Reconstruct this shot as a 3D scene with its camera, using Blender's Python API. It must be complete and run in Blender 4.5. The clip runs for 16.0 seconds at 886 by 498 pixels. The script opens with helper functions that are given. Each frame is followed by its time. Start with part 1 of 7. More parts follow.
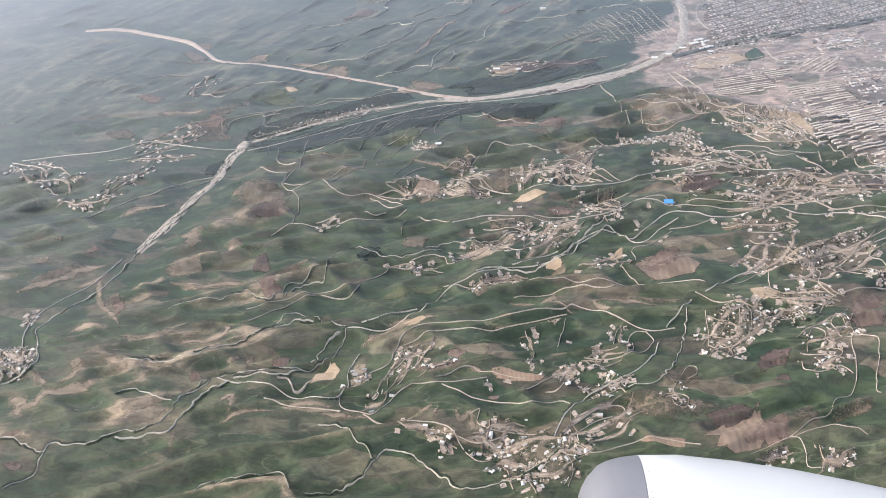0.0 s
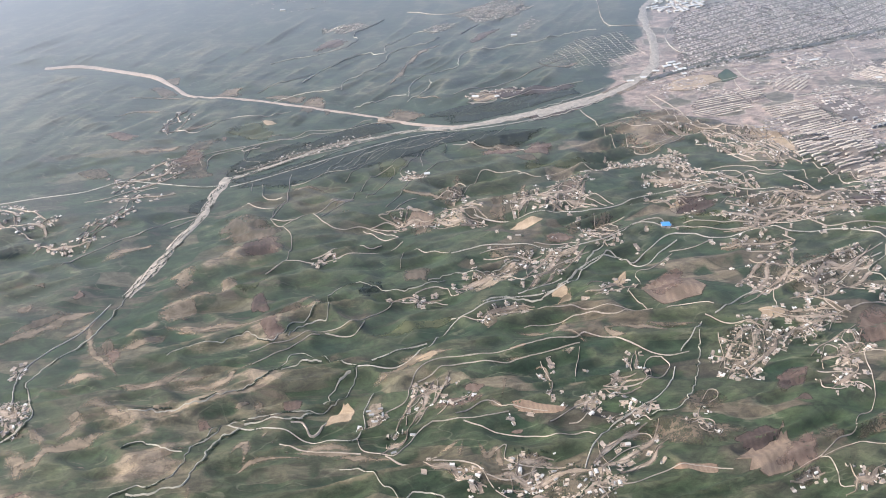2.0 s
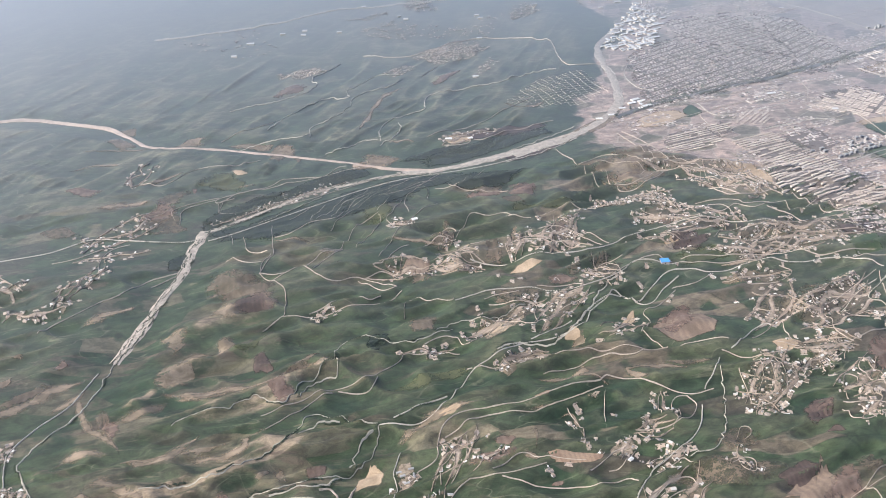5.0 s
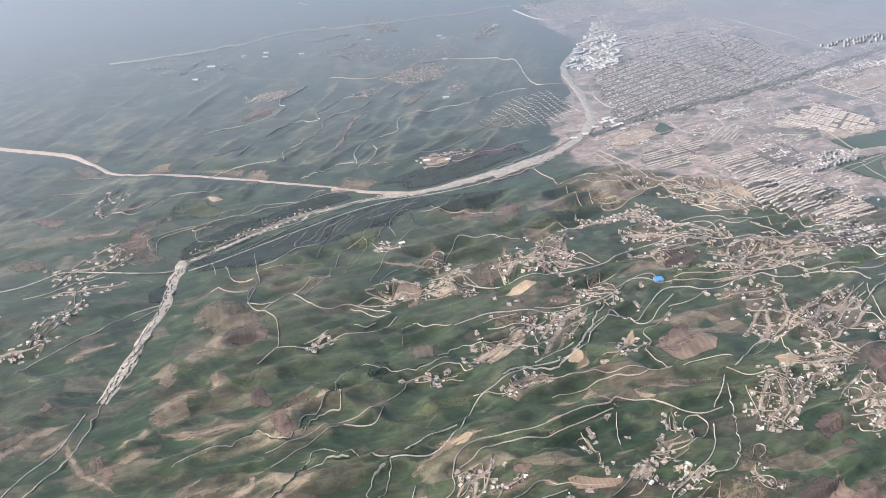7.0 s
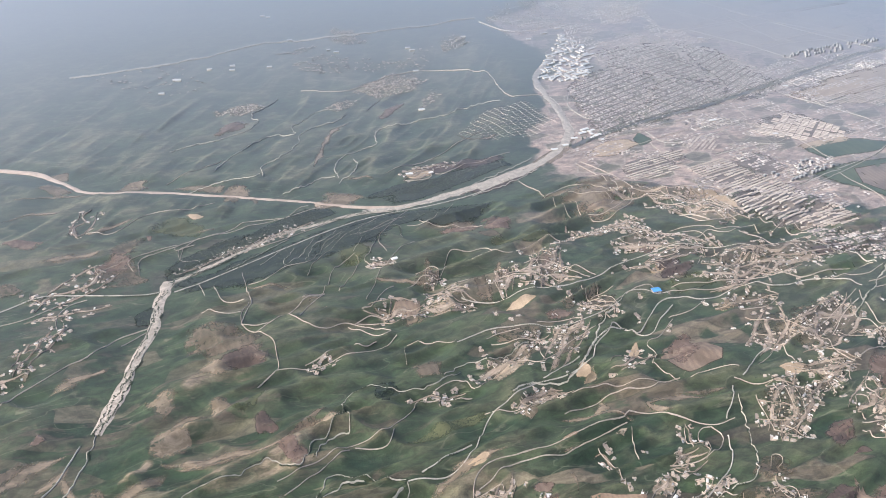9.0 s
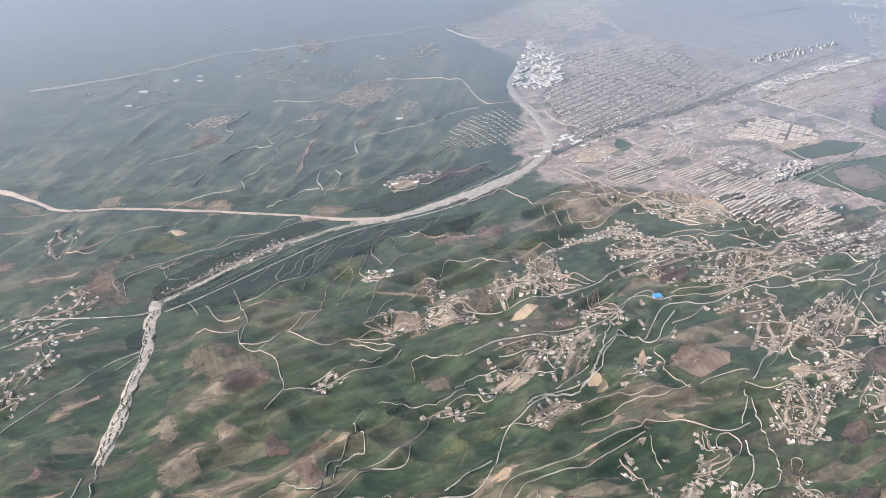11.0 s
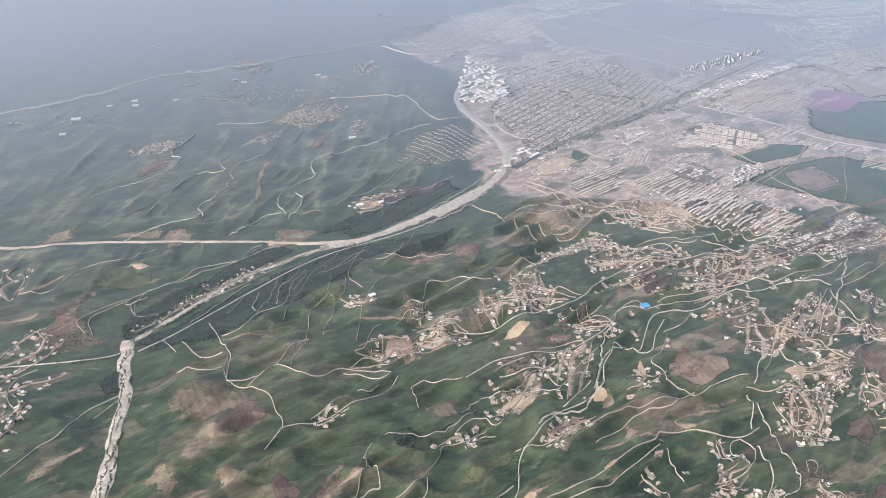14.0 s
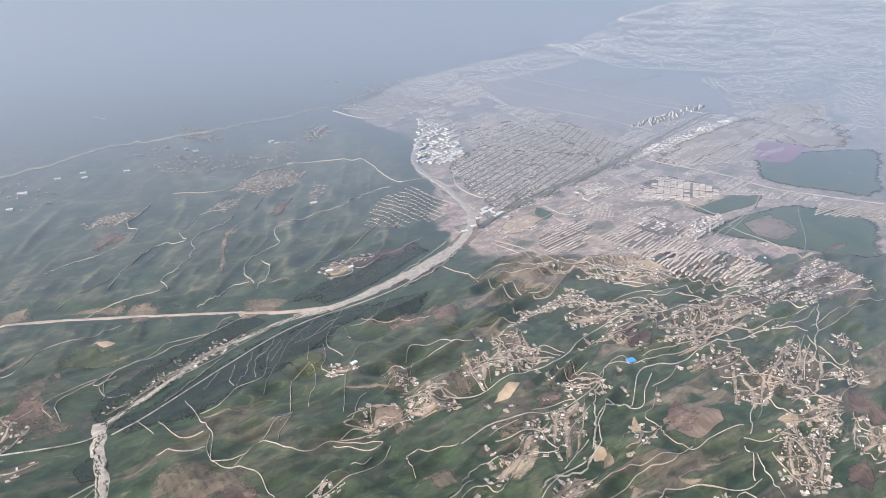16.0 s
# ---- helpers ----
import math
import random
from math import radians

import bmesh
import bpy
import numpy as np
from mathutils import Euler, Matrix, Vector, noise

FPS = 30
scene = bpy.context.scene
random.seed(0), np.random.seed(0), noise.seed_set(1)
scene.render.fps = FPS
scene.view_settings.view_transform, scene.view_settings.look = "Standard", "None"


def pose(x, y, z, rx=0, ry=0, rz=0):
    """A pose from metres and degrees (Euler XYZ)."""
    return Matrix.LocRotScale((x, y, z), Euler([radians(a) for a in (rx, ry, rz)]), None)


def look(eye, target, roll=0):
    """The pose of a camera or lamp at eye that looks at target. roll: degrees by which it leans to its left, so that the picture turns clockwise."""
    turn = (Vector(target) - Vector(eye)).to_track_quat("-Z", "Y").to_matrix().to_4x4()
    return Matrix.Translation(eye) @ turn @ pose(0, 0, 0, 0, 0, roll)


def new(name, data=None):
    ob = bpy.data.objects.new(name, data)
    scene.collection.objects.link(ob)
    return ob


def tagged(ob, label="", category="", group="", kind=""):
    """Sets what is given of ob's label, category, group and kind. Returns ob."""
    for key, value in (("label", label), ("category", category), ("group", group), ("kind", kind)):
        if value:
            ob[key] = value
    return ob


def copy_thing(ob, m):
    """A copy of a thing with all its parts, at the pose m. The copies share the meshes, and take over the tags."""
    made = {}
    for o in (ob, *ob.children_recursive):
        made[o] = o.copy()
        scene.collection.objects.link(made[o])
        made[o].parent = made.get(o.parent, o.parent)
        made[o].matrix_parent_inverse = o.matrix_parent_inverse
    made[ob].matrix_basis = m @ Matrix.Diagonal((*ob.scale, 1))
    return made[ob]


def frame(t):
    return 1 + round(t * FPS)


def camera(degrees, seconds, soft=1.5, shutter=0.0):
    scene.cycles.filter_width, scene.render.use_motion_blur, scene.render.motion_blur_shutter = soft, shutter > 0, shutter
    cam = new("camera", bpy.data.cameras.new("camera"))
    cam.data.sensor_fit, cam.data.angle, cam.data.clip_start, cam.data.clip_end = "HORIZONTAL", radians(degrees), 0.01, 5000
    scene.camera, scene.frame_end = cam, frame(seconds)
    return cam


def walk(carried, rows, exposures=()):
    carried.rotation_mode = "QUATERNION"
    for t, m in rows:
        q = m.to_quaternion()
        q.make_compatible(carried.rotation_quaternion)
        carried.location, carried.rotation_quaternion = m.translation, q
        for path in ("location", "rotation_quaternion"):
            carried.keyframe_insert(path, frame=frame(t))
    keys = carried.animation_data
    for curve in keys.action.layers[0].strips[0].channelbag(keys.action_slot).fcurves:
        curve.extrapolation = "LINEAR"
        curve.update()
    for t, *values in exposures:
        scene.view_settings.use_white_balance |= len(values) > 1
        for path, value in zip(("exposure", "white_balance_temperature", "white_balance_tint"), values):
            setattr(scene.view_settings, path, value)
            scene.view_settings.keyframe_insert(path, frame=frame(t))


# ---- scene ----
cam = camera(53.3, 16.0, soft=0.85)
PATH = [
    (0, (0.0, 0.0, 640.0), (-3.635, 80.598, 580.917), -3.69),
    (0.5, (-18.04, 4.71, 639.74), (-19.966, 85.667, 581.07), -3.50),
    (1, (-36.01, 9.82, 639.4), (-36.225, 91.153, 581.226), -3.36),
    (1.5, (-53.9, 15.32, 639.01), (-52.483, 97.054, 581.403), -3.29),
    (2, (-71.69, 21.21, 638.54), (-68.578, 103.29, 581.501), -3.18),
    (2.5, (-89.38, 27.47, 638.01), (-84.517, 109.782, 581.425), -2.96),
    (3, (-106.95, 34.09, 637.4), (-100.368, 116.561, 581.229), -2.81),
    (3.5, (-124.38, 41.05, 636.72), (-116.278, 123.809, 581.169), -2.80),
    (4, (-141.67, 48.35, 635.97), (-131.924, 131.414, 581.14), -2.57),
    (6.5, (-225.48, 89.48, 631.05), (-206.736, 172.512, 578.566), -1.08),
    (7, (-241.63, 98.55, 629.82), (-221.057, 181.438, 577.802), -0.80),
    (7.5, (-257.54, 107.87, 628.51), (-235.303, 190.532, 576.818), -0.54),
    (8, (-273.2, 117.43, 627.12), (-249.378, 199.797, 575.658), -0.28),
    (8.5, (-288.61, 127.23, 625.64), (-263.096, 209.262, 574.463), 0.18),
    (9, (-303.74, 137.24, 624.07), (-276.583, 218.877, 573.105), 0.40),
    (11.5, (-374.86, 190.17, 614.87), (-340.289, 269.599, 564.914), 1.27),
    (12, (-388.09, 201.25, 612.75), (-352.146, 280.136, 562.901), 1.45),
    (12.5, (-400.95, 212.46, 610.53), (-363.536, 290.788, 560.878), 1.55),
    (13, (-413.44, 223.81, 608.22), (-374.431, 301.559, 558.895), 1.63),
    (13.5, (-425.54, 235.26, 605.8), (-384.783, 312.358, 556.867), 1.64),
    (14, (-437.25, 246.81, 603.28), (-394.143, 323.028, 554.972), 1.71),
    (14.5, (-448.54, 258.46, 600.66), (-402.879, 333.957, 553.586), 1.73),
    (15, (-459.4, 270.18, 597.93), (-411.72, 345.571, 552.724), 1.54),
    (15.5, (-469.83, 281.98, 595.1), (-420.3, 357.263, 551.752), 1.47),
    (16, (-479.8, 293.82, 592.16), (-428.619, 368.861, 550.333), 1.54),
]
EXPOSURES = [(0, 0.38), (14, 0.38), (16, 0.33)]
walk(cam, [(t, look(eye, target, roll)) for t, eye, target, roll in PATH], EXPOSURES)

# ---- daylight: a hazy sky and a sun to the left ----
SUN_TURN, SUN_HEIGHT = radians(-95), radians(42)  # turn from +y towards +x, height over the horizon
world = bpy.data.worlds.new("sky")
scene.world = world
world.use_nodes = True
wn, wl = world.node_tree.nodes, world.node_tree.links
sky = wn.new("ShaderNodeTexSky")
sky.sky_type, sky.sun_disc = "NISHITA", False
sky.sun_elevation, sky.sun_rotation = SUN_HEIGHT, SUN_TURN
sky.air_density, sky.dust_density, sky.ozone_density, sky.altitude = 1.1, 5.0, 2.2, 300
wn["Background"].inputs[1].default_value = 0.15
wl.new(sky.outputs[0], wn["Background"].inputs[0])
sun = new("sun", bpy.data.lights.new("sun", "SUN"))
sun.data.energy, sun.data.angle, sun.data.color = 2.9, radians(0.6), (0.98, 0.955, 0.88)
toward = Vector((math.sin(SUN_TURN) * math.cos(SUN_HEIGHT), math.cos(SUN_TURN) * math.cos(SUN_HEIGHT), math.sin(SUN_HEIGHT)))
sun.matrix_world = look(toward * 3000, (0, 0, 0))

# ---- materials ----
# amount of haze painted onto surfaces as a gloss of the sky
HAZE_GLOSS = 0.307


class Nodes:
    """Short hand for building a node material."""

    def __init__(self, name):
        self.mat = bpy.data.materials.new(name)
        self.mat.use_nodes = True
        self.t = self.mat.node_tree
        self.t.nodes.clear()

    def add(self, kind, **given):
        n = self.t.nodes.new(kind)
        for key, value in given.items():
            if key == "op":
                n.operation = value
            elif key == "noise_type":
                n.noise_type = value
            elif key == "attribute":
                n.attribute_name = value
            elif key == "blend":
                n.blend_type = value
        return n

    def put(self, socket, value):
        if hasattr(value, "is_linked"):
            self.t.links.new(value, socket)
        else:
            socket.default_value = value

    def math(self, op, a, b=0.0, clamp=False):
        n = self.add("ShaderNodeMath", op=op)
        n.use_clamp = clamp
        self.put(n.inputs[0], a)
        self.put(n.inputs[1], b)
        return n.outputs[0]

    def mix(self, fac, a, b, blend="MIX"):
        n = self.add("ShaderNodeMixRGB", blend=blend)
        for s, v in zip(n.inputs, (fac, a, b)):
            self.put(s, (*v, 1) if isinstance(v, tuple) and len(v) == 3 else v)
        return n.outputs[0]

    def place(self, turn=0.0, scale=(1, 1, 1)):
        n = self.add("ShaderNodeMapping")
        self.put(n.inputs[0], self.add("ShaderNodeNewGeometry").outputs["Position"])
        n.inputs["Rotation"].default_value = (0, 0, turn)
        n.inputs["Scale"].default_value = scale
        return n.outputs[0]

    def noise(self, scale, detail=3.0, where=None, rough=0.55, warp=0.0):
        n = self.add("ShaderNodeTexNoise")
        self.put(n.inputs["Vector"], where or self.place())
        n.inputs["Scale"].default_value, n.inputs["Detail"].default_value, n.inputs["Roughness"].default_value = scale, detail, rough
        n.inputs["Distortion"].default_value = warp
        return n.outputs["Fac"]

    def parcels(self, scale, where, warp):
        """Four-sided plots: distance from the border, and a chance value for each."""
        bent = self.add("ShaderNodeVectorMath", op="ADD")
        noise = self.add("ShaderNodeTexNoise")
        noise.inputs["Scale"].default_value = 0.02
        self.put(noise.inputs["Vector"], where)
        amount = self.add("ShaderNodeVectorMath", op="SCALE")
        self.put(amount.inputs[0], noise.outputs["Color"])
        amount.inputs["Scale"].default_value = warp
        self.put(bent.inputs[0], where)
        self.put(bent.inputs[1], amount.outputs[0])
        flat = self.add("ShaderNodeVectorMath", op="MULTIPLY")
        self.put(flat.inputs[0], bent.outputs[0])
        flat.inputs[1].default_value = (1, 1, 0)
        found = []
        for feature in ("F1", "DISTANCE_TO_EDGE"):
            v = self.add("ShaderNodeTexVoronoi")
            v.voronoi_dimensions, v.feature = "2D", feature
            if feature == "F1":
                v.distance = "EUCLIDEAN"
            v.inputs["Scale"].default_value, v.inputs["Randomness"].default_value = scale, 0.75
            self.put(v.inputs["Vector"], flat.outputs[0])
            found.append(v)
        split = self.add("ShaderNodeSeparateColor")
        self.put(split.inputs[0], found[0].outputs["Color"])
        return found[1].outputs["Distance"], split.outputs[0]

    def ramp(self, v, a, b):
        n = self.add("ShaderNodeMapRange")
        n.interpolation_type = "SMOOTHSTEP"
        self.put(n.inputs[0], v)
        n.inputs[1].default_value, n.inputs[2].default_value = a, b
        return n.outputs[0]

    def attr(self, name):
        return self.add("ShaderNodeAttribute", attribute=name).outputs["Fac"]

    def finish(self, color, rough=0.9, bump=None, strength=0.3, distance=0.5, cover=None, metal=0.0, haze_gloss=True):
        """A surface of that colour, under a sky gloss that imitates haze and grows as it is seen at a lower angle;
        cover: where the surface is present.
        """
        p = self.add("ShaderNodeBsdfPrincipled")
        self.put(p.inputs["Base Color"], (*color, 1) if isinstance(color, tuple) and len(color) == 3 else color)
        p.inputs["Roughness"].default_value, p.inputs["Metallic"].default_value = rough, metal
        p.inputs["Specular IOR Level"].default_value = 0.15 if rough > 0.6 else 0.5
        if bump is not None:
            b = self.add("ShaderNodeBump")
            b.inputs["Strength"].default_value, b.inputs["Distance"].default_value = strength, distance
            self.put(b.inputs["Height"], bump)
            self.put(p.inputs["Normal"], b.outputs[0])
        shader = p.outputs[0]
        # painted haze: sky gloss mixed over the colour as the view gets lower
        if haze_gloss:
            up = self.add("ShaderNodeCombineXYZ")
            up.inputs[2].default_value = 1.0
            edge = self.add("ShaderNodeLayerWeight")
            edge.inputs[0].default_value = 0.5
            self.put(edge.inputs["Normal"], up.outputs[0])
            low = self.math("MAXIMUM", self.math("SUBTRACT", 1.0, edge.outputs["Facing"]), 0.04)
            amount = self.math("POWER", self.math("DIVIDE", HAZE_GLOSS, low), 3.3)
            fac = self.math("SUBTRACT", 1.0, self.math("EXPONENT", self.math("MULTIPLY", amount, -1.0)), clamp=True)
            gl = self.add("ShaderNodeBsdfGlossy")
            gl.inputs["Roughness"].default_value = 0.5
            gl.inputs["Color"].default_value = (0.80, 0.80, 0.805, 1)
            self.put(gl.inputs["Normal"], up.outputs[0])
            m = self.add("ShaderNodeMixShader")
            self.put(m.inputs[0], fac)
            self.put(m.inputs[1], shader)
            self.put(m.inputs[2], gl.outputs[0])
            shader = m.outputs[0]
        if cover is not None:
            m = self.add("ShaderNodeMixShader")
            self.put(m.inputs[0], cover)
            self.put(m.inputs[1], self.add("ShaderNodeBsdfTransparent").outputs[0])
            self.put(m.inputs[2], shader)
            shader = m.outputs[0]
        out = self.add("ShaderNodeOutputMaterial")
        self.put(out.inputs[0], shader)
        return self.mat


RIDGE_TURN = -0.22


def grass_material():
    n = Nodes("spring_grassland")
    along = n.place(RIDGE_TURN, (0.28, 1, 1))
    far_along = n.place(-0.95, (0.28, 1, 1))
    big = n.noise(0.006, 3)
    mid = n.noise(0.022, 5, along, 0.58, 1.0)
    mid2 = n.noise(0.024, 5, far_along, 0.6, 0.8)
    patch = n.noise(0.045, 6, along, 0.6, 1.4)
    fine = n.noise(0.2, 6, None, 0.65)
    tiny = n.noise(1.1, 4, None, 0.65)
    far = n.attr("distant")
    c = n.mix(n.ramp(mid, 0.38, 0.64), (0.022, 0.041, 0.021), (0.046, 0.067, 0.033))
    # paler far streaks put into the colour for ridge shading
    c = n.mix(n.math("MULTIPLY", n.ramp(mid2, 0.48, 0.68), n.math("ADD", 0.25, n.math("MULTIPLY", far, 0.4))), c, (0.050, 0.076, 0.038))
    c = n.mix(n.math("MULTIPLY", n.ramp(big, 0.5, 0.68), 0.25), c, (0.052, 0.070, 0.034))
    c = n.mix(n.math("MULTIPLY", n.ramp(patch, 0.56, 0.68), 0.42), c, (0.080, 0.076, 0.046))
    c = n.mix(n.math("MULTIPLY", n.ramp(fine, 0.52, 0.70), 0.4), c, (0.072, 0.070, 0.042))
    # pale crest grass, also coloured in for the shading of far ridges
    c = n.mix(n.math("MULTIPLY", n.attr("rise"), 0.62), c, (0.090, 0.096, 0.054))
    # pale crest streaks put into the colour for light on far ridges
    c = n.mix(n.math("MULTIPLY", n.attr("spine"), n.ramp(mid2, 0.36, 0.56)), c, (0.150, 0.142, 0.088))
    parcel, tint = n.parcels(0.04, along, 6.0)
    farm = n.math("MULTIPLY", n.attr("farm"), n.ramp(n.noise(0.018, 3), 0.42, 0.5))
    for low, wide, color, amount in ((0.0, 0.14, (0.150, 0.112, 0.084), 0.7), (0.17, 0.17, (0.050, 0.078, 0.036), 0.55), (0.34, 0.17, (0.010, 0.034, 0.015), 0.6), (0.52, 0.08, (0.25, 0.19, 0.14), 0.65), (0.62, 0.06, (0.09, 0.066, 0.055), 0.6)):
        here = n.math("MULTIPLY", n.math("GREATER_THAN", tint, low), n.math("LESS_THAN", tint, low + wide))
        c = n.mix(n.math("MULTIPLY", n.math("MULTIPLY", here, farm), amount), c, color)
    hedge = n.math("MULTIPLY", n.math("SUBTRACT", 1.0, n.ramp(parcel, 0.0, 0.05)), farm)
    c = n.mix(n.math("MULTIPLY", hedge, 0.45), c, (0.012, 0.026, 0.013))
    bare = n.attr("bare")
    rough_bare = n.math("ADD", n.math("ADD", bare, n.math("MULTIPLY", n.math("SUBTRACT", fine, 0.5), 0.5)), n.math("MULTIPLY", n.math("SUBTRACT", patch, 0.5), 0.8))
    c = n.mix(n.math("MULTIPLY", n.ramp(rough_bare, 0.22, 0.46), 0.7), c, (0.140, 0.118, 0.076))
    c = n.mix(n.math("MULTIPLY", n.ramp(rough_bare, 0.48, 0.74), 0.85), c, (0.31, 0.24, 0.175))
    red = n.ramp(n.noise(0.03, 6, along, 0.62, 1.5), 0.58, 0.64)
    c = n.mix(n.math("MULTIPLY", n.math("MULTIPLY", red, n.attr("reddish")), 0.5), c, (0.125, 0.088, 0.072))
    pale = n.ramp(n.noise(0.055, 5, along, 0.6, 1.2), 0.63, 0.69)
    c = n.mix(n.math("MULTIPLY", n.math("MULTIPLY", pale, n.attr("reddish")), 0.4), c, (0.25, 0.20, 0.145))
    for where, scale, gate_scale, low in ((along, 0.03, 0.011, 0.50), (far_along, 0.03, 0.009, 0.5)):
        trail = n.math("ABSOLUTE", n.math("SUBTRACT", n.noise(scale, 2.0, where, 0.45, 0.4), 0.5))
        trail = n.math("SUBTRACT", 1.0, n.ramp(trail, 0.002, 0.009))
        c = n.mix(n.math("MULTIPLY", n.math("MULTIPLY", trail, n.ramp(n.noise(gate_scale, 3), low, low + 0.08)), 0.28), c, (0.26, 0.24, 0.17))
    dust = n.mix(n.ramp(n.noise(0.03, 5, None, 0.6, 1.0), 0.38, 0.62), (0.25, 0.185, 0.155), (0.43, 0.32, 0.27))
    dust = n.mix(n.math("MULTIPLY", n.ramp(n.noise(0.014, 4, None, 0.6, 1.0), 0.52, 0.62), 0.6), dust, (0.105, 0.105, 0.062))
    street, plot = n.parcels(0.035, n.place(0.3, (0.7, 1, 1)), 4.0)
    dust = n.mix(n.math("MULTIPLY", n.ramp(plot, 0.55, 0.6), 0.45), dust, (0.36, 0.275, 0.24))
    dust = n.mix(n.math("MULTIPLY", n.math("LESS_THAN", plot, 0.24), 0.6), dust, (0.075, 0.088, 0.048))
    dust = n.mix(n.math("MULTIPLY", n.math("SUBTRACT", 1.0, n.ramp(street, 0.02, 0.06)), 0.5), dust, (0.44, 0.38, 0.33))
    town = n.math("ADD", n.attr("town"), n.math("MULTIPLY", n.math("SUBTRACT", fine, 0.5), 0.6))
    c = n.mix(n.ramp(town, 0.25, 0.75), c, dust)
    c = n.mix(0.6, c, n.mix(tiny, (0.1, 0.1, 0.1), (0.9, 0.9, 0.9)), "OVERLAY")
    mottle = n.noise(0.085, 7, n.place(RIDGE_TURN, (0.55, 1, 1)), 0.72, 0.6)
    c = n.mix(0.75, c, n.mix(n.ramp(mottle, 0.34, 0.66), (0.22, 0.22, 0.22), (0.80, 0.80, 0.78)), "OVERLAY")
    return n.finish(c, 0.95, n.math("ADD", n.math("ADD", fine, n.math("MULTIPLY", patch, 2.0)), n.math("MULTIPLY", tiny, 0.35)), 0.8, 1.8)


def ground_cover(name, a, b, scale=0.08, stripes=0.0, turn=RIDGE_TURN, soft=0.35, spots=None, solid=False):
    """Bare or tilled ground; soft: how far its border is worn into the grass."""
    n = Nodes(name)
    v = n.noise(scale, 6, None, 0.65, 0.8)
    c = n.mix(n.ramp(v, 0.38, 0.62), a, b)
    fine = n.noise(0.8, 5, None, 0.65)
    if stripes:
        w = n.add("ShaderNodeTexWave")
        n.put(w.inputs["Vector"], n.place(turn, (1, 0.05, 1)))
        w.inputs["Scale"].default_value, w.inputs["Distortion"].default_value, w.inputs["Detail"].default_value = stripes / 5, 1.5, 2.0
        c = n.mix(n.math("MULTIPLY", w.outputs["Fac"], 0.3), c, tuple(x * 0.55 for x in a))
    if spots:
        c = n.mix(n.math("MULTIPLY", n.ramp(n.noise(0.3, 3), 0.52, 0.62), 0.8), c, spots)
    c = n.mix(0.6, c, n.mix(fine, (0.12, 0.12, 0.12), (0.88, 0.88, 0.88)), "OVERLAY")
    cover = None
    if soft and solid:
        worn = n.math("ADD", n.attr("border"), n.math("MULTIPLY", n.math("SUBTRACT", n.math("ADD", n.noise(0.07, 4, None, 0.6, 1.0), n.math("MULTIPLY", n.noise(0.35, 6, None, 0.65), 0.6)), 0.8), 2.6 * soft))
        cover = n.math("SUBTRACT", 1.0, n.ramp(worn, 0.88, 0.97))
    elif soft:
        worn = n.math("ADD", n.attr("border"), n.math("MULTIPLY", n.math("SUBTRACT", n.math("ADD", n.noise(0.07, 4, None, 0.6, 1.0), n.math("MULTIPLY", n.noise(0.35, 6, None, 0.65), 0.6)), 0.8), 2.6 * soft))
        worn = n.math("ADD", worn, n.math("MULTIPLY", n.math("SUBTRACT", n.noise(0.022, 4, n.place(RIDGE_TURN, (0.5, 1, 1)), 0.6, 1.2), 0.5), 4.0 * soft))
        cover = n.math("MULTIPLY", n.math("SUBTRACT", 1.0, n.ramp(worn, 0.9 - 0.7 * min(soft, 0.5), 0.97)), 1.0 - 0.35 * min(1.0, soft / 0.4))
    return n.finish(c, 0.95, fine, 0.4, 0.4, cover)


def crest_earth(name, a, b, most=0.8):
    """Bare earth that thins out into the grass on both sides."""
    n = Nodes(name)
    along = n.place(RIDGE_TURN, (0.4, 1, 1))
    v = n.noise(0.07, 6, along, 0.65, 0.8)
    c = n.mix(n.ramp(v, 0.38, 0.62), a, b)
    fine = n.noise(0.5, 5, None, 0.65)
    c = n.mix(0.5, c, n.mix(fine, (0.15, 0.15, 0.15), (0.85, 0.85, 0.85)), "OVERLAY")
    inner = n.math("SUBTRACT", 1.0, n.attr("border"))
    ragged = n.math("ADD", inner, n.math("MULTIPLY", n.math("SUBTRACT", n.math("ADD", n.noise(0.05, 5, along, 0.62, 1.0), n.math("MULTIPLY", n.noise(0.25, 5, None, 0.65), 0.5)), 0.75), 1.5))
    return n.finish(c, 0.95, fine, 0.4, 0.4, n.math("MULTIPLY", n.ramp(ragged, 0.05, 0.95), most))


def plain(name, a, b, rough=0.85, scale=0.5, random_amount=0.0, per="island", metal=0.0):
    n = Nodes(name)
    v = n.noise(scale, 4)
    c = n.mix(v, a, b)
    if random_amount:
        r = n.add("ShaderNodeNewGeometry").outputs["Random Per Island"] if per == "island" else n.add("ShaderNodeObjectInfo").outputs["Random"]
        c = n.mix(random_amount, c, n.mix(r, (0.12, 0.12, 0.12), (0.92, 0.92, 0.92)), "OVERLAY")
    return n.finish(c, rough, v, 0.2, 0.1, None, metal)


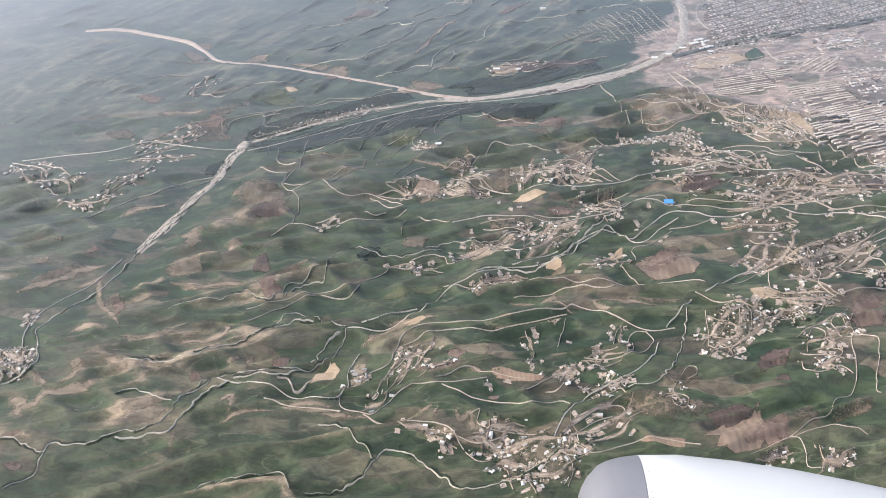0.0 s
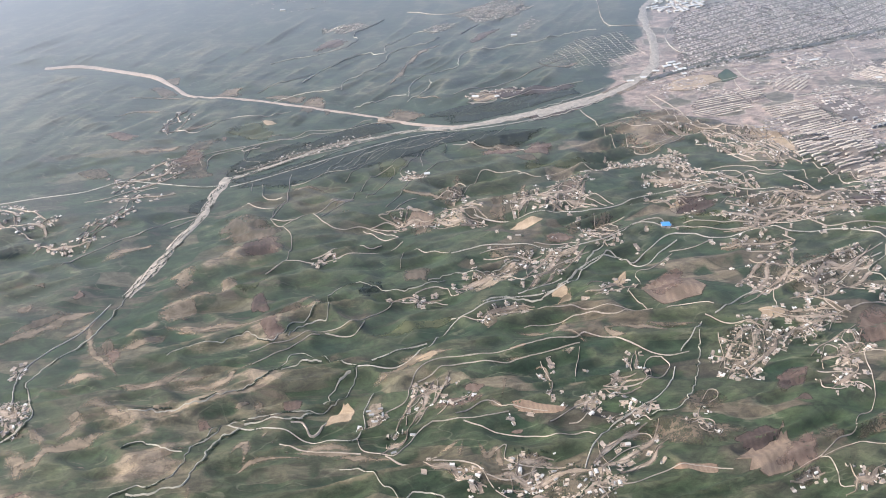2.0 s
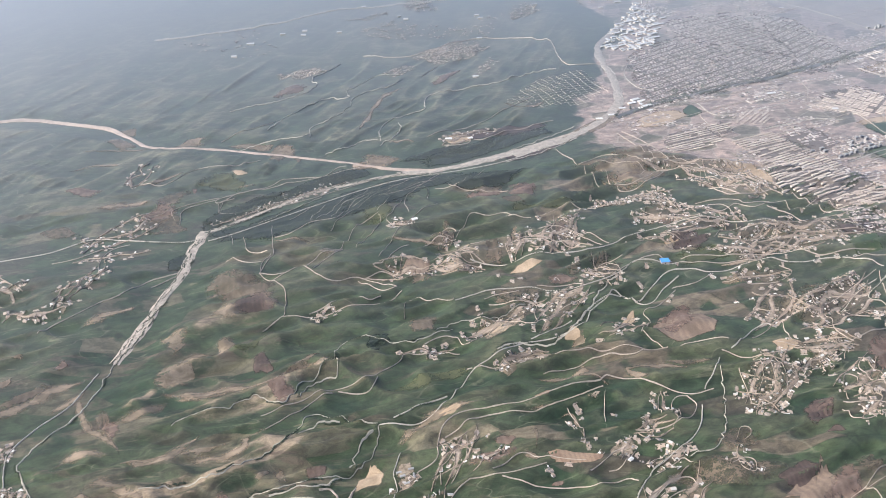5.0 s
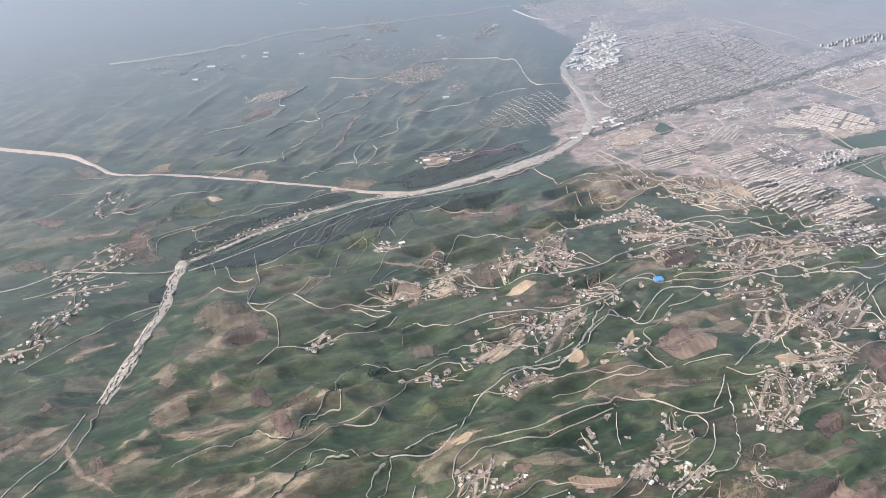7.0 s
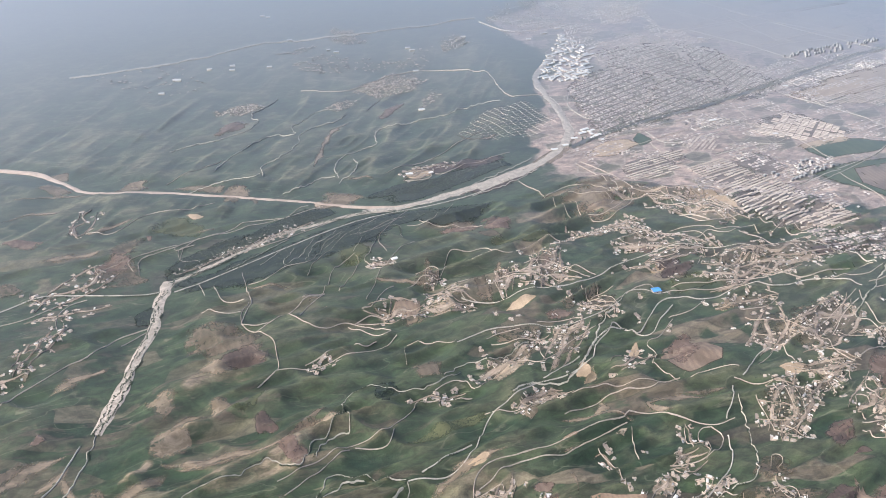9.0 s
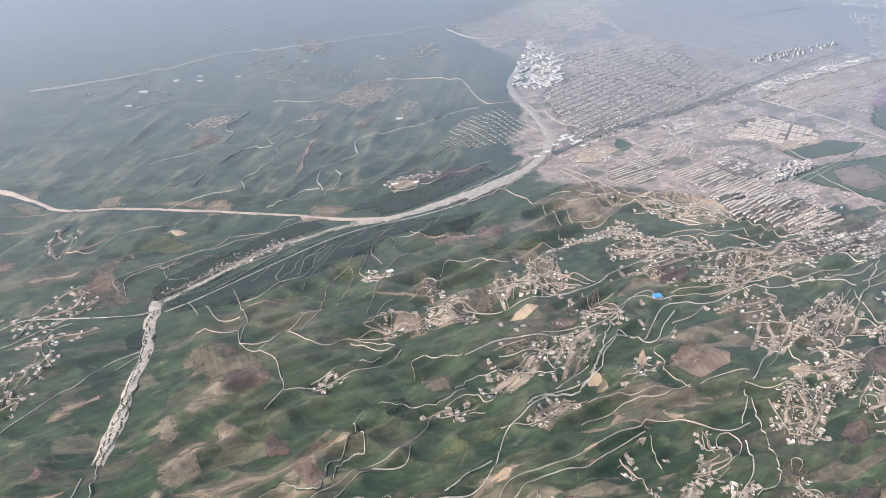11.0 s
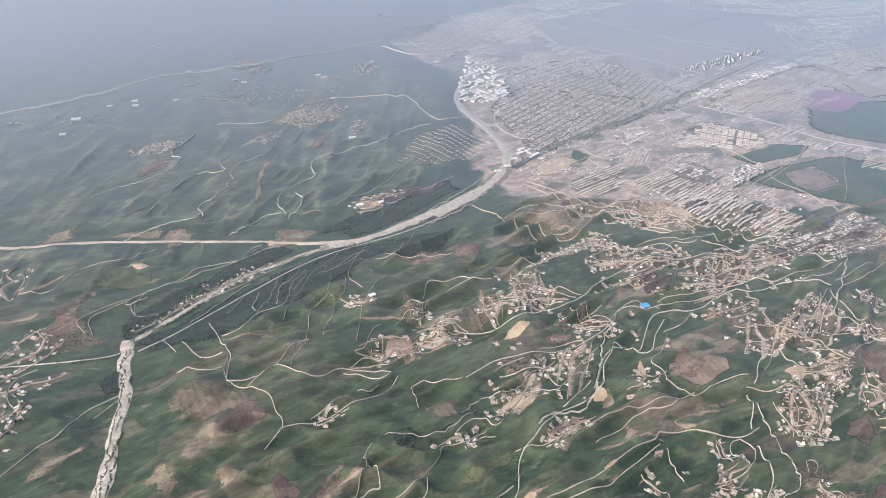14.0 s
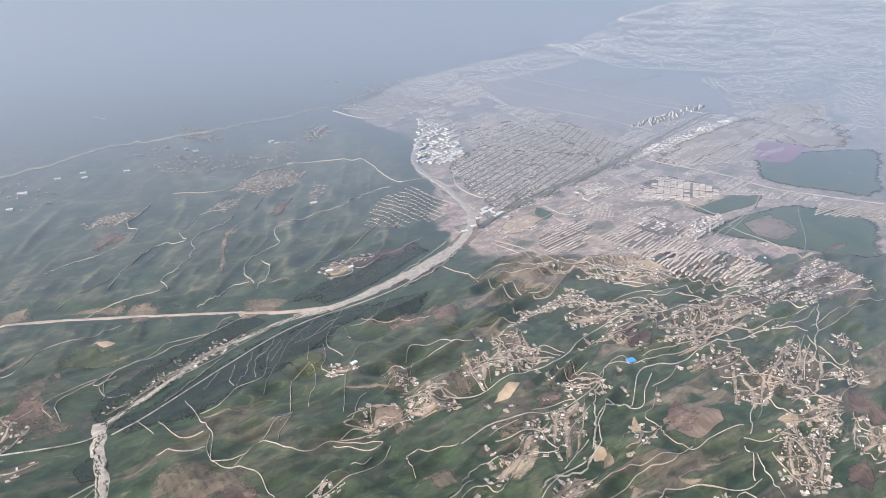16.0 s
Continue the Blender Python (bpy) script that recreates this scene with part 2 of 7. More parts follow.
def spread(name, colors, rough=0.8, worn=False):
    """A material whose pieces each take one of several colours."""
    n = Nodes(name)
    r = n.add("ShaderNodeNewGeometry").outputs["Random Per Island"]
    ramp = n.add("ShaderNodeValToRGB")
    ramp.color_ramp.interpolation = "CONSTANT"
    e = ramp.color_ramp.elements
    while len(e) < len(colors):
        e.new(0.5)
    for k, col in enumerate(colors):
        e[k].position, e[k].color = k / len(colors), (*col, 1)
    n.put(ramp.inputs[0], r)
    c = n.mix(0.5, ramp.outputs[0], n.mix(n.noise(0.4, 3), (0.2, 0.2, 0.2), (0.8, 0.8, 0.8)), "OVERLAY")
    cover = None
    if worn:
        ragged = n.math("ADD", n.attr("border"), n.math("MULTIPLY", n.math("SUBTRACT", n.noise(0.3, 5, None, 0.62), 0.5), 1.6))
        cover = n.math("SUBTRACT", 1.0, n.ramp(ragged, 0.62, 0.80))
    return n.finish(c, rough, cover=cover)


GRASS = grass_material()
COVER = {
    "tan": ground_cover("bare_tan_earth", (0.20, 0.155, 0.11), (0.36, 0.285, 0.215), 0.07, soft=0.5),
    "sand": ground_cover("pale_sandy_earth", (0.42, 0.31, 0.21), (0.58, 0.44, 0.31), 0.04, soft=0.12),
    "fallow": ground_cover("fallow_field", (0.14, 0.115, 0.085), (0.28, 0.215, 0.165), 0.05, 0.2, soft=0.45),
    "dark": ground_cover("freshly_ploughed_dark_soil", (0.085, 0.06, 0.052), (0.15, 0.105, 0.09), 0.05, 0.3, soft=0.25),
    "pink": ground_cover("reddish_soil", (0.19, 0.125, 0.10), (0.31, 0.22, 0.18), 0.06, 0.2, soft=0.4),
    "olive": ground_cover("dry_olive_pasture", (0.080, 0.096, 0.046), (0.125, 0.130, 0.066), 0.05),
    "field": ground_cover("tilled_strip", (0.30, 0.20, 0.14), (0.38, 0.27, 0.19), 0.05, 0.35, soft=0.04),
    "plough": ground_cover("ploughed_brown_field", (0.16, 0.115, 0.085), (0.30, 0.22, 0.165), 0.03, 0.22, soft=0.03),
    "dirt": ground_cover("eroded_brown_ground", (0.10, 0.085, 0.06), (0.23, 0.175, 0.13), 0.06, soft=0.5, spots=(0.05, 0.06, 0.035)),
    "yard": ground_cover("trodden_farm_yard", (0.36, 0.28, 0.21), (0.48, 0.39, 0.30), 0.1, soft=0.3, spots=(0.2, 0.17, 0.12)),
    "crop": ground_cover("young_green_crop", (0.026, 0.064, 0.018), (0.085, 0.108, 0.042), 0.014, 0.1, soft=0.06),
    "orchard": ground_cover("dark_orchard_floor", (0.017, 0.028, 0.022), (0.036, 0.048, 0.036), 0.05, soft=0.15),
    "steppe": ground_cover("dry_open_steppe", (0.30, 0.245, 0.195), (0.40, 0.33, 0.26), 0.02, soft=0),
    "streets_and_shade": ground_cover("city_streets_and_shade", (0.18, 0.15, 0.135), (0.27, 0.225, 0.20), 0.05, soft=0.3),
    "hamlet": ground_cover("village_ground", (0.075, 0.072, 0.046), (0.20, 0.16, 0.12), 0.05, soft=0.4),
    "violet": ground_cover("violet_red_building_plots", (0.24, 0.05, 0.15), (0.33, 0.10, 0.21), 0.02, 0.05, 0.3, soft=0),
}
ROAD_LOOK = {
    "road": (ground_cover("dusty_asphalt", (0.40, 0.36, 0.315), (0.52, 0.475, 0.42), 0.12, soft=0.15, solid=True), "pale dusty two-lane country road"),
    "track": (ground_cover("dirt_track", (0.33, 0.275, 0.23), (0.46, 0.39, 0.335), 0.15, soft=0.25, solid=True), "pale unpaved dirt track between green hills"),
    "lane": (ground_cover("village_lane", (0.25, 0.20, 0.155), (0.37, 0.30, 0.24), 0.15, soft=0.4, solid=True), "narrow dusty village lane between houses"),
    "highway": (ground_cover("new_gravel_highway", (0.44, 0.335, 0.265), (0.57, 0.45, 0.37), 0.05, soft=0.12, solid=True), "broad pale highway under construction across green hills"),
    "trodden": (crest_earth("trodden_village_earth", (0.31, 0.245, 0.195), (0.50, 0.405, 0.335), 0.85), "trodden pale earth between village houses"),
    "crest": (crest_earth("worn_crest_earth", (0.20, 0.158, 0.115), (0.36, 0.28, 0.21)), "bare tan earth worn along a grassy crest"),
    "railway": (ground_cover("railway_ballast", (0.055, 0.058, 0.056), (0.10, 0.098, 0.094), 0.06, soft=0.15, solid=True), "dark straight railway embankment beside the city"),
    "stream": (ground_cover("stream_bed", (0.34, 0.315, 0.265), (0.48, 0.44, 0.375), 0.12, soft=0.3, solid=True), "narrow pale stream bed winding through a grassy valley"),
    "riverbed": (ground_cover("river_gravel", (0.33, 0.285, 0.24), (0.54, 0.465, 0.40), 0.12, soft=0.2, solid=True, spots=(0.32, 0.275, 0.23)), "wide pale gravel river bed with braided channels"),
}
WALL = plain("limewashed_wall", (0.48, 0.425, 0.38), (0.62, 0.565, 0.515), 0.9, 0.6, 0.35, "object")
MUD = plain("mud_brick_wall", (0.38, 0.305, 0.25), (0.48, 0.395, 0.33), 0.95, 0.6, 0.3, "object")
ROOF_PALE = plain("pale_sheet_roof", (0.52, 0.49, 0.465), (0.70, 0.67, 0.65), 0.6, 0.5, 0.4, "object")
ROOF_WHITE = plain("white_metal_roof", (0.72, 0.71, 0.69), (0.84, 0.83, 0.82), 0.5, 0.3)
ROOF_GREY = plain("grey_fibre_cement_roof", (0.26, 0.26, 0.27), (0.38, 0.38, 0.38), 0.8, 0.5, 0.4, "object")
ROOF_EARTH = plain("flat_earth_roof", (0.42, 0.345, 0.285), (0.54, 0.455, 0.39), 0.95, 0.5, 0.3, "object")
ROOF_BLUE = plain("blue_sheet_roof", (0.06, 0.30, 0.72), (0.09, 0.38, 0.80), 0.5, 0.4)
DARK = plain("dark_opening", (0.02, 0.02, 0.022), (0.04, 0.04, 0.045), 0.6)
TOWER = plain("apartment_concrete", (0.17, 0.16, 0.17), (0.27, 0.25, 0.25), 0.85, 0.3, 0.4, "object")
LEAF = spread("tree_leaves", [(0.018, 0.034, 0.019), (0.030, 0.050, 0.026), (0.024, 0.042, 0.026), (0.042, 0.062, 0.031)], 0.9)
BARK = plain("bark", (0.08, 0.06, 0.045), (0.13, 0.10, 0.08), 0.95, 2.0)
VILLAGE = spread("village_walls_and_roofs", [(0.54, 0.48, 0.435), (0.42, 0.345, 0.29), (0.70, 0.68, 0.66), (0.23, 0.21, 0.205), (0.48, 0.405, 0.35), (0.34, 0.30, 0.28), (0.45, 0.37, 0.31)])
CITY = spread("city_walls_and_roofs", [(0.42, 0.35, 0.325), (0.30, 0.255, 0.24), (0.58, 0.505, 0.465), (0.36, 0.295, 0.265), (0.70, 0.635, 0.59), (0.25, 0.225, 0.22), (0.50, 0.405, 0.355), (0.34, 0.29, 0.27)])
# muted range of tones, haze put into the colour of far houses
CITY_HAZED = spread("far_walls_haze_muted", [(0.40, 0.335, 0.30), (0.33, 0.28, 0.25), (0.50, 0.43, 0.38), (0.25, 0.22, 0.20), (0.17, 0.165, 0.125)])
TERRACE = spread("terrace_roofs", [(0.52, 0.425, 0.355), (0.46, 0.37, 0.305), (0.58, 0.49, 0.415), (0.41, 0.33, 0.27)])
SHED = spread("shed_roofs", [(0.70, 0.69, 0.67), (0.55, 0.53, 0.50), (0.42, 0.38, 0.35), (0.78, 0.78, 0.77), (0.30, 0.28, 0.28)])
ROW_ROOF = plain("row_house_roof", (0.48, 0.39, 0.325), (0.58, 0.485, 0.415), 0.85, 0.2, 0.4, "object")
YARDS = spread("yard_earth", [(0.42, 0.335, 0.275), (0.52, 0.425, 0.355), (0.30, 0.23, 0.185), (0.16, 0.13, 0.095), (0.46, 0.37, 0.305), (0.36, 0.28, 0.225)], 0.95, True)

# ---- the land: one sheet to the horizon ----
def vnoise(x, y, seed):
    """Smooth value noise in 0..1 on a unit lattice."""
    x, y = np.asarray(x, float), np.asarray(y, float)
    ix, iy = np.floor(x).astype(np.int64), np.floor(y).astype(np.int64)
    fx, fy = x - ix, y - iy

    def corner(a, b):
        n = (a * 374761393 + b * 668265263 + seed * 144665) & 0x7FFFFFFF
        n = ((n ^ (n >> 13)) * 1274126177) & 0x7FFFFFFF
        return ((n ^ (n >> 16)) & 0xFFFF) / 65535.0

    sx, sy = fx * fx * fx * (fx * (fx * 6 - 15) + 10), fy * fy * fy * (fy * (fy * 6 - 15) + 10)
    low = corner(ix, iy) * (1 - sx) + corner(ix + 1, iy) * sx
    high = corner(ix, iy + 1) * (1 - sx) + corner(ix + 1, iy + 1) * sx
    return low * (1 - sy) + high * sy


def step(a, b, v):
    k = np.clip((np.asarray(v, float) - a) / (b - a), 0, 1)
    return k * k * (3 - 2 * k)


def gap(x, y, line):
    """Distance to a polyline."""
    best = np.full(np.shape(x), 1e9)
    for (ax, ay), (bx, by) in zip(line[:-1], line[1:]):
        dx, dy = bx - ax, by - ay
        k = np.clip(((x - ax) * dx + (y - ay) * dy) / (dx * dx + dy * dy), 0, 1)
        best = np.minimum(best, np.hypot(x - ax - k * dx, y - ay - k * dy))
    return best


VALLEY = [(-1500, 1250), (-760, 1160), (-440, 1140), (-330, 1160), (-50, 1290), (210, 1300), (330, 1430), (480, 1700), (520, 2100)]
HIGHWAY_LINE = [(-760, 1640), (-640, 1610), (-560, 1560), (-478, 1515), (-400, 1470), (-250, 1400), (-50, 1310)]
SIDE_VALLEY = [(-335, 1155), (-420, 880), (-560, 740), (-900, 600)]


CITY_EDGE_Y = (1290, 1708, 1819, 2115, 2174, 2324, 2410, 2516, 2745, 4000)
CITY_EDGE_X = (208, 393, 470, 440, 484, 735, 1080, 1504, 2103, 4500)


def urban(x, y):
    """1 on the flat plain that the city covers, 0 in the hills."""
    wobble = 50 * (vnoise(x / 60, y / 60, 21) - 0.5) + 24 * (vnoise(x / 19, y / 19, 22) - 0.5)
    a = (y - 1300) * 0.870 + (x - 208) * 0.493 + wobble * 0.5
    b = x - np.interp(y, CITY_EDGE_Y, CITY_EDGE_X) + wobble
    return step(0, 60, a) * step(14, 60, b)


def bend(v):
    """Distance from zero with a rounded tip."""
    return np.sqrt(v * v + 0.012) - 0.09


def ridges(x, y, angle):
    c, s = math.cos(angle), math.sin(angle)
    u, v = x * c + y * s, y * c - x * s
    v = v + 70 * (vnoise(u / 260, v / 220, 3) - 0.5)
    big = 1 - bend(2 * vnoise(u / 330, v / 100, 1) - 1)
    small = 1 - bend(2 * vnoise(u / 120, v / 38, 2) - 1)
    gully = 1 - bend(2 * vnoise(u / 46 + 0.4 * v / 30, v / 17, 6) - 1)
    return big, small, gully


def hills(x, y):
    """Height of the land, and how far a place lies up a ridge of each size (0..1)."""
    x, y = np.asarray(x, float), np.asarray(y, float)
    w = step(1230, 1430, y - 0.1 * x)
    one, two = ridges(x, y, 0.22), ridges(x, y, 0.95)
    big, small, gully = (p * (1 - w) + q * w for p, q in zip(one, two))
    fine = vnoise(x / 14, y / 14, 5) - 0.5
    far = step(1150, 1600, y - 0.25 * x)
    h = 3 + 6 * (big - 0.55) + (15 - 8 * far - 3 * step(1700, 2100, y)) * (small - 0.5) + (11.0 - 7.5 * far - 3.4 * step(1650, 1900, y)) * step(-1050, -750, x) * (gully - 0.5) + 1.2 * (1 - far) * fine
    d = np.minimum(gap(x, y, VALLEY), gap(x, y, SIDE_VALLEY) * 1.4)
    d = np.minimum(d, gap(x, y, HIGHWAY_LINE) * 2.2 + 12)
    k = step(8, 110, d)
    h = h * k - 1.5 * (1 - k)
    return h * (1 - 0.93 * urban(x, y)), big * k, small * k, gully * k


def land(x, y):
    return hills(x, y)[0]


def axis(core_low, core_high, cell, grow_low, grow_high, low, high):
    mid = list(np.arange(core_low, core_high + 1e-6, cell))
    up, d = [], cell
    while (up[-1] if up else core_high) < high:
        d *= grow_high if (up[-1] if up else core_high) < 4700 else 1.3
        up.append((up[-1] if up else core_high) + d)
    down, d = [], cell
    while (down[-1] if down else core_low) > low:
        d *= grow_low
        down.append((down[-1] if down else core_low) - d)
    return np.array(down[::-1] + mid + up)


GX = axis(-700, 720, 3.4, 1.022, 1.02, -26000, 26000)
GY = axis(440, 1700, 3.4, 1.12, 1.016, -26000, 26000)
MX, MY = np.meshgrid(GX, GY)
HZ, CREST, RIB, GULLY = hills(MX, MY)
TOWN = urban(MX, MY)
dim = step(9000, 5000, np.hypot(MX, MY))
HZ = HZ * dim


def ground_z(x, y):
    x, y = np.asarray(x, float), np.asarray(y, float)
    i = np.clip(np.searchsorted(GX, x) - 1, 0, len(GX) - 2)
    j = np.clip(np.searchsorted(GY, y) - 1, 0, len(GY) - 2)
    fx, fy = (x - GX[i]) / (GX[i + 1] - GX[i]), (y - GY[j]) / (GY[j + 1] - GY[j])
    a = HZ[j, i] * (1 - fx) + HZ[j, i + 1] * fx
    b = HZ[j + 1, i] * (1 - fx) + HZ[j + 1, i + 1] * fx
    return a * (1 - fy) + b * fy


def rise(x, y):
    """How far things are lifted clear of the coarser land far off."""
    return step(1200, 3000, y) * (1 - 0.85 * urban(x, y))


def mesh_object(name, verts, faces, mat, smooth=False, **attributes):
    me = bpy.data.meshes.new(name)
    me.from_pydata(np.asarray(verts).tolist(), [], faces if isinstance(faces, list) else faces.tolist())
    for key, value in attributes.items():
        layer = me.attributes.new(key, "FLOAT", "POINT")
        layer.data.foreach_set("value", np.asarray(value, np.float32).ravel())
    me.materials.append(mat)
    if smooth:
        me.polygons.foreach_set("use_smooth", np.ones(len(me.polygons), bool))
    me.update()
    return new(name, me)


def build_ground():
    ny, nx = MX.shape
    k = np.arange(nx * ny).reshape(ny, nx)
    faces = np.stack([k[:-1, :-1], k[:-1, 1:], k[1:, 1:], k[1:, :-1]], -1).reshape(-1, 4)
    verts = np.stack([MX, MY, HZ], -1).reshape(-1, 3)
    west = step(60, -300, MX + 0.45 * (MY - 600)) * step(1150, 900, MY)
    farm = (0.55 + 0.45 * step(-120, 120, MX - 0.15 * (MY - 900))) * step(-900, -700, MX) * step(480, 560, MY) * step(1330, 1230, MY)
    MU, MV = MX * 0.976 + MY * 0.218, MY * 0.976 - MX * 0.218
    gate = vnoise(MU / 95, MV / 60, 9)
    crest = step(0.84, 0.97, RIB) * step(0.25, 0.6, gate) + 0.4 * step(0.9, 0.99, CREST) + 0.6 * step(0.80, 0.97, GULLY) * step(0.4, 0.7, vnoise(MU / 60, MV / 60, 12))
    bare = crest * (0.13 + 0.55 * west) + (0.02 + 0.14 * west) * vnoise(MU / 50, MV / 34, 10)
    reddish = np.clip(step(100, -350, MX + 0.3 * (MY - 800)) * step(1250, 1050, MY) + 0.08 + 0.25 * step(0.55, 0.75, vnoise(MX / 150, MY / 130, 31)), 0, 1) * step(1500, 1250, MY)
    ob = mesh_object("ground", verts, faces, GRASS, True, rise=0.5 * step(0.5, 0.95, RIB) * (0.3 + vnoise(MU / 120, MV / 90, 14)) + 0.55 * step(0.55, 0.95, GULLY), bare=bare * (1 - TOWN), reddish=reddish, town=TOWN, farm=farm, distant=step(1200, 1500, MY - 0.1 * MX), spine=(step(0.80, 0.98, GULLY) * 0.8 + step(0.86, 0.98, RIB)) * (0.3 + 0.5 * step(1150, 1350, MY)) * step(2300, 1900, MY))
    tagged(ob, "rolling green spring grassland with bare tan ridges", "ground", kind="structure")


build_ground()

ROADS = []
laid = [0]


def smooth_line(points, gap_m=3.0, closed=False):
    """A smooth line through points, with a point about every gap_m metres."""
    p = [np.array(q, float) for q in points]
    n = len(p)
    out = []
    for i in range(n if closed else n - 1):
        a, b = p[i], p[(i + 1) % n]
        before = p[i - 1] if closed or i else 2 * a - b
        after = p[(i + 2) % n] if closed or i + 2 < n else 2 * b - a
        steps = max(2, int(np.linalg.norm(b - a) / gap_m))
        for s in np.arange(steps) / steps:
            out.append(0.5 * (2 * a + (b - before) * s + (2 * before - 5 * a + 4 * b - after) * s**2 + (3 * a - before - 3 * b + after) * s**3))
    if not closed:
        out.append(p[-1])
    return np.array(out)


def lay_road(kind, width, points):
    mat, label = ROAD_LOOK[kind]
    line = smooth_line(points, 1.5 if kind == "stream" else 3.0)
    laid[0] += 1
    seed = laid[0]
    if kind not in ("crest", "trodden"):
        ROADS.append((line, width))
    wild = {"stream": (3.5, 0.5), "riverbed": (3.0, 0.24), "track": (1.2, 0.25), "lane": (3.0, 0.4), "crest": (3.0, 0.5), "trodden": (2.0, 0.6)}.get(kind, (0.5, 0.1))
    t = np.r_[0, np.cumsum(np.linalg.norm(np.diff(line, axis=0), axis=1))]
    run = np.gradient(line, axis=0)
    run /= np.linalg.norm(run, axis=1)[:, None] + 1e-9
    side = np.stack([-run[:, 1], run[:, 0]], 1)
    line = line + side * (wild[0] * (vnoise(t / 14, 0 * t, seed) - 0.5 + (0.8 * (vnoise(t / 5.5, 0 * t + 3, seed) - 0.5) if kind == "stream" else 0)) * np.minimum(1, np.minimum(t, t[-1] - t) / 12))[:, None]
    half = width * (0.56 if kind == "highway" else 0.95 if kind in ("crest", "trodden") else 0.45 if kind in ("riverbed", "highway", "railway") else 0.2 if kind in ("stream", "road") else 0.18) * (1 + wild[1] * 2 * (vnoise(t / (32 if kind == "riverbed" else 18), 0 * t + 7, seed) - 0.5))
    across = [-1.25, -0.6, 0, 0.6, 1.25]
    if kind in ("crest", "trodden"):
        half = half * np.clip(np.minimum(t, t[-1] - t) / 25, 0.25, 1)
    lift = (0.3 if kind in ("crest", "trodden") else 1.0) + seed * 0.0005 + rise(line[:, 0], line[:, 1]) * 2.2
    verts, border = [], []
    for s in across:
        q = line + side * (half * s)[:, None]
        verts.append(np.column_stack([q, ground_z(q[:, 0], q[:, 1]) + lift if abs(s) < 1 else ground_z(q[:, 0], q[:, 1]) - 0.1]))
        border.append(np.full(len(q), 1.0 if abs(s) > 1 else 0.35 if s else 0.0) if kind not in ("crest", "trodden") else np.maximum(abs(s) / 1.25, 1 - np.minimum(t, t[-1] - t) / 20))
    n = len(line)
    k = np.arange(5 * n).reshape(5, n)
    faces = np.stack([k[1:, :-1], k[1:, 1:], k[:-1, 1:], k[:-1, :-1]], -1).reshape(-1, 4)[:, ::-1]
    name = {"track": "dirt_track", "riverbed": "river_bed", "crest": "bare_crest", "trodden": "trodden_way"}.get(kind, kind)
    ob = mesh_object(name, np.concatenate(verts), faces, mat, True, border=np.concatenate(border))
    tagged(ob, label, {"riverbed": "river bed", "track": "track", "crest": "bare ground", "trodden": "bare ground"}.get(kind, kind), kind="structure")
    if kind in ("stream", "road") and width < 5 and line[:, 1].max() < 1320:
        lay_edge_bushes(line, side, half, t, seed)


def lay_edge_bushes(line, side, half, t, seed):
    """A broken strip of dark bushes along one bank, added to set a dark edge beside the pale line."""
    off = half * 1.25 + 0.6 + 1.2 * vnoise(t / 20, 0 * t, seed + 70)
    flank = np.where(vnoise(t / 60, 0 * t, seed + 90) > 0.5, 1.0, -1.0)
    there = vnoise(t / 16, 0 * t + 5, seed + 50) > 0.38
    rows = []
    for k in np.nonzero(there)[0]:
        q = line[k] + side[k] * flank[k] * (off[k] + 0.7 * (vnoise(t[k] * 1.7, 0.5, seed) - 0.5))
        rows.append((q[0], q[1], 0.55 + 0.7 * float(vnoise(t[k] * 0.9, 2.5, seed))))
    if rows:
        EDGE_BUSHES.append(rows)


EDGE_BUSHES = []


def lay_river(width, points):
    """A gravel bed with braided threads of paler stones along it."""
    lay_road("riverbed", width, points)
    line = smooth_line(points, 6.0)
    run = np.gradient(line, axis=0)
    run /= np.linalg.norm(run, axis=1)[:, None] + 1e-9
    side = np.stack([-run[:, 1], run[:, 0]], 1)
    t = np.arange(len(line)) * 6.0
    for k in range(3 if width > 9 else 2):
        off = width * 0.62 * (vnoise(t / 70, 0 * t + 9 * k, 40 + k) - 0.5) * 1.6 + width * 0.12 * (k - 1)
        lay_road("stream", max(1.8, width * 0.16), line + side * off[:, None])


FIELD_LABEL = {
    "tan": "bare tan earth on a grassy ridge", "sand": "pale sandy clearing of bare earth", "fallow": "grey-brown fallow field on a slope",
    "dark": "freshly ploughed dark brown field", "pink": "reddish-brown bare field among grass", "olive": "dry olive-green pasture patch",
    "field": "narrow tilled brown strip of farmland", "plough": "broad ploughed tan-brown field with furrows", "dirt": "eroded brown ground with scrub",
    "yard": "trodden pale farm yard", "crop": "large dark green crop field on the plain", "orchard": "dark orchard ground beside the river",
    "steppe": "wide dry grey-green open plain inside the city",
    "streets_and_shade": "dark dusty streets and yards between city houses, with painted shade in row gaps",
    "hamlet": "dark garden ground between the village houses",
    "violet": "violet-red building plots at the edge of the city",
}
ORCHARDS, CROPS = [], []


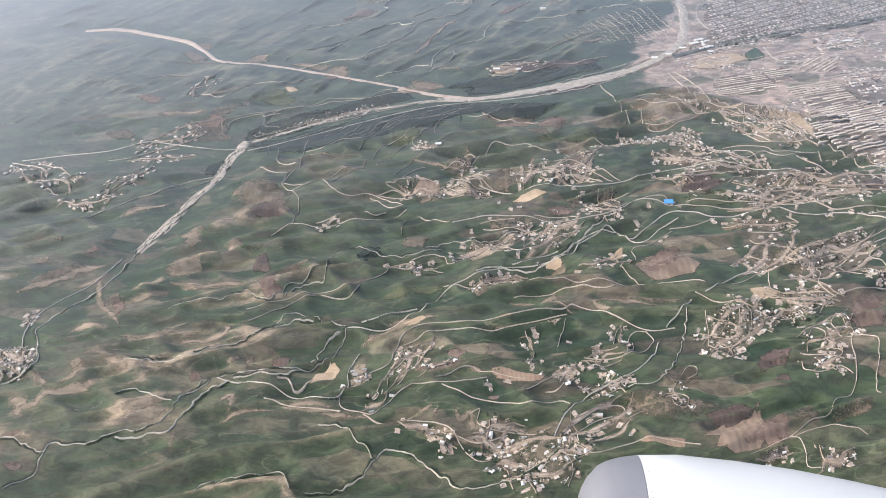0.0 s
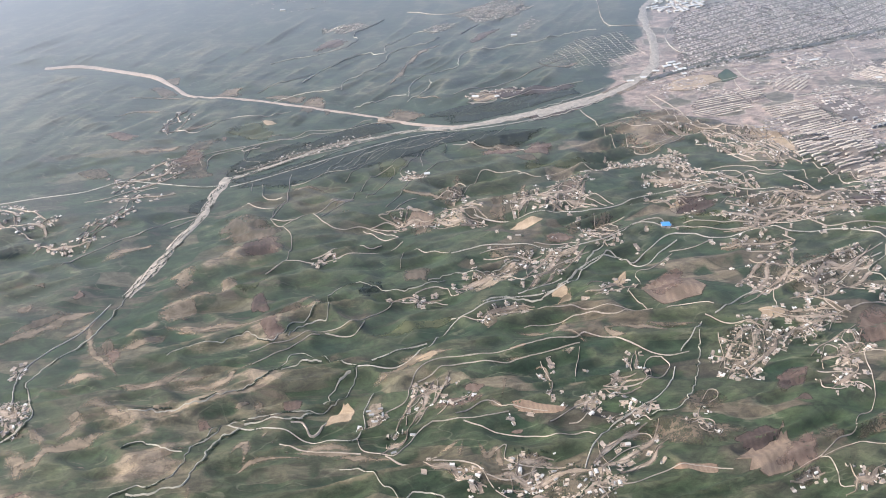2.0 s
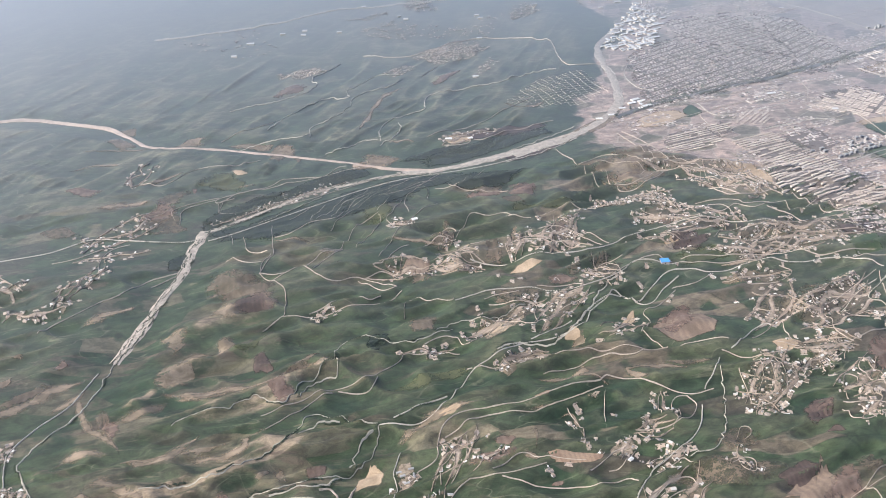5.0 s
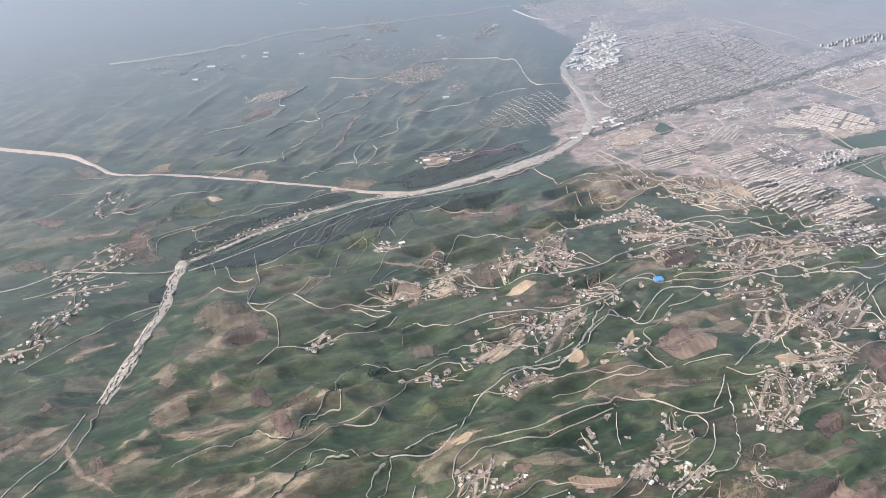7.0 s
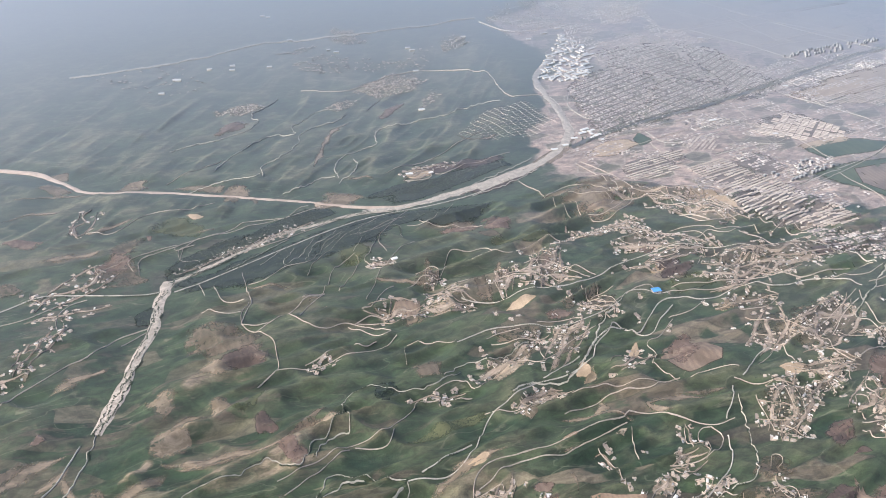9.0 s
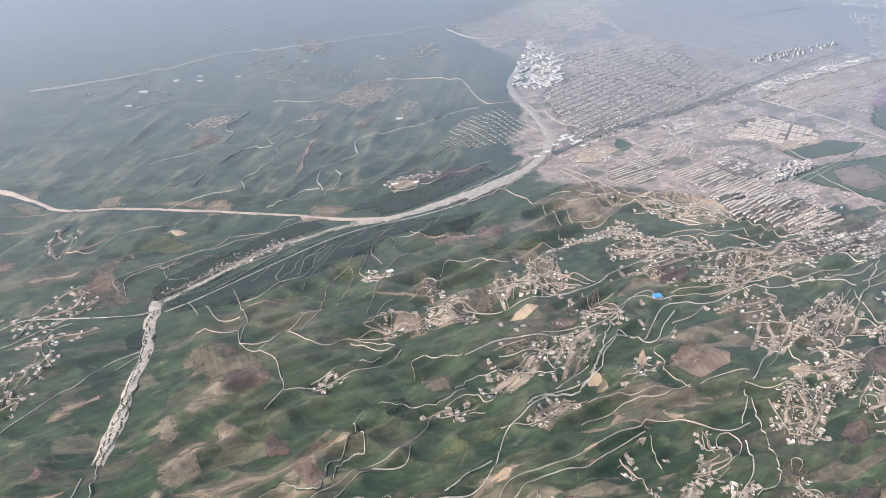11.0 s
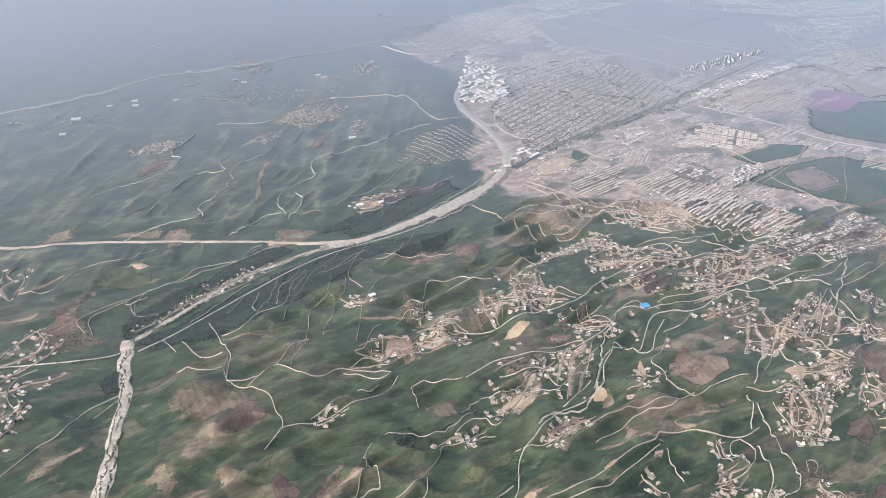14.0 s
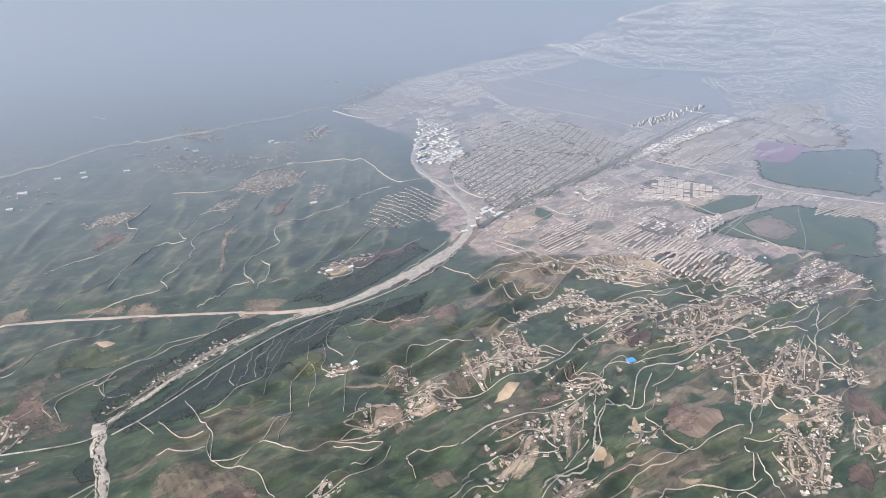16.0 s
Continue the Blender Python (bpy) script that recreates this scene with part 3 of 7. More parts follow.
def lay_field(kind, points):
    laid[0] += 1
    crisp = kind in ("field", "plough", "crop", "violet", "steppe")
    pts = np.array(points, float)
    mid = pts.mean(0)
    for _ in range(0 if kind == "plough" else 1 if crisp else 2):  # cut the corners
        nxt = np.roll(pts, -1, 0)
        pts = np.stack([pts * 0.86 + nxt * 0.14, pts * 0.14 + nxt * 0.86], 1).reshape(-1, 2)
    edge = np.concatenate([a + (b - a) * np.linspace(0, 1, 5)[:-1, None] for a, b in zip(pts, np.roll(pts, -1, 0))])
    if not crisp:
        edge = mid + (edge - mid) * 1.15
    n = len(edge)
    size = np.linalg.norm(edge - mid, axis=1).max()
    k = np.arange(n)
    wob = 1 + (0.02 if crisp else 0.06) * (vnoise(8 * np.cos(k / n * 6.283), 8 * np.sin(k / n * 6.283) + laid[0] * 17, 4) - 0.5)
    rings = int(np.clip(size / 4, 4, 40))
    verts, border = [[*mid, float(ground_z(*mid)) + 0.6]], [0.0]
    lift = 0.2 + laid[0] * 0.0006
    for r in range(1, rings + 1):
        q = mid + (edge - mid) * (r / rings * wob)[:, None]
        verts += np.column_stack([q, ground_z(q[:, 0], q[:, 1]) + (lift + rise(q[:, 0], q[:, 1]) * (0.9 + laid[0] * 0.0016) if r < rings else -0.15)]).tolist()
        border += [r / rings] * n
    faces = [[0, 1 + i, 1 + (i + 1) % n] for i in range(n)]
    for r in range(rings - 1):
        a, b = 1 + r * n, 1 + (r + 1) * n
        faces += [[a + i, b + i, b + (i + 1) % n, a + (i + 1) % n] for i in range(n)]
    if kind in ("crop", "steppe", "plough"):
        CROPS.append(points)
    if kind == "orchard":
        ORCHARDS.append(points)
    ob = mesh_object("bare_ground" if not crisp and kind not in ("fallow", "dark", "pink") else "field", verts, faces, COVER[kind], True, border=border)
    tagged(ob, FIELD_LABEL[kind], "field", kind="structure")


# ---- rivers, roads and lanes ----
lay_river(13, [(-336, 1167), (-347, 1134), (-357, 1095), (-364, 1057), (-382, 1014), (-397, 965), (-414, 917), (-425, 891)])
lay_road("stream", 3.2, [(-424, 893), (-440, 837), (-462, 800), (-483, 771), (-496, 744), (-480, 709), (-472, 677), (-499, 653)])
lay_river(7, [(-338, 1162), (-308, 1175), (-251, 1207), (-184, 1246), (-96, 1267), (-42, 1279)])
lay_river(13, [(-51, 1278), (21, 1277), (86, 1290), (162, 1312), (232, 1342)])
lay_river(15, [(141, 1295), (212, 1323), (272, 1356), (330, 1403), (370, 1453), (389, 1516), (404, 1587), (407, 1650), (428, 1737), (498, 1831), (571, 1915)])
lay_road("stream", 15, [(-484, 2003), (-384, 2012), (-276, 2036), (-183, 2066), (-67, 2114), (32, 2116), (178, 2123), (310, 2145), (448, 2163)])
lay_road("highway", 7, [(-744, 1640), (-665, 1630), (-592, 1595), (-520, 1554), (-482, 1515), (-435, 1457), (-350, 1438), (-239, 1389), (-142, 1341), (-96, 1314), (-42, 1291), (21, 1273)])
lay_road("road", 4, [(-332, 1140), (-288, 1154), (-232, 1181), (-166, 1212), (-96, 1242), (-25, 1258), (47, 1264), (121, 1281), (209, 1319)])
RAILWAY = [(345, 1395), (417, 1429), (497, 1453), (580, 1475), (665, 1493), (758, 1520), (862, 1555), (976, 1597), (1095, 1637), (1261, 1688)]
lay_road("railway", 12, RAILWAY)
lay_road("road", 3, [(-671, 1137), (-610, 1148), (-546, 1156), (-492, 1176), (-431, 1162), (-370, 1145), (-337, 1147)])
lay_road("track", 2, [(-461, 1056), (-473, 1114), (-461, 1145), (-438, 1154)])
lay_road("track", 2.4, [(-398, 1038), (-371, 1058), (-358, 1071)])
lay_road("track", 2, [(-373, 1189), (-372, 1219), (-356, 1230), (-307, 1250), (-221, 1276), (-168, 1288), (-105, 1310)])
lay_road("track", 1.7, [(-320, 1211), (-319, 1237), (-298, 1245)])
lay_road("stream", 2.2, [(-441, 519), (-417, 538), (-408, 561), (-378, 562), (-355, 575), (-329, 579), (-308, 599), (-300, 627), (-286, 636), (-266, 661), (-240, 659), (-205, 664), (-176, 670), (-154, 691), (-142, 723)])
lay_road("road", 2.6, [(-142, 723), (-102, 722), (-71, 740), (-38, 785), (-8, 801), (32, 821), (72, 826), (106, 839), (130, 869), (153, 884), (167, 893), (201, 873), (229, 894), (253, 908)])
lay_road("road", 2.2, [(-28, 912), (15, 922), (65, 919), (113, 905), (157, 913), (187, 926), (211, 943), (259, 934)])
lay_road("stream", 1.6, [(-371, 677), (-328, 679), (-297, 683), (-269, 694), (-242, 711), (-218, 745), (-201, 755), (-164, 730), (-143, 725)])
lay_road("stream", 1.5, [(-349, 761), (-319, 775), (-288, 782), (-265, 790), (-258, 786), (-235, 773), (-221, 801), (-202, 812), (-182, 837), (-178, 851), (-167, 863), (-140, 871), (-96, 848), (-63, 859), (-39, 869)])
lay_road("track", 1.5, [(-260, 761), (-223, 773), (-185, 788), (-146, 796), (-109, 822), (-96, 832), (-39, 829)])
lay_road("track", 2.2, [(-244, 1158), (-244, 1106), (-243, 1069), (-260, 1026), (-246, 1005), (-230, 975), (-230, 944), (-234, 925), (-258, 910)])
lay_road("track", 2, [(-234, 925), (-200, 924), (-171, 927), (-115, 941), (-87, 959)])
lay_road("track", 2, [(-246, 1005), (-215, 1024), (-186, 1048), (-155, 1066), (-127, 1121), (-95, 1139)])
lay_road("track", 1.8, [(-208, 1032), (-179, 992), (-134, 999), (-101, 973), (-92, 966), (-109, 963), (-138, 994)])
lay_road("track", 1.8, [(-182, 1054), (-163, 1057), (-151, 1066), (-167, 1062), (-182, 1054)])
lay_road("road", 2.2, [(-291, 634), (-279, 655), (-263, 648), (-212, 636), (-171, 623), (-146, 624), (-135, 641), (-136, 661), (-126, 685)])
lay_road("track", 3, [(-216, 621), (-184, 609), (-161, 605), (-138, 602)])
lay_road("track", 2.2, [(-114, 657), (-93, 668), (-88, 689), (-77, 708), (-53, 719), (-10, 721), (27, 727), (59, 735), (96, 740), (104, 744), (132, 735), (149, 724), (182, 707), (209, 709)])
lay_road("track", 1.8, [(-88, 686), (-61, 691), (-66, 661), (-85, 635)])
lay_road("track", 1.8, [(-45, 636), (-11, 652), (6, 644), (45, 633)])
lay_road("stream", 1.3, [(-277, 506), (-259, 516), (-234, 526), (-210, 533), (-190, 534), (-181, 525), (-174, 508)])
lay_road("stream", 2.2, [(-161, 507), (-136, 513), (-111, 523), (-100, 538), (-95, 548), (-82, 551), (-60, 538), (-36, 518), (-28, 507), (-8, 502), (12, 507), (32, 514), (53, 527), (67, 539)])
lay_road("track", 2, [(-71, 578), (-58, 578), (-34, 571), (-12, 545), (-2, 538), (13, 542)])
lay_road("track", 1.8, [(-12, 586), (-1, 591), (-4, 578), (9, 569), (41, 569)])
lay_road("track", 2, [(67, 539), (79, 531), (105, 533), (143, 547), (169, 548), (198, 543)])
lay_road("track", 1.8, [(74, 535), (80, 518), (73, 498)])
lay_road("track", 1.8, [(52, 661), (57, 677), (53, 699), (50, 708)])
lay_road("track", 1.8, [(334, 802), (323, 764)])
lay_road("track", 1.7, [(331, 715), (320, 709), (354, 723), (367, 730)])
lay_road("track", 1.9, [(359, 678), (381, 681), (377, 667), (369, 630), (358, 607), (337, 595), (325, 575), (302, 565), (281, 550), (264, 543), (240, 531)])
lay_road("track", 1.8, [(322, 655), (347, 649), (361, 643)])
lay_road("track", 1.8, [(381, 681), (403, 673), (399, 653), (383, 614), (382, 601)])
lay_road("track", 1.8, [(281, 550), (289, 537), (288, 520), (298, 517)])
lay_road("track", 1.8, [(284, 549), (311, 559), (329, 557), (350, 549)])
lay_road("track", 1.9, [(406, 796), (433, 780), (453, 778)])
lay_road("track", 1.8, [(386, 842), (377, 784)])
lay_road("track", 1.5, [(167, 806), (189, 782), (227, 781), (254, 771)])
lay_road("track", 1.6, [(-38, 794), (36, 786), (101, 789), (151, 783), (190, 785)])
lay_road("track", 1.6, [(165, 805), (189, 835), (188, 854), (210, 863), (242, 888)])
lay_road("road", 2.6, [(9, 1003), (62, 990), (110, 986), (153, 986), (197, 1000), (239, 1019), (276, 1027), (322, 1032), (376, 1021), (424, 1013), (499, 994), (535, 954), (562, 909)])
lay_road("road", 2.8, [(88, 833), (137, 878), (176, 889), (193, 880), (238, 916), (271, 919), (301, 910), (358, 918), (401, 905), (458, 903), (506, 870)])
lay_road("track", 2, [(168, 919), (206, 940), (238, 949), (264, 932), (319, 927), (389, 922)])
lay_road("stream", 3.5, [(0, 811), (28, 822), (63, 818), (87, 832), (136, 882), (159, 908), (177, 917)])
lay_road("track", 2, [(165, 983), (161, 957), (174, 940), (166, 921)])
lay_road("track", 2, [(494, 861), (482, 836), (471, 803), (482, 771), (431, 759), (383, 742), (363, 719)])
lay_road("track", 2, [(520, 875), (556, 878), (617, 884), (692, 874)])
lay_road("track", 2, [(201, 967), (180, 964), (167, 959)])
lay_road("track", 1.8, [(146, 1092), (128, 1044), (83, 1032), (60, 1017), (62, 990)])
lay_road("track", 1.8, [(112, 1047), (139, 1046), (196, 1003)])
lay_road("track", 1.8, [(345, 1067), (378, 1057), (384, 1039), (341, 1019), (322, 1032)])
lay_road("track", 2.5, [(211, 1305), (226, 1243), (234, 1183), (257, 1151), (293, 1151), (331, 1174), (370, 1185)])
lay_road("track", 2, [(229, 1240), (273, 1257), (312, 1237), (331, 1196), (370, 1185)])
lay_road("track", 1.8, [(238, 1225), (275, 1216), (319, 1188), (301, 1168)])
lay_road("track", 2.2, [(378, 1264), (361, 1242), (402, 1178), (458, 1115), (503, 1055), (547, 1000)])
lay_road("track", 1.8, [(-107, 1029), (-57, 1111), (4, 1168)])
lay_road("track", 1.6, [(-332, 1160), (-265, 1203), (-183, 1230), (-77, 1269), (-7, 1267)])
lay_road("track", 1.5, [(-164, 1119), (-127, 1164), (-87, 1211), (-37, 1249)])
lay_road("track", 1.5, [(-89, 1196), (-45, 1211), (-15, 1230), (13, 1259)])
lay_road("track", 1.5, [(-52, 1134), (-51, 1181), (-14, 1234)])
lay_road("track", 1.6, [(-246, 1071), (-258, 1044), (-257, 1021), (-227, 1015)])
lay_road("track", 2.4, [(12, 1375), (86, 1416), (165, 1460), (225, 1497)])
lay_road("track", 2.6, [(341, 1788), (333, 1651), (418, 1646)])
lay_road("track", 2.6, [(-51, 1788), (43, 1771), (155, 1829), (242, 1832), (341, 1788)])
lay_road("road", 4, [(860, 1502), (925, 1364), (936, 1303), (965, 1233), (1064, 1101)])
lay_road("road", 3.5, [(728, 1185), (821, 1211), (899, 1254)])
lay_road("track", 6, [(1063, 2185), (1149, 1947), (1263, 1758)])
lay_road("track", 6, [(881, 1944), (1154, 1995), (1425, 2031)])
lay_road("track", 6, [(1067, 2010), (1065, 1797)])
lay_road("track", 5, [(933, 1735), (1067, 1779), (1239, 1773)])
lay_road("road", 8, [(2178, 2820), (1981, 2610), (1872, 2383), (1799, 2171), (1863, 2002)])
lay_road("road", 3.5, [(502, 1418), (519, 1361), (628, 1376), (698, 1403)])
lay_road("road", 4, [(634, 1153), (705, 1178), (732, 1182)])
lay_road("road", 4, [(610, 1180), (608, 1142)])
lay_road("road", 3.5, [(562, 1292), (662, 1309), (709, 1298)])
lay_road("road", 3, [(472, 1664), (427, 1580), (430, 1510), (457, 1494)])
lay_road("road", 4, [(448, 2133), (509, 2051), (640, 2059)])
lay_road("track", 20, [(900, 1937), (1130, 1977), (1389, 2022)])
lay_road("track", 20, [(1081, 2208), (1191, 1971), (1287, 1756)])
lay_road("track", 20, [(934, 2183), (1017, 1978), (1093, 1793)])
lay_road("track", 1.6, [(-380, 1200), (-386, 1220), (-373, 1230), (-322, 1248), (-325, 1239), (-314, 1240), (-293, 1255), (-270, 1263), (-245, 1276), (-212, 1289), (-165, 1290), (-143, 1310), (-126, 1313)])
lay_road("track", 1.4, [(-314, 1240), (-318, 1211), (-292, 1207)])
lay_road("track", 1.4, [(-68, 1219), (-79, 1194), (-56, 1209), (-26, 1230), (3, 1238)])
lay_road("track", 1.4, [(19, 1217), (30, 1205), (55, 1226), (83, 1254)])
lay_road("track", 1.5, [(126, 1089), (159, 1105), (179, 1106), (208, 1094)])
lay_road("track", 1.3, [(383, 1187), (372, 1128)])
lay_road("track", 1.3, [(403, 1178), (390, 1117)])
lay_road("track", 1.3, [(339, 1175), (390, 1182), (440, 1124)])
lay_road("track", 1.8, [(328, 1083), (368, 1045), (399, 1056), (422, 1044), (468, 1056), (480, 1035), (520, 1052)])
lay_road("track", 1.5, [(368, 1045), (368, 1023), (356, 1014), (305, 998)])
lay_road("track", 1.5, [(383, 1005), (355, 997), (330, 976)])
lay_road("track", 1.6, [(405, 786), (443, 791), (465, 758)])
lay_road("track", 1.5, [(364, 845), (359, 815), (371, 799)])
lay_road("track", 1.5, [(70, 1029), (109, 1018), (161, 993)])
lay_road("track", 1.5, [(130, 1048), (123, 1013)])
lay_road("track", 1.5, [(-22, 1021), (-2, 1036), (32, 1040)])
lay_road("track", 1.4, [(-21, 1009), (-4, 1019), (16, 1000)])
lay_road("track", 1.4, [(182, 984), (179, 957), (185, 942), (184, 925)])
lay_road("track", 1.4, [(1, 1063), (27, 1087), (57, 1097), (112, 1087)])
lay_road("track", 1.3, [(-3, 1206), (43, 1196), (100, 1171)])
lay_road("track", 1.4, [(-440, 1318), (-402, 1310), (-358, 1343), (-315, 1348), (-259, 1365)])
lay_road("track", 1.4, [(-324, 1456), (-253, 1492), (-231, 1513)])
lay_road("stream", 4, [(581, 906), (505, 855), (454, 818), (463, 799), (463, 766), (468, 756)])

# ---- bare crests, more tracks and streams ----
lay_road("crest", 9, [(-554, 805), (-521, 827), (-484, 854), (-448, 870)])
lay_road("crest", 5, [(-458, 844), (-441, 795), (-421, 767), (-401, 744), (-397, 730)])
lay_road("crest", 6, [(-396, 724), (-371, 713), (-348, 719), (-334, 733), (-319, 750)])
lay_road("crest", 8, [(-338, 723), (-324, 715), (-302, 712), (-278, 715), (-274, 736), (-257, 746)])
lay_road("crest", 7, [(-356, 813), (-331, 807), (-307, 814), (-264, 806), (-246, 813), (-215, 827), (-163, 839)])
lay_road("crest", 8, [(-415, 788), (-393, 793), (-372, 799), (-356, 813)])
lay_road("crest", 10, [(-472, 622), (-445, 616), (-442, 636), (-424, 638), (-399, 647), (-381, 658)])
lay_road("crest", 9, [(-468, 671), (-447, 643), (-441, 634)])
lay_road("crest", 14, [(-489, 642), (-467, 626), (-458, 594)])
lay_road("crest", 9, [(-360, 594), (-335, 599), (-316, 604), (-297, 607)])
lay_road("crest", 10, [(-439, 637), (-426, 652), (-420, 673), (-409, 681)])
lay_road("crest", 8, [(-464, 577), (-442, 577), (-426, 565)])
lay_road("crest", 6, [(-428, 685), (-407, 696), (-379, 675), (-357, 658)])
lay_road("crest", 5, [(-263, 601), (-256, 619), (-248, 623), (-249, 603), (-257, 597)])
lay_road("crest", 3, [(-234, 621), (-230, 632), (-222, 636)])
lay_road("crest", 3, [(-229, 618), (-220, 625), (-217, 633)])
lay_road("crest", 7, [(-295, 553), (-294, 567), (-293, 581)])
lay_road("crest", 6, [(-325, 545), (-317, 558), (-311, 562)])
lay_road("crest", 5, [(-286, 555), (-278, 558), (-275, 570)])
lay_road("crest", 6, [(-203, 612), (-170, 612), (-140, 609)])
lay_road("crest", 5, [(-366, 546), (-358, 549), (-352, 554)])
lay_road("crest", 5, [(-487, 820), (-465, 834), (-447, 854)])
lay_road("crest", 6, [(-461, 727), (-447, 740), (-423, 738), (-402, 736)])
lay_road("crest", 4, [(-263, 582), (-246, 599), (-219, 604), (-180, 597)])
lay_road("crest", 4, [(-169, 595), (-137, 598), (-94, 588)])
lay_road("crest", 9, [(-131, 696), (-107, 714), (-83, 726), (-49, 727)])
lay_road("crest", 5, [(-69, 594), (-54, 598), (-40, 606)])
lay_road("crest", 4, [(-40, 605), (-47, 577)])
lay_road("crest", 5, [(-28, 603), (-21, 581), (-11, 588), (-9, 569), (2, 571)])
lay_road("crest", 5, [(2, 572), (19, 575), (42, 575)])
lay_road("crest", 4, [(-69, 570), (-45, 568), (-27, 563), (-19, 558), (15, 562)])
lay_road("crest", 5, [(154, 726), (129, 751), (203, 748)])
lay_road("crest", 3, [(36, 698), (54, 702), (55, 676), (59, 665)])
lay_road("crest", 4, [(8, 713), (37, 719)])
lay_road("crest", 10, [(-474, 968), (-459, 973), (-436, 984), (-407, 1001)])
lay_road("crest", 4, [(-464, 1322), (-427, 1317), (-396, 1330), (-368, 1341)])
lay_road("crest", 6, [(-503, 1250), (-469, 1252), (-433, 1251), (-413, 1256)])
lay_road("crest", 4, [(-170, 1027), (-149, 1026)])
lay_road("crest", 4, [(-176, 1038), (-171, 1051), (-146, 1059)])
lay_road("crest", 5, [(-115, 1019), (-83, 1004), (-59, 1008)])
lay_road("crest", 5, [(-251, 1116), (-220, 1104), (-185, 1095)])
lay_road("crest", 5, [(-329, 1280), (-306, 1284), (-259, 1278)])
lay_road("crest", 5, [(-96, 1427), (-66, 1505), (-32, 1571), (10, 1612)])
lay_road("crest", 4, [(165, 1486), (198, 1459), (250, 1486)])
lay_road("crest", 5, [(-55, 1382), (-20, 1374), (-4, 1363)])
lay_road("crest", 4, [(-559, 1391), (-515, 1410), (-467, 1400)])
lay_road("crest", 4, [(-549, 1461), (-494, 1457), (-437, 1448)])
lay_road("crest", 5, [(-527, 1040), (-503, 1048), (-473, 1052)])
lay_road("crest", 4, [(-101, 1078), (-60, 1060), (-16, 1057)])
lay_road("crest", 5, [(26, 761), (73, 752), (109, 734)])
lay_road("crest", 4, [(-77, 734), (-54, 732), (-34, 731)])
lay_road("crest", 6, [(-358, 861), (-335, 885), (-307, 882)])
lay_road("crest", 5, [(-356, 814), (-313, 814), (-270, 802)])
lay_road("crest", 5, [(-247, 809), (-221, 829), (-200, 832)])
lay_road("track", 1.6, [(-301, 1148), (-298, 1130), (-296, 1104)])
lay_road("track", 1.8, [(-283, 1130), (-280, 1108), (-277, 1088), (-265, 1082), (-250, 1079)])
lay_road("track", 1.4, [(-304, 1069), (-275, 1051), (-258, 1051)])
lay_road("track", 2, [(-240, 1117), (-218, 1116), (-194, 1132), (-154, 1143), (-125, 1196), (-110, 1207), (-94, 1227)])
lay_road("track", 2, [(-192, 1014), (-182, 1035), (-170, 1045), (-159, 1054)])
lay_road("track", 2.6, [(-519, 958), (-504, 974), (-485, 987), (-466, 1000), (-454, 1010), (-436, 1017), (-416, 1039), (-404, 1054), (-382, 1062), (-367, 1067)])
lay_road("track", 2, [(-536, 1126), (-505, 1133), (-474, 1149), (-460, 1149)])
lay_road("track", 1.6, [(-70, 1097), (-78, 1109), (-85, 1126), (-74, 1138), (-57, 1178)])
lay_road("track", 1.4, [(-134, 1062), (-119, 1091), (-107, 1099), (-93, 1129), (-95, 1136)])
lay_road("track", 1.4, [(-96, 1143), (-75, 1183)])
lay_road("track", 1.6, [(-127, 998), (-114, 996), (-92, 992), (-89, 998), (-105, 1006), (-131, 997)])
lay_road("track", 1.8, [(-117, 1010), (-102, 1014), (-90, 1032), (-75, 1047), (-65, 1052)])
lay_road("track", 1.4, [(-26, 1086), (-17, 1090), (-4, 1094), (5, 1087), (2, 1068)])
lay_road("track", 1.4, [(1, 1061), (-8, 1058), (-19, 1073), (-33, 1064)])
lay_road("track", 2, [(-49, 1047), (-27, 1060), (-13, 1060)])
lay_road("track", 1.3, [(18, 1100), (34, 1114), (58, 1111), (82, 1111), (90, 1091)])
lay_road("track", 2, [(143, 1041), (141, 1035), (163, 1012), (186, 1000)])
lay_road("track", 1.5, [(76, 921), (112, 920), (130, 910)])
lay_road("track", 1.8, [(7, 909), (22, 913), (51, 915)])
lay_road("track", 1.6, [(11, 903), (31, 899), (65, 894), (61, 878), (59, 856)])
lay_road("stream", 1.8, [(-60, 864), (-55, 869), (-39, 878), (-11, 879), (9, 880), (32, 885), (54, 894)])
lay_road("track", 1.8, [(-76, 846), (-53, 855), (-41, 853), (-37, 852), (-29, 840), (-8, 852), (11, 865), (32, 868), (53, 852), (59, 855)])
lay_road("track", 1.8, [(59, 855), (71, 861), (101, 879), (123, 887), (140, 894)])
lay_road("track", 1.2, [(-92, 900), (-88, 922), (-80, 936), (-63, 928), (-34, 914), (-29, 916)])
lay_road("track", 1.8, [(-202, 928), (-175, 937), (-159, 951), (-133, 945), (-114, 952)])
lay_road("track", 1.6, [(349, 1076), (386, 1071), (405, 1064), (413, 1055), (444, 1058), (451, 1057)])
lay_road("track", 2.4, [(473, 897), (486, 894), (527, 890), (551, 897), (571, 904)])
lay_road("track", 2, [(239, 892), (245, 894), (269, 894), (298, 906)])
lay_road("track", 1.3, [(383, 901), (394, 892), (388, 883), (362, 875), (331, 878)])
lay_road("track", 1.8, [(387, 801), (384, 780), (375, 761), (381, 748), (388, 743)])
lay_road("track", 1.6, [(241, 760), (263, 748), (281, 743), (306, 745)])
lay_road("track", 1.8, [(41, 767), (86, 777), (114, 779), (145, 774), (163, 779)])
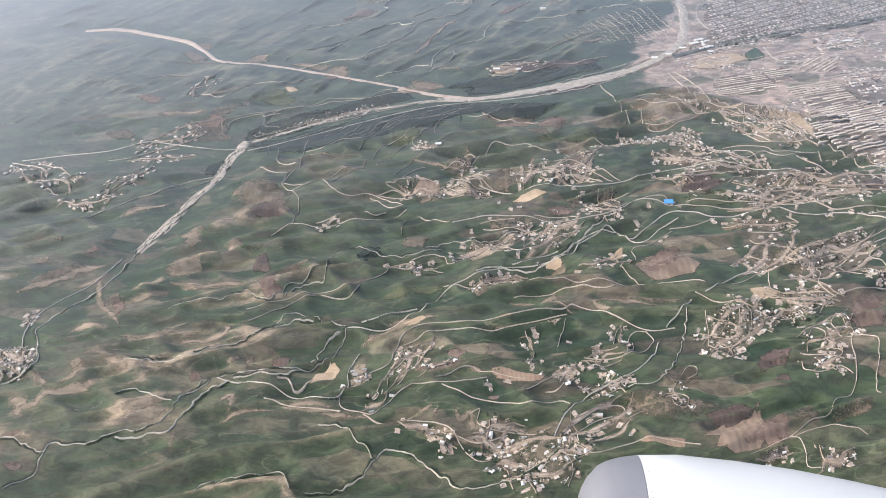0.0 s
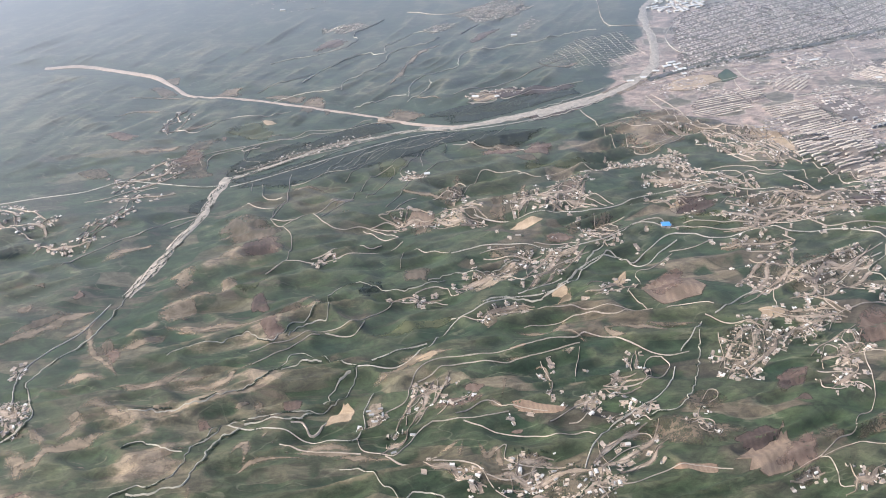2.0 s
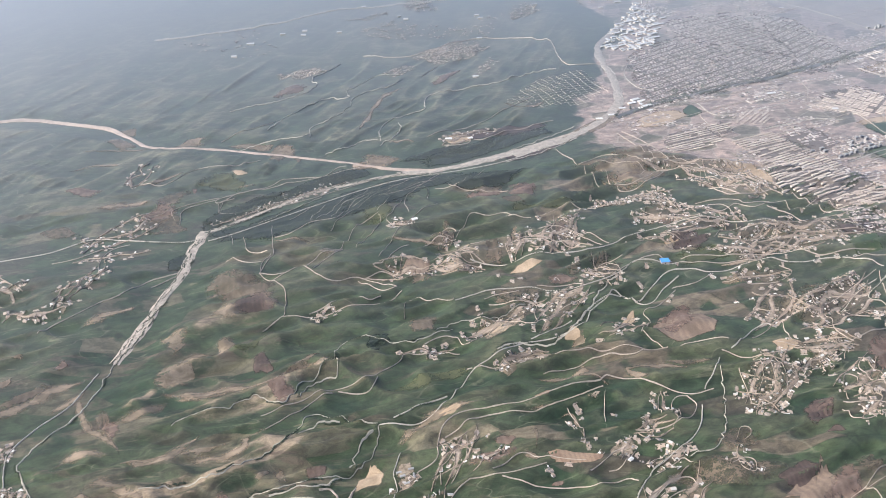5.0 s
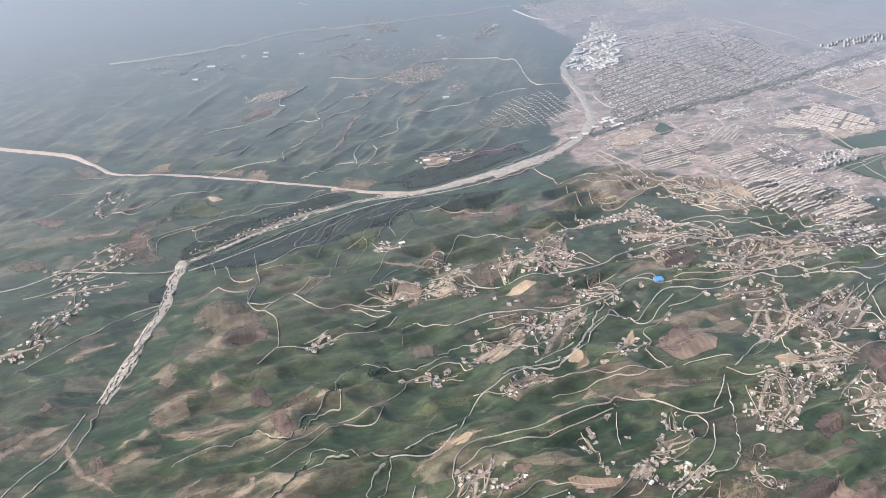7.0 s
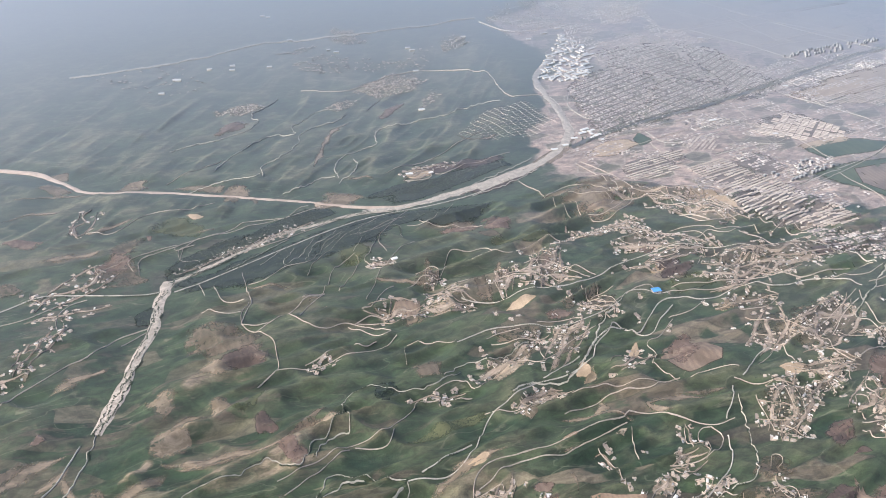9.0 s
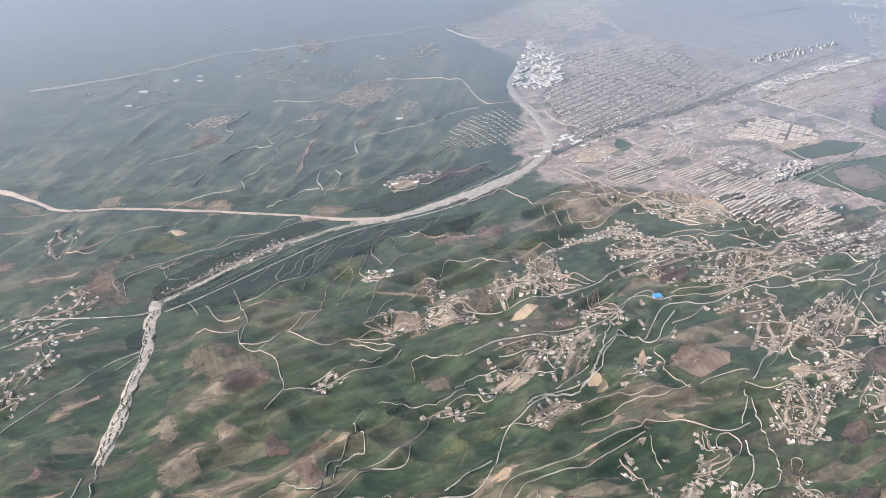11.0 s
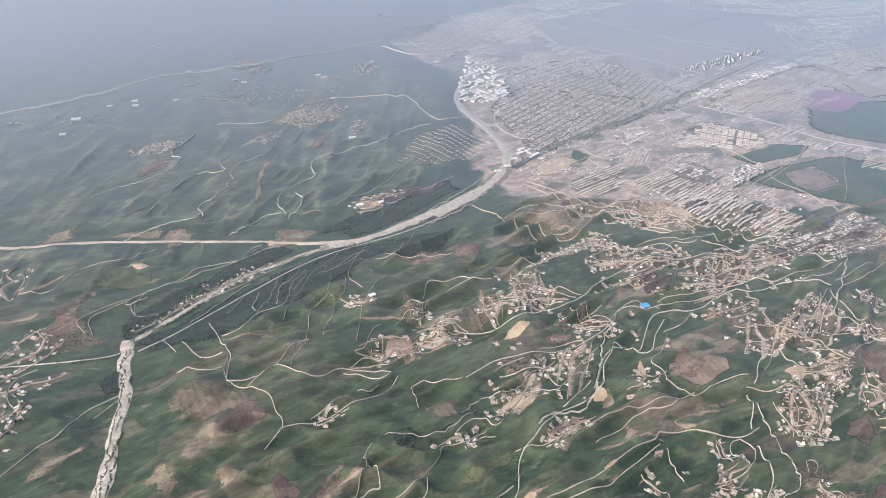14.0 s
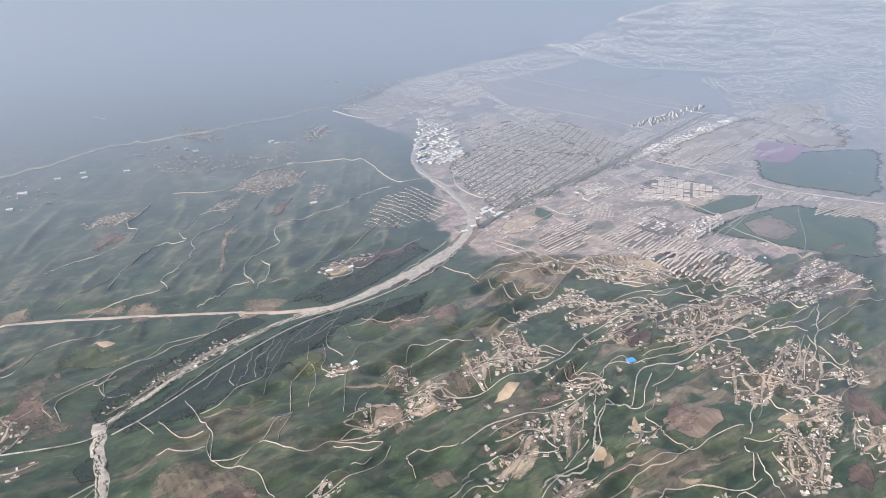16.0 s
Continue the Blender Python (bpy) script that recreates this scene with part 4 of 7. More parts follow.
lay_road("stream", 3.0, [(61, 1290), (78, 1297), (129, 1311), (212, 1349), (265, 1379)])
lay_road("stream", 3.0, [(122, 1276), (193, 1302), (257, 1336)])
lay_road("riverbed", 9, [(-3, 1269), (65, 1287), (138, 1309), (206, 1334), (260, 1357)])
lay_road("stream", 3, [(-177, 1426), (-175, 1461), (-161, 1475), (-135, 1490), (-112, 1517), (-97, 1545), (-96, 1561), (-75, 1586), (-46, 1601), (-18, 1614), (5, 1637)])
lay_road("stream", 3, [(-63, 1388), (-60, 1433), (-46, 1463), (-34, 1472), (0, 1495), (28, 1507), (35, 1536), (47, 1559), (81, 1568), (128, 1584), (186, 1594), (239, 1620), (306, 1629)])
lay_road("stream", 2.6, [(-66, 1372), (-37, 1400), (-23, 1426), (-25, 1450)])
lay_road("stream", 2.6, [(-312, 1569), (-274, 1584), (-216, 1597), (-174, 1620), (-154, 1659), (-160, 1690), (-129, 1726), (-100, 1762)])
lay_road("stream", 2.4, [(-247, 1475), (-226, 1508), (-194, 1541), (-166, 1569), (-140, 1586), (-101, 1576), (-98, 1607), (-76, 1631), (-43, 1668), (4, 1667)])
lay_road("stream", 2.4, [(-156, 1368), (-127, 1378), (-97, 1399), (-67, 1397)])
lay_road("stream", 2.4, [(-293, 1418), (-252, 1428), (-200, 1424), (-181, 1431)])
lay_road("track", 2.4, [(35, 1353), (46, 1361), (72, 1368), (82, 1363), (76, 1350), (51, 1347), (36, 1351)])
lay_road("track", 2, [(89, 1362), (109, 1358), (154, 1381), (199, 1393), (236, 1405)])
lay_road("track", 2, [(48, 1648), (86, 1700)])
lay_road("track", 2, [(297, 1275), (330, 1283), (342, 1262), (348, 1226), (353, 1191)])
lay_road("track", 2, [(256, 1209), (257, 1177), (259, 1152)])
lay_road("track", 2, [(259, 1146), (260, 1140), (283, 1136), (316, 1152), (348, 1174)])
lay_road("track", 2.2, [(336, 1338), (352, 1304), (365, 1262), (366, 1256)])
lay_road("track", 2, [(539, 1009), (527, 972), (530, 967)])
lay_road("track", 2.4, [(555, 908), (520, 915), (455, 911), (411, 929), (343, 935), (270, 941)])
lay_road("track", 2.6, [(579, 912), (641, 941), (664, 930), (694, 890)])
lay_road("track", 2.4, [(491, 864), (435, 834), (398, 814)])
lay_road("track", 1.8, [(643, 876), (571, 866), (523, 864)])
lay_road("track", 2, [(440, 1006), (404, 963)])
lay_road("track", 2.6, [(610, 1169), (744, 1217), (792, 1220)])
lay_road("track", 2.4, [(721, 1175), (722, 1147), (726, 1080), (698, 1018)])
lay_road("track", 2, [(708, 1025), (786, 1072), (861, 1138), (927, 1192)])
lay_road("track", 2, [(385, 1112), (407, 1077), (466, 1078), (485, 1072)])
lay_road("track", 2, [(525, 1050), (552, 1024)])
lay_road("track", 1.5, [(396, 1144), (402, 1143), (416, 1110), (437, 1109)])
lay_road("track", 1.5, [(393, 1159), (377, 1122)])
lay_road("track", 2, [(-80, 696), (-65, 702), (-34, 712), (8, 711), (45, 721), (80, 731), (97, 735)])
lay_road("track", 1.8, [(82, 683), (90, 709), (95, 724)])
lay_road("track", 1.8, [(145, 663), (160, 678), (158, 696), (166, 705), (178, 705)])
lay_road("track", 1.8, [(178, 705), (185, 694), (169, 676), (143, 665), (108, 668)])
lay_road("track", 1.6, [(139, 678), (146, 704), (153, 714)])
lay_road("track", 1.8, [(-142, 626), (-137, 608), (-115, 598), (-104, 598), (-85, 620), (-68, 630)])
lay_road("track", 1.6, [(-94, 637), (-91, 658), (-82, 664), (-67, 677)])
lay_road("track", 1.6, [(-68, 630), (-43, 629), (-15, 630), (7, 635)])
lay_road("track", 2, [(-38, 626), (-11, 615), (27, 606), (48, 600), (77, 608), (86, 601)])
lay_road("track", 1.8, [(45, 619), (63, 629), (76, 640), (87, 644)])
lay_road("track", 1.8, [(64, 620), (78, 622), (98, 640)])
lay_road("track", 1.6, [(-23, 561), (-4, 558), (17, 563), (24, 566)])
lay_road("track", 1.6, [(84, 572), (105, 586), (123, 597), (137, 597), (136, 582)])
lay_road("track", 1.6, [(85, 562), (103, 576), (124, 583)])
lay_road("track", 1.6, [(103, 604), (128, 617), (139, 620), (142, 609)])
lay_road("track", 1.5, [(184, 603), (183, 589), (193, 585), (199, 599), (191, 604), (177, 599)])
lay_road("track", 1.5, [(207, 634), (216, 639), (217, 646), (210, 648), (200, 636)])
lay_road("track", 1.6, [(281, 741), (291, 733), (286, 702), (275, 683), (250, 676), (238, 683)])
lay_road("track", 1.6, [(270, 743), (266, 713), (253, 696)])
lay_road("track", 1.6, [(244, 725), (243, 705), (239, 683)])
lay_road("track", 1.5, [(280, 738), (276, 707), (264, 685)])
lay_road("track", 1.6, [(292, 705), (316, 717), (345, 732), (367, 742)])
lay_road("track", 1.6, [(338, 680), (348, 693), (358, 688), (357, 683)])
lay_road("track", 1.8, [(397, 729), (371, 706), (371, 689), (375, 684)])
lay_road("track", 1.5, [(318, 648), (323, 628), (340, 628), (354, 635), (364, 625)])
lay_road("track", 1.4, [(305, 759), (327, 750), (336, 739)])
lay_road("track", 1.6, [(286, 777), (309, 788), (327, 803)])
lay_road("stream", 3.4, [(-350, 571), (-334, 568), (-321, 572), (-303, 575), (-297, 582), (-292, 596), (-286, 607), (-284, 619), (-281, 624), (-274, 638), (-263, 642), (-258, 647)])
lay_road("stream", 3.4, [(-253, 651), (-236, 652), (-208, 652), (-187, 664)])
lay_road("stream", 3.4, [(-177, 676), (-171, 682), (-170, 698), (-156, 712), (-149, 716)])
lay_road("road", 2.6, [(-127, 728), (-113, 733), (-95, 743), (-67, 753)])
lay_road("stream", 2.0, [(-307, 616), (-319, 619), (-332, 628), (-347, 638), (-361, 638), (-369, 630)])
lay_road("stream", 2.4, [(-413, 554), (-421, 555), (-433, 566), (-452, 574), (-463, 575)])
lay_road("stream", 2.0, [(-223, 728), (-205, 736), (-181, 738)])
lay_road("stream", 1.8, [(-219, 779), (-212, 797), (-191, 809), (-177, 812), (-177, 842)])
lay_road("track", 1.7, [(-256, 744), (-221, 762), (-203, 775), (-185, 782)])
lay_road("track", 1.7, [(-179, 785), (-146, 782), (-135, 798)])
lay_road("road", 3.0, [(-507, 688), (-505, 724), (-512, 758), (-510, 772), (-491, 800), (-463, 828), (-451, 854), (-440, 878)])
lay_road("track", 5.5, [(-207, 648), (-196, 649), (-189, 635), (-181, 638), (-173, 650)])
lay_road("track", 4, [(-115, 597), (-102, 588), (-83, 588), (-67, 591)])
lay_road("road", 2.8, [(236, 753), (218, 728), (205, 717), (200, 710)])
lay_road("road", 2.8, [(189, 691), (178, 668), (161, 646), (141, 632), (123, 621), (105, 613), (100, 607)])
lay_road("road", 2.8, [(100, 607), (87, 591), (77, 580), (67, 560)])
lay_road("stream", 2.2, [(225, 730), (221, 716), (213, 686), (198, 656), (187, 637), (172, 622), (150, 621), (144, 620)])
lay_road("road", 2.8, [(483, 849), (447, 830), (407, 801)])
lay_road("road", 2.8, [(320, 798), (313, 801), (289, 788), (263, 766), (252, 760)])
lay_road("road", 2.4, [(43, 827), (50, 829), (92, 849), (99, 852)])
lay_road("stream", 1.6, [(-158, 586), (-136, 584), (-124, 567), (-116, 558), (-108, 553), (-103, 543)])
lay_road("track", 1.8, [(274, 486), (292, 494), (307, 492)])
lay_road("stream", 1.5, [(-190, 1137), (-165, 1174), (-143, 1206), (-136, 1219)])
lay_road("stream", 1.5, [(-161, 1148), (-144, 1191), (-117, 1213), (-101, 1235)])
lay_road("stream", 1.5, [(-27, 1215), (-15, 1211), (-18, 1178)])
lay_road("stream", 1.5, [(-168, 1199), (-185, 1168), (-190, 1143)])
lay_road("stream", 1.5, [(-91, 1222), (-103, 1202), (-128, 1181)])
lay_road("stream", 1.5, [(-219, 1166), (-193, 1193), (-188, 1198)])
lay_road("stream", 1.5, [(-264, 1171), (-231, 1192), (-197, 1213), (-170, 1230)])
lay_road("track", 3, [(690, 1465), (723, 1478), (719, 1430), (702, 1398), (712, 1373), (743, 1325), (743, 1249), (748, 1218)])
lay_road("track", 3, [(326, 1333), (341, 1275)])
lay_road("track", 3, [(392, 1115), (414, 1078)])
lay_road("track", 3, [(440, 1043), (490, 1002)])
lay_road("track", 3, [(326, 1377), (405, 1406), (503, 1422)])
lay_road("track", 3, [(503, 1422), (615, 1454), (739, 1492)])
lay_road("track", 2.6, [(437, 1364), (508, 1385)])
lay_road("track", 2.6, [(514, 1387), (531, 1392), (625, 1412), (681, 1402)])
lay_road("track", 2.4, [(488, 1374), (484, 1350), (487, 1281)])
lay_road("track", 3, [(668, 1154), (721, 1171)])
lay_road("track", 3, [(721, 1171), (727, 1173), (793, 1197)])
lay_road("track", 2.6, [(511, 1251), (632, 1283), (683, 1301)])
lay_road("track", 2.6, [(694, 1305), (740, 1321)])
lay_road("track", 3, [(702, 1881), (688, 1614), (732, 1501)])
lay_road("track", 3, [(487, 1749), (548, 1591), (580, 1475)])
lay_road("track", 2.6, [(402, 1433), (498, 1499), (558, 1542)])
lay_road("track", 2.6, [(563, 1545), (666, 1621), (686, 1635)])
lay_road("track", 2.6, [(691, 1638), (810, 1723)])
lay_road("track", 4, [(913, 1935), (982, 1785), (991, 1756)])
lay_road("track", 4, [(993, 1750), (1022, 1657)])
lay_road("track", 4, [(888, 1846), (944, 1867)])
lay_road("track", 4, [(944, 1867), (1045, 1906)])
lay_road("track", 4, [(1068, 1914), (1147, 1944)])
lay_road("track", 4, [(1153, 1946), (1192, 1961)])
lay_road("track", 4, [(1198, 1964), (1282, 1996), (1384, 2016)])
lay_road("track", 4, [(1390, 2017), (1450, 2028)])
lay_road("track", 4, [(982, 1785), (1065, 1804)])
lay_road("track", 4, [(1089, 1809), (1213, 1836)])
lay_road("track", 4, [(1249, 1844), (1308, 1858)])
lay_road("track", 4, [(1100, 2051), (1121, 1994)])
lay_road("track", 4, [(1141, 1937), (1180, 1830)])
lay_road("track", 4, [(1180, 1830), (1182, 1824), (1203, 1779)])
lay_road("track", 4, [(1205, 1773), (1254, 1667)])
lay_road("track", 4, [(946, 1960), (1011, 1994)])
lay_road("track", 4, [(1011, 1994), (1103, 2041)])
lay_road("track", 4, [(1151, 2066), (1167, 2075), (1323, 2096)])

# ---- fields and bare ground ----
lay_field("fallow", [(-328, 994), (-318, 1037), (-268, 1026), (-246, 994), (-237, 947), (-252, 944), (-276, 973), (-303, 969)])
lay_field("dark", [(-287, 968), (-254, 978), (-241, 947), (-261, 931), (-296, 955)])
lay_field("tan", [(-329, 942), (-322, 956), (-297, 965), (-271, 947), (-286, 929)])
lay_field("tan", [(-358, 882), (-338, 916), (-352, 928), (-385, 919)])
lay_field("tan", [(-317, 872), (-307, 906), (-284, 898), (-293, 872)])
lay_field("olive", [(-293, 872), (-263, 899), (-249, 905), (-265, 873)])
lay_field("dark", [(-269, 838), (-268, 868), (-255, 870), (-246, 836)])
lay_field("tan", [(-375, 832), (-365, 874), (-335, 858), (-337, 829), (-360, 823)])
lay_field("pink", [(-255, 807), (-242, 817), (-233, 812), (-232, 793), (-238, 779), (-249, 795)])
lay_field("fallow", [(-242, 821), (-213, 846), (-193, 851), (-217, 829)])
lay_field("tan", [(-367, 822), (-325, 800), (-273, 807), (-270, 806), (-318, 797), (-358, 813)])
lay_field("fallow", [(-430, 787), (-431, 811), (-419, 805), (-408, 777), (-406, 749)])
lay_field("tan", [(-340, 724), (-318, 728), (-293, 732), (-291, 728), (-316, 721), (-339, 719)])
lay_field("tan", [(-401, 721), (-375, 716), (-345, 722), (-345, 719), (-374, 713), (-400, 717)])
lay_field("tan", [(-365, 608), (-344, 619), (-309, 624), (-307, 622), (-333, 602), (-352, 593)])
lay_field("pink", [(-303, 665), (-294, 668), (-284, 650), (-295, 645)])
lay_field("tan", [(-434, 677), (-422, 685), (-417, 679), (-428, 672)])
lay_field("tan", [(-470, 667), (-461, 669), (-447, 645), (-459, 641)])
lay_field("tan", [(-408, 610), (-401, 614), (-399, 611)])
lay_field("pink", [(-448, 540), (-438, 546), (-428, 541), (-439, 536)])
lay_field("pink", [(-466, 579), (-450, 583), (-444, 581), (-460, 574)])
lay_field("fallow", [(-544, 828), (-491, 869), (-485, 860), (-531, 825)])
lay_field("tan", [(-546, 921), (-526, 918), (-525, 910), (-541, 911)])
lay_field("pink", [(-488, 883), (-479, 899), (-469, 890), (-481, 882)])
lay_field("fallow", [(-548, 875), (-530, 882), (-528, 872), (-541, 863)])
lay_field("tan", [(-267, 679), (-254, 688), (-252, 685), (-264, 674)])
lay_field("tan", [(-251, 688), (-240, 691), (-234, 669), (-246, 669)])
lay_field("dark", [(-219, 682), (-208, 689), (-198, 681), (-200, 671), (-215, 671)])
lay_field("sand", [(-78, 727), (-62, 735), (-54, 733), (-68, 717)])
lay_field("tan", [(-214, 612), (-178, 608), (-144, 607), (-144, 600), (-177, 601)])
lay_field("yard", [(-136, 650), (-121, 660), (-112, 655), (-120, 642), (-132, 637)])
lay_field("pink", [(-34, 676), (-28, 682), (-11, 678), (-20, 661)])
lay_field("tan", [(1, 650), (6, 669), (6, 682), (11, 684), (9, 671)])
lay_field("field", [(9, 641), (12, 653), (63, 639), (57, 628), (28, 632)])
lay_field("tan", [(-14, 650), (-8, 657), (7, 646), (0, 643)])
lay_field("pink", [(5, 614), (11, 618), (19, 617), (16, 612)])
lay_field("yard", [(71, 640), (90, 656), (101, 650), (97, 640), (79, 630)])
lay_field("field", [(142, 546), (148, 551), (188, 552), (186, 538), (148, 543)])
lay_field("plough", [(199, 550), (224, 569), (253, 577), (267, 600), (264, 572), (263, 553), (252, 537), (225, 529), (209, 537), (215, 549)])
lay_field("dirt", [(113, 594), (143, 613), (181, 611), (210, 598), (225, 591), (206, 577), (179, 573), (149, 582)])
lay_field("dirt", [(187, 617), (198, 639), (213, 647), (225, 636), (210, 611)])
lay_field("dark", [(275, 647), (292, 659), (316, 665), (301, 644), (277, 630)])
lay_field("pink", [(396, 729), (423, 752), (446, 754), (423, 700), (400, 693), (391, 706)])
lay_field("tan", [(372, 683), (387, 710), (395, 709), (386, 692)])
lay_field("sand", [(302, 751), (307, 756), (333, 759), (330, 745), (308, 747)])
lay_field("plough", [(175, 812), (200, 843), (233, 844), (247, 834), (262, 808), (249, 791), (202, 785)])
lay_field("dirt", [(327, 581), (359, 597), (372, 588), (349, 571), (328, 569)])
lay_field("dirt", [(239, 526), (268, 539), (277, 533), (259, 522)])
lay_field("dirt", [(300, 523), (322, 534), (329, 524), (310, 512)])
lay_field("tan", [(-6, 773), (10, 777), (13, 771), (1, 763)])
lay_field("tan", [(69, 757), (91, 782), (91, 758), (79, 756)])
lay_field("tan", [(132, 756), (147, 758), (147, 754), (133, 752)])
lay_field("field", [(18, 728), (37, 734), (39, 728), (24, 724)])
lay_field("yard", [(72, 717), (86, 730), (95, 728), (84, 715)])
lay_field("tan", [(87, 815), (105, 832), (107, 819), (96, 802)])
lay_field("sand", [(53, 957), (80, 974), (90, 967), (71, 955)])
lay_field("fallow", [(29, 997), (36, 1047), (54, 1050), (51, 991)])
lay_field("fallow", [(-24, 1075), (-8, 1068), (0, 1051), (-27, 1036), (-39, 1052)])
lay_field("fallow", [(-80, 984), (-58, 1012), (-35, 997), (-50, 970), (-76, 972)])
lay_field("tan", [(-43, 987), (-28, 1003), (21, 994), (17, 988), (-20, 984)])
lay_field("tan", [(128, 1047), (143, 1080), (155, 1076), (152, 1024), (133, 1024)])
lay_field("dirt", [(149, 970), (166, 985), (186, 972), (195, 931), (172, 920), (159, 932)])
lay_field("dirt", [(15, 914), (44, 922), (78, 910), (63, 890), (28, 899)])
lay_field("dark", [(274, 974), (292, 990), (333, 979), (298, 954), (275, 961)])
lay_field("olive", [(271, 957), (320, 957), (335, 934), (300, 931), (266, 923)])
lay_field("tan", [(-77, 1115), (-56, 1113), (-48, 1110), (-59, 1080)])
lay_field("fallow", [(317, 888), (333, 899), (365, 889), (345, 885)])
lay_field("yard", [(253, 967), (260, 975), (270, 973), (269, 956)])
lay_field("tan", [(89, 1289), (172, 1322), (262, 1358), (324, 1393), (366, 1436), (307, 1362), (232, 1322), (141, 1279), (81, 1261)])
lay_field("orchard", [(-143, 849), (-136, 871), (-115, 871), (-119, 854), (-131, 834)])
lay_field("orchard", [(250, 716), (270, 728), (269, 702), (253, 693)])
lay_field("orchard", [(269, 696), (285, 716), (295, 708), (278, 688)])
lay_field("tan", [(-114, 1310), (-90, 1354), (-49, 1341), (-40, 1318), (-82, 1304)])
lay_field("tan", [(-384, 1473), (-354, 1481), (-353, 1448), (-410, 1448)])
lay_field("tan", [(-522, 1490), (-514, 1523), (-463, 1475), (-479, 1454)])
lay_field("tan", [(-248, 1388), (-230, 1415), (-201, 1408), (-205, 1377)])
lay_field("tan", [(-508, 1542), (-472, 1544), (-472, 1513)])
lay_field("pink", [(48, 1178), (78, 1187), (106, 1172), (75, 1157)])
lay_field("pink", [(106, 1172), (143, 1168), (131, 1143), (96, 1159)])
lay_field("dirt", [(-436, 1191), (-416, 1225), (-375, 1247), (-374, 1206), (-362, 1173), (-417, 1177)])
lay_field("dirt", [(-567, 1209), (-536, 1217), (-511, 1187), (-546, 1187)])
lay_field("tan", [(226, 1243), (273, 1257), (324, 1240), (343, 1190), (321, 1171), (277, 1144), (239, 1151)])
lay_field("dark", [(261, 1183), (315, 1191), (313, 1174), (270, 1161)])
lay_field("dark", [(65, 1389), (134, 1391), (219, 1397), (193, 1366), (102, 1363), (54, 1362)])
lay_field("orchard", [(-335, 1183), (-264, 1224), (-197, 1257), (-206, 1244), (-281, 1192)])
lay_field("orchard", [(-332, 1153), (-235, 1195), (-116, 1237), (-7, 1267), (-51, 1181), (-129, 1148), (-209, 1123), (-269, 1120)])
lay_field("orchard", [(-42, 1318), (28, 1345), (104, 1347), (146, 1360), (108, 1328), (21, 1312)])
lay_field("crop", [(1066, 1407), (1201, 1380), (1396, 1307), (1085, 1112), (997, 1231), (958, 1307)])
lay_field("crop", [(662, 1190), (786, 1208), (912, 1194), (962, 1134), (982, 1048), (795, 935), (748, 1041), (700, 1126)])
lay_field("plough", [(755, 1171), (831, 1182), (829, 1121), (795, 1085), (744, 1092)])
lay_field("steppe", [(908, 2197), (1231, 2250), (1405, 2078), (1324, 1775), (988, 1681), (938, 1840), (866, 1993)])
lay_field("sand", [(944, 1517), (1217, 1577), (1354, 1554), (1095, 1476), (908, 1453)])
lay_field("sand", [(1210, 1507), (1430, 1514), (1436, 1456), (1321, 1349), (1229, 1399)])
lay_field("crop", [(721, 1275), (837, 1289), (913, 1245), (853, 1224), (728, 1223)])
lay_field("sand", [(723, 1285), (827, 1298), (834, 1277), (733, 1267)])
lay_field("sand", [(352, 1355), (406, 1397), (454, 1399), (465, 1373), (404, 1341)])
lay_field("crop", [(491, 1423), (500, 1380), (463, 1361), (463, 1395)])
lay_field("sand", [(881, 1498), (1035, 1562), (1270, 1607), (1390, 1585), (1451, 1472), (1331, 1365), (1229, 1385), (1274, 1511), (1108, 1497), (910, 1461)])
lay_field("pink", [(-232, 1644), (-184, 1674), (-170, 1640), (-231, 1607)])
lay_field("pink", [(57, 1615), (118, 1683), (125, 1661), (67, 1600)])
lay_field("hamlet", [(12, 507), (13, 543), (57, 574), (81, 548), (86, 506)])
lay_field("hamlet", [(237, 678), (246, 716), (272, 739), (302, 735), (329, 722), (290, 689), (252, 657)])
lay_field("hamlet", [(299, 711), (325, 731), (364, 741), (361, 727), (320, 709)])
lay_field("hamlet", [(319, 755), (369, 757), (386, 736), (362, 733), (327, 741)])
lay_field("hamlet", [(342, 791), (372, 842), (434, 871), (466, 821), (442, 787), (378, 765)])
lay_field("hamlet", [(-22, 855), (6, 878), (56, 894), (66, 887), (27, 864)])
lay_field("hamlet", [(-2, 773), (11, 806), (57, 811), (56, 787)])
lay_field("hamlet", [(59, 838), (77, 892), (128, 910), (117, 875)])
lay_field("hamlet", [(112, 1000), (116, 1043), (163, 1078), (162, 1013)])
lay_field("hamlet", [(309, 884), (333, 899), (381, 897), (375, 878)])
lay_field("hamlet", [(332, 918), (359, 969), (418, 995), (454, 970), (397, 925)])
lay_field("hamlet", [(408, 964), (458, 1025), (521, 994), (517, 947)])
lay_field("hamlet", [(259, 1052), (288, 1109), (331, 1063), (325, 1038)])
lay_field("hamlet", [(276, 988), (269, 1021), (370, 1035), (371, 1012)])
lay_field("hamlet", [(143, 918), (154, 952), (173, 932), (178, 913)])
lay_field("hamlet", [(295, 803), (337, 856), (379, 865), (354, 810)])
lay_field("hamlet", [(-506, 670), (-518, 694), (-504, 717), (-477, 684), (-488, 673)])
lay_field("streets_and_shade", [(465, 1662), (582, 1736), (678, 1668), (490, 1437), (421, 1412), (435, 1512)])
lay_field("streets_and_shade", [(490, 1437), (678, 1668), (770, 1578), (728, 1507)])
lay_field("streets_and_shade", [(633, 1857), (791, 1868), (786, 1590), (603, 1736)])
lay_field("streets_and_shade", [(821, 1866), (884, 1798), (887, 1534), (739, 1503), (786, 1590)])
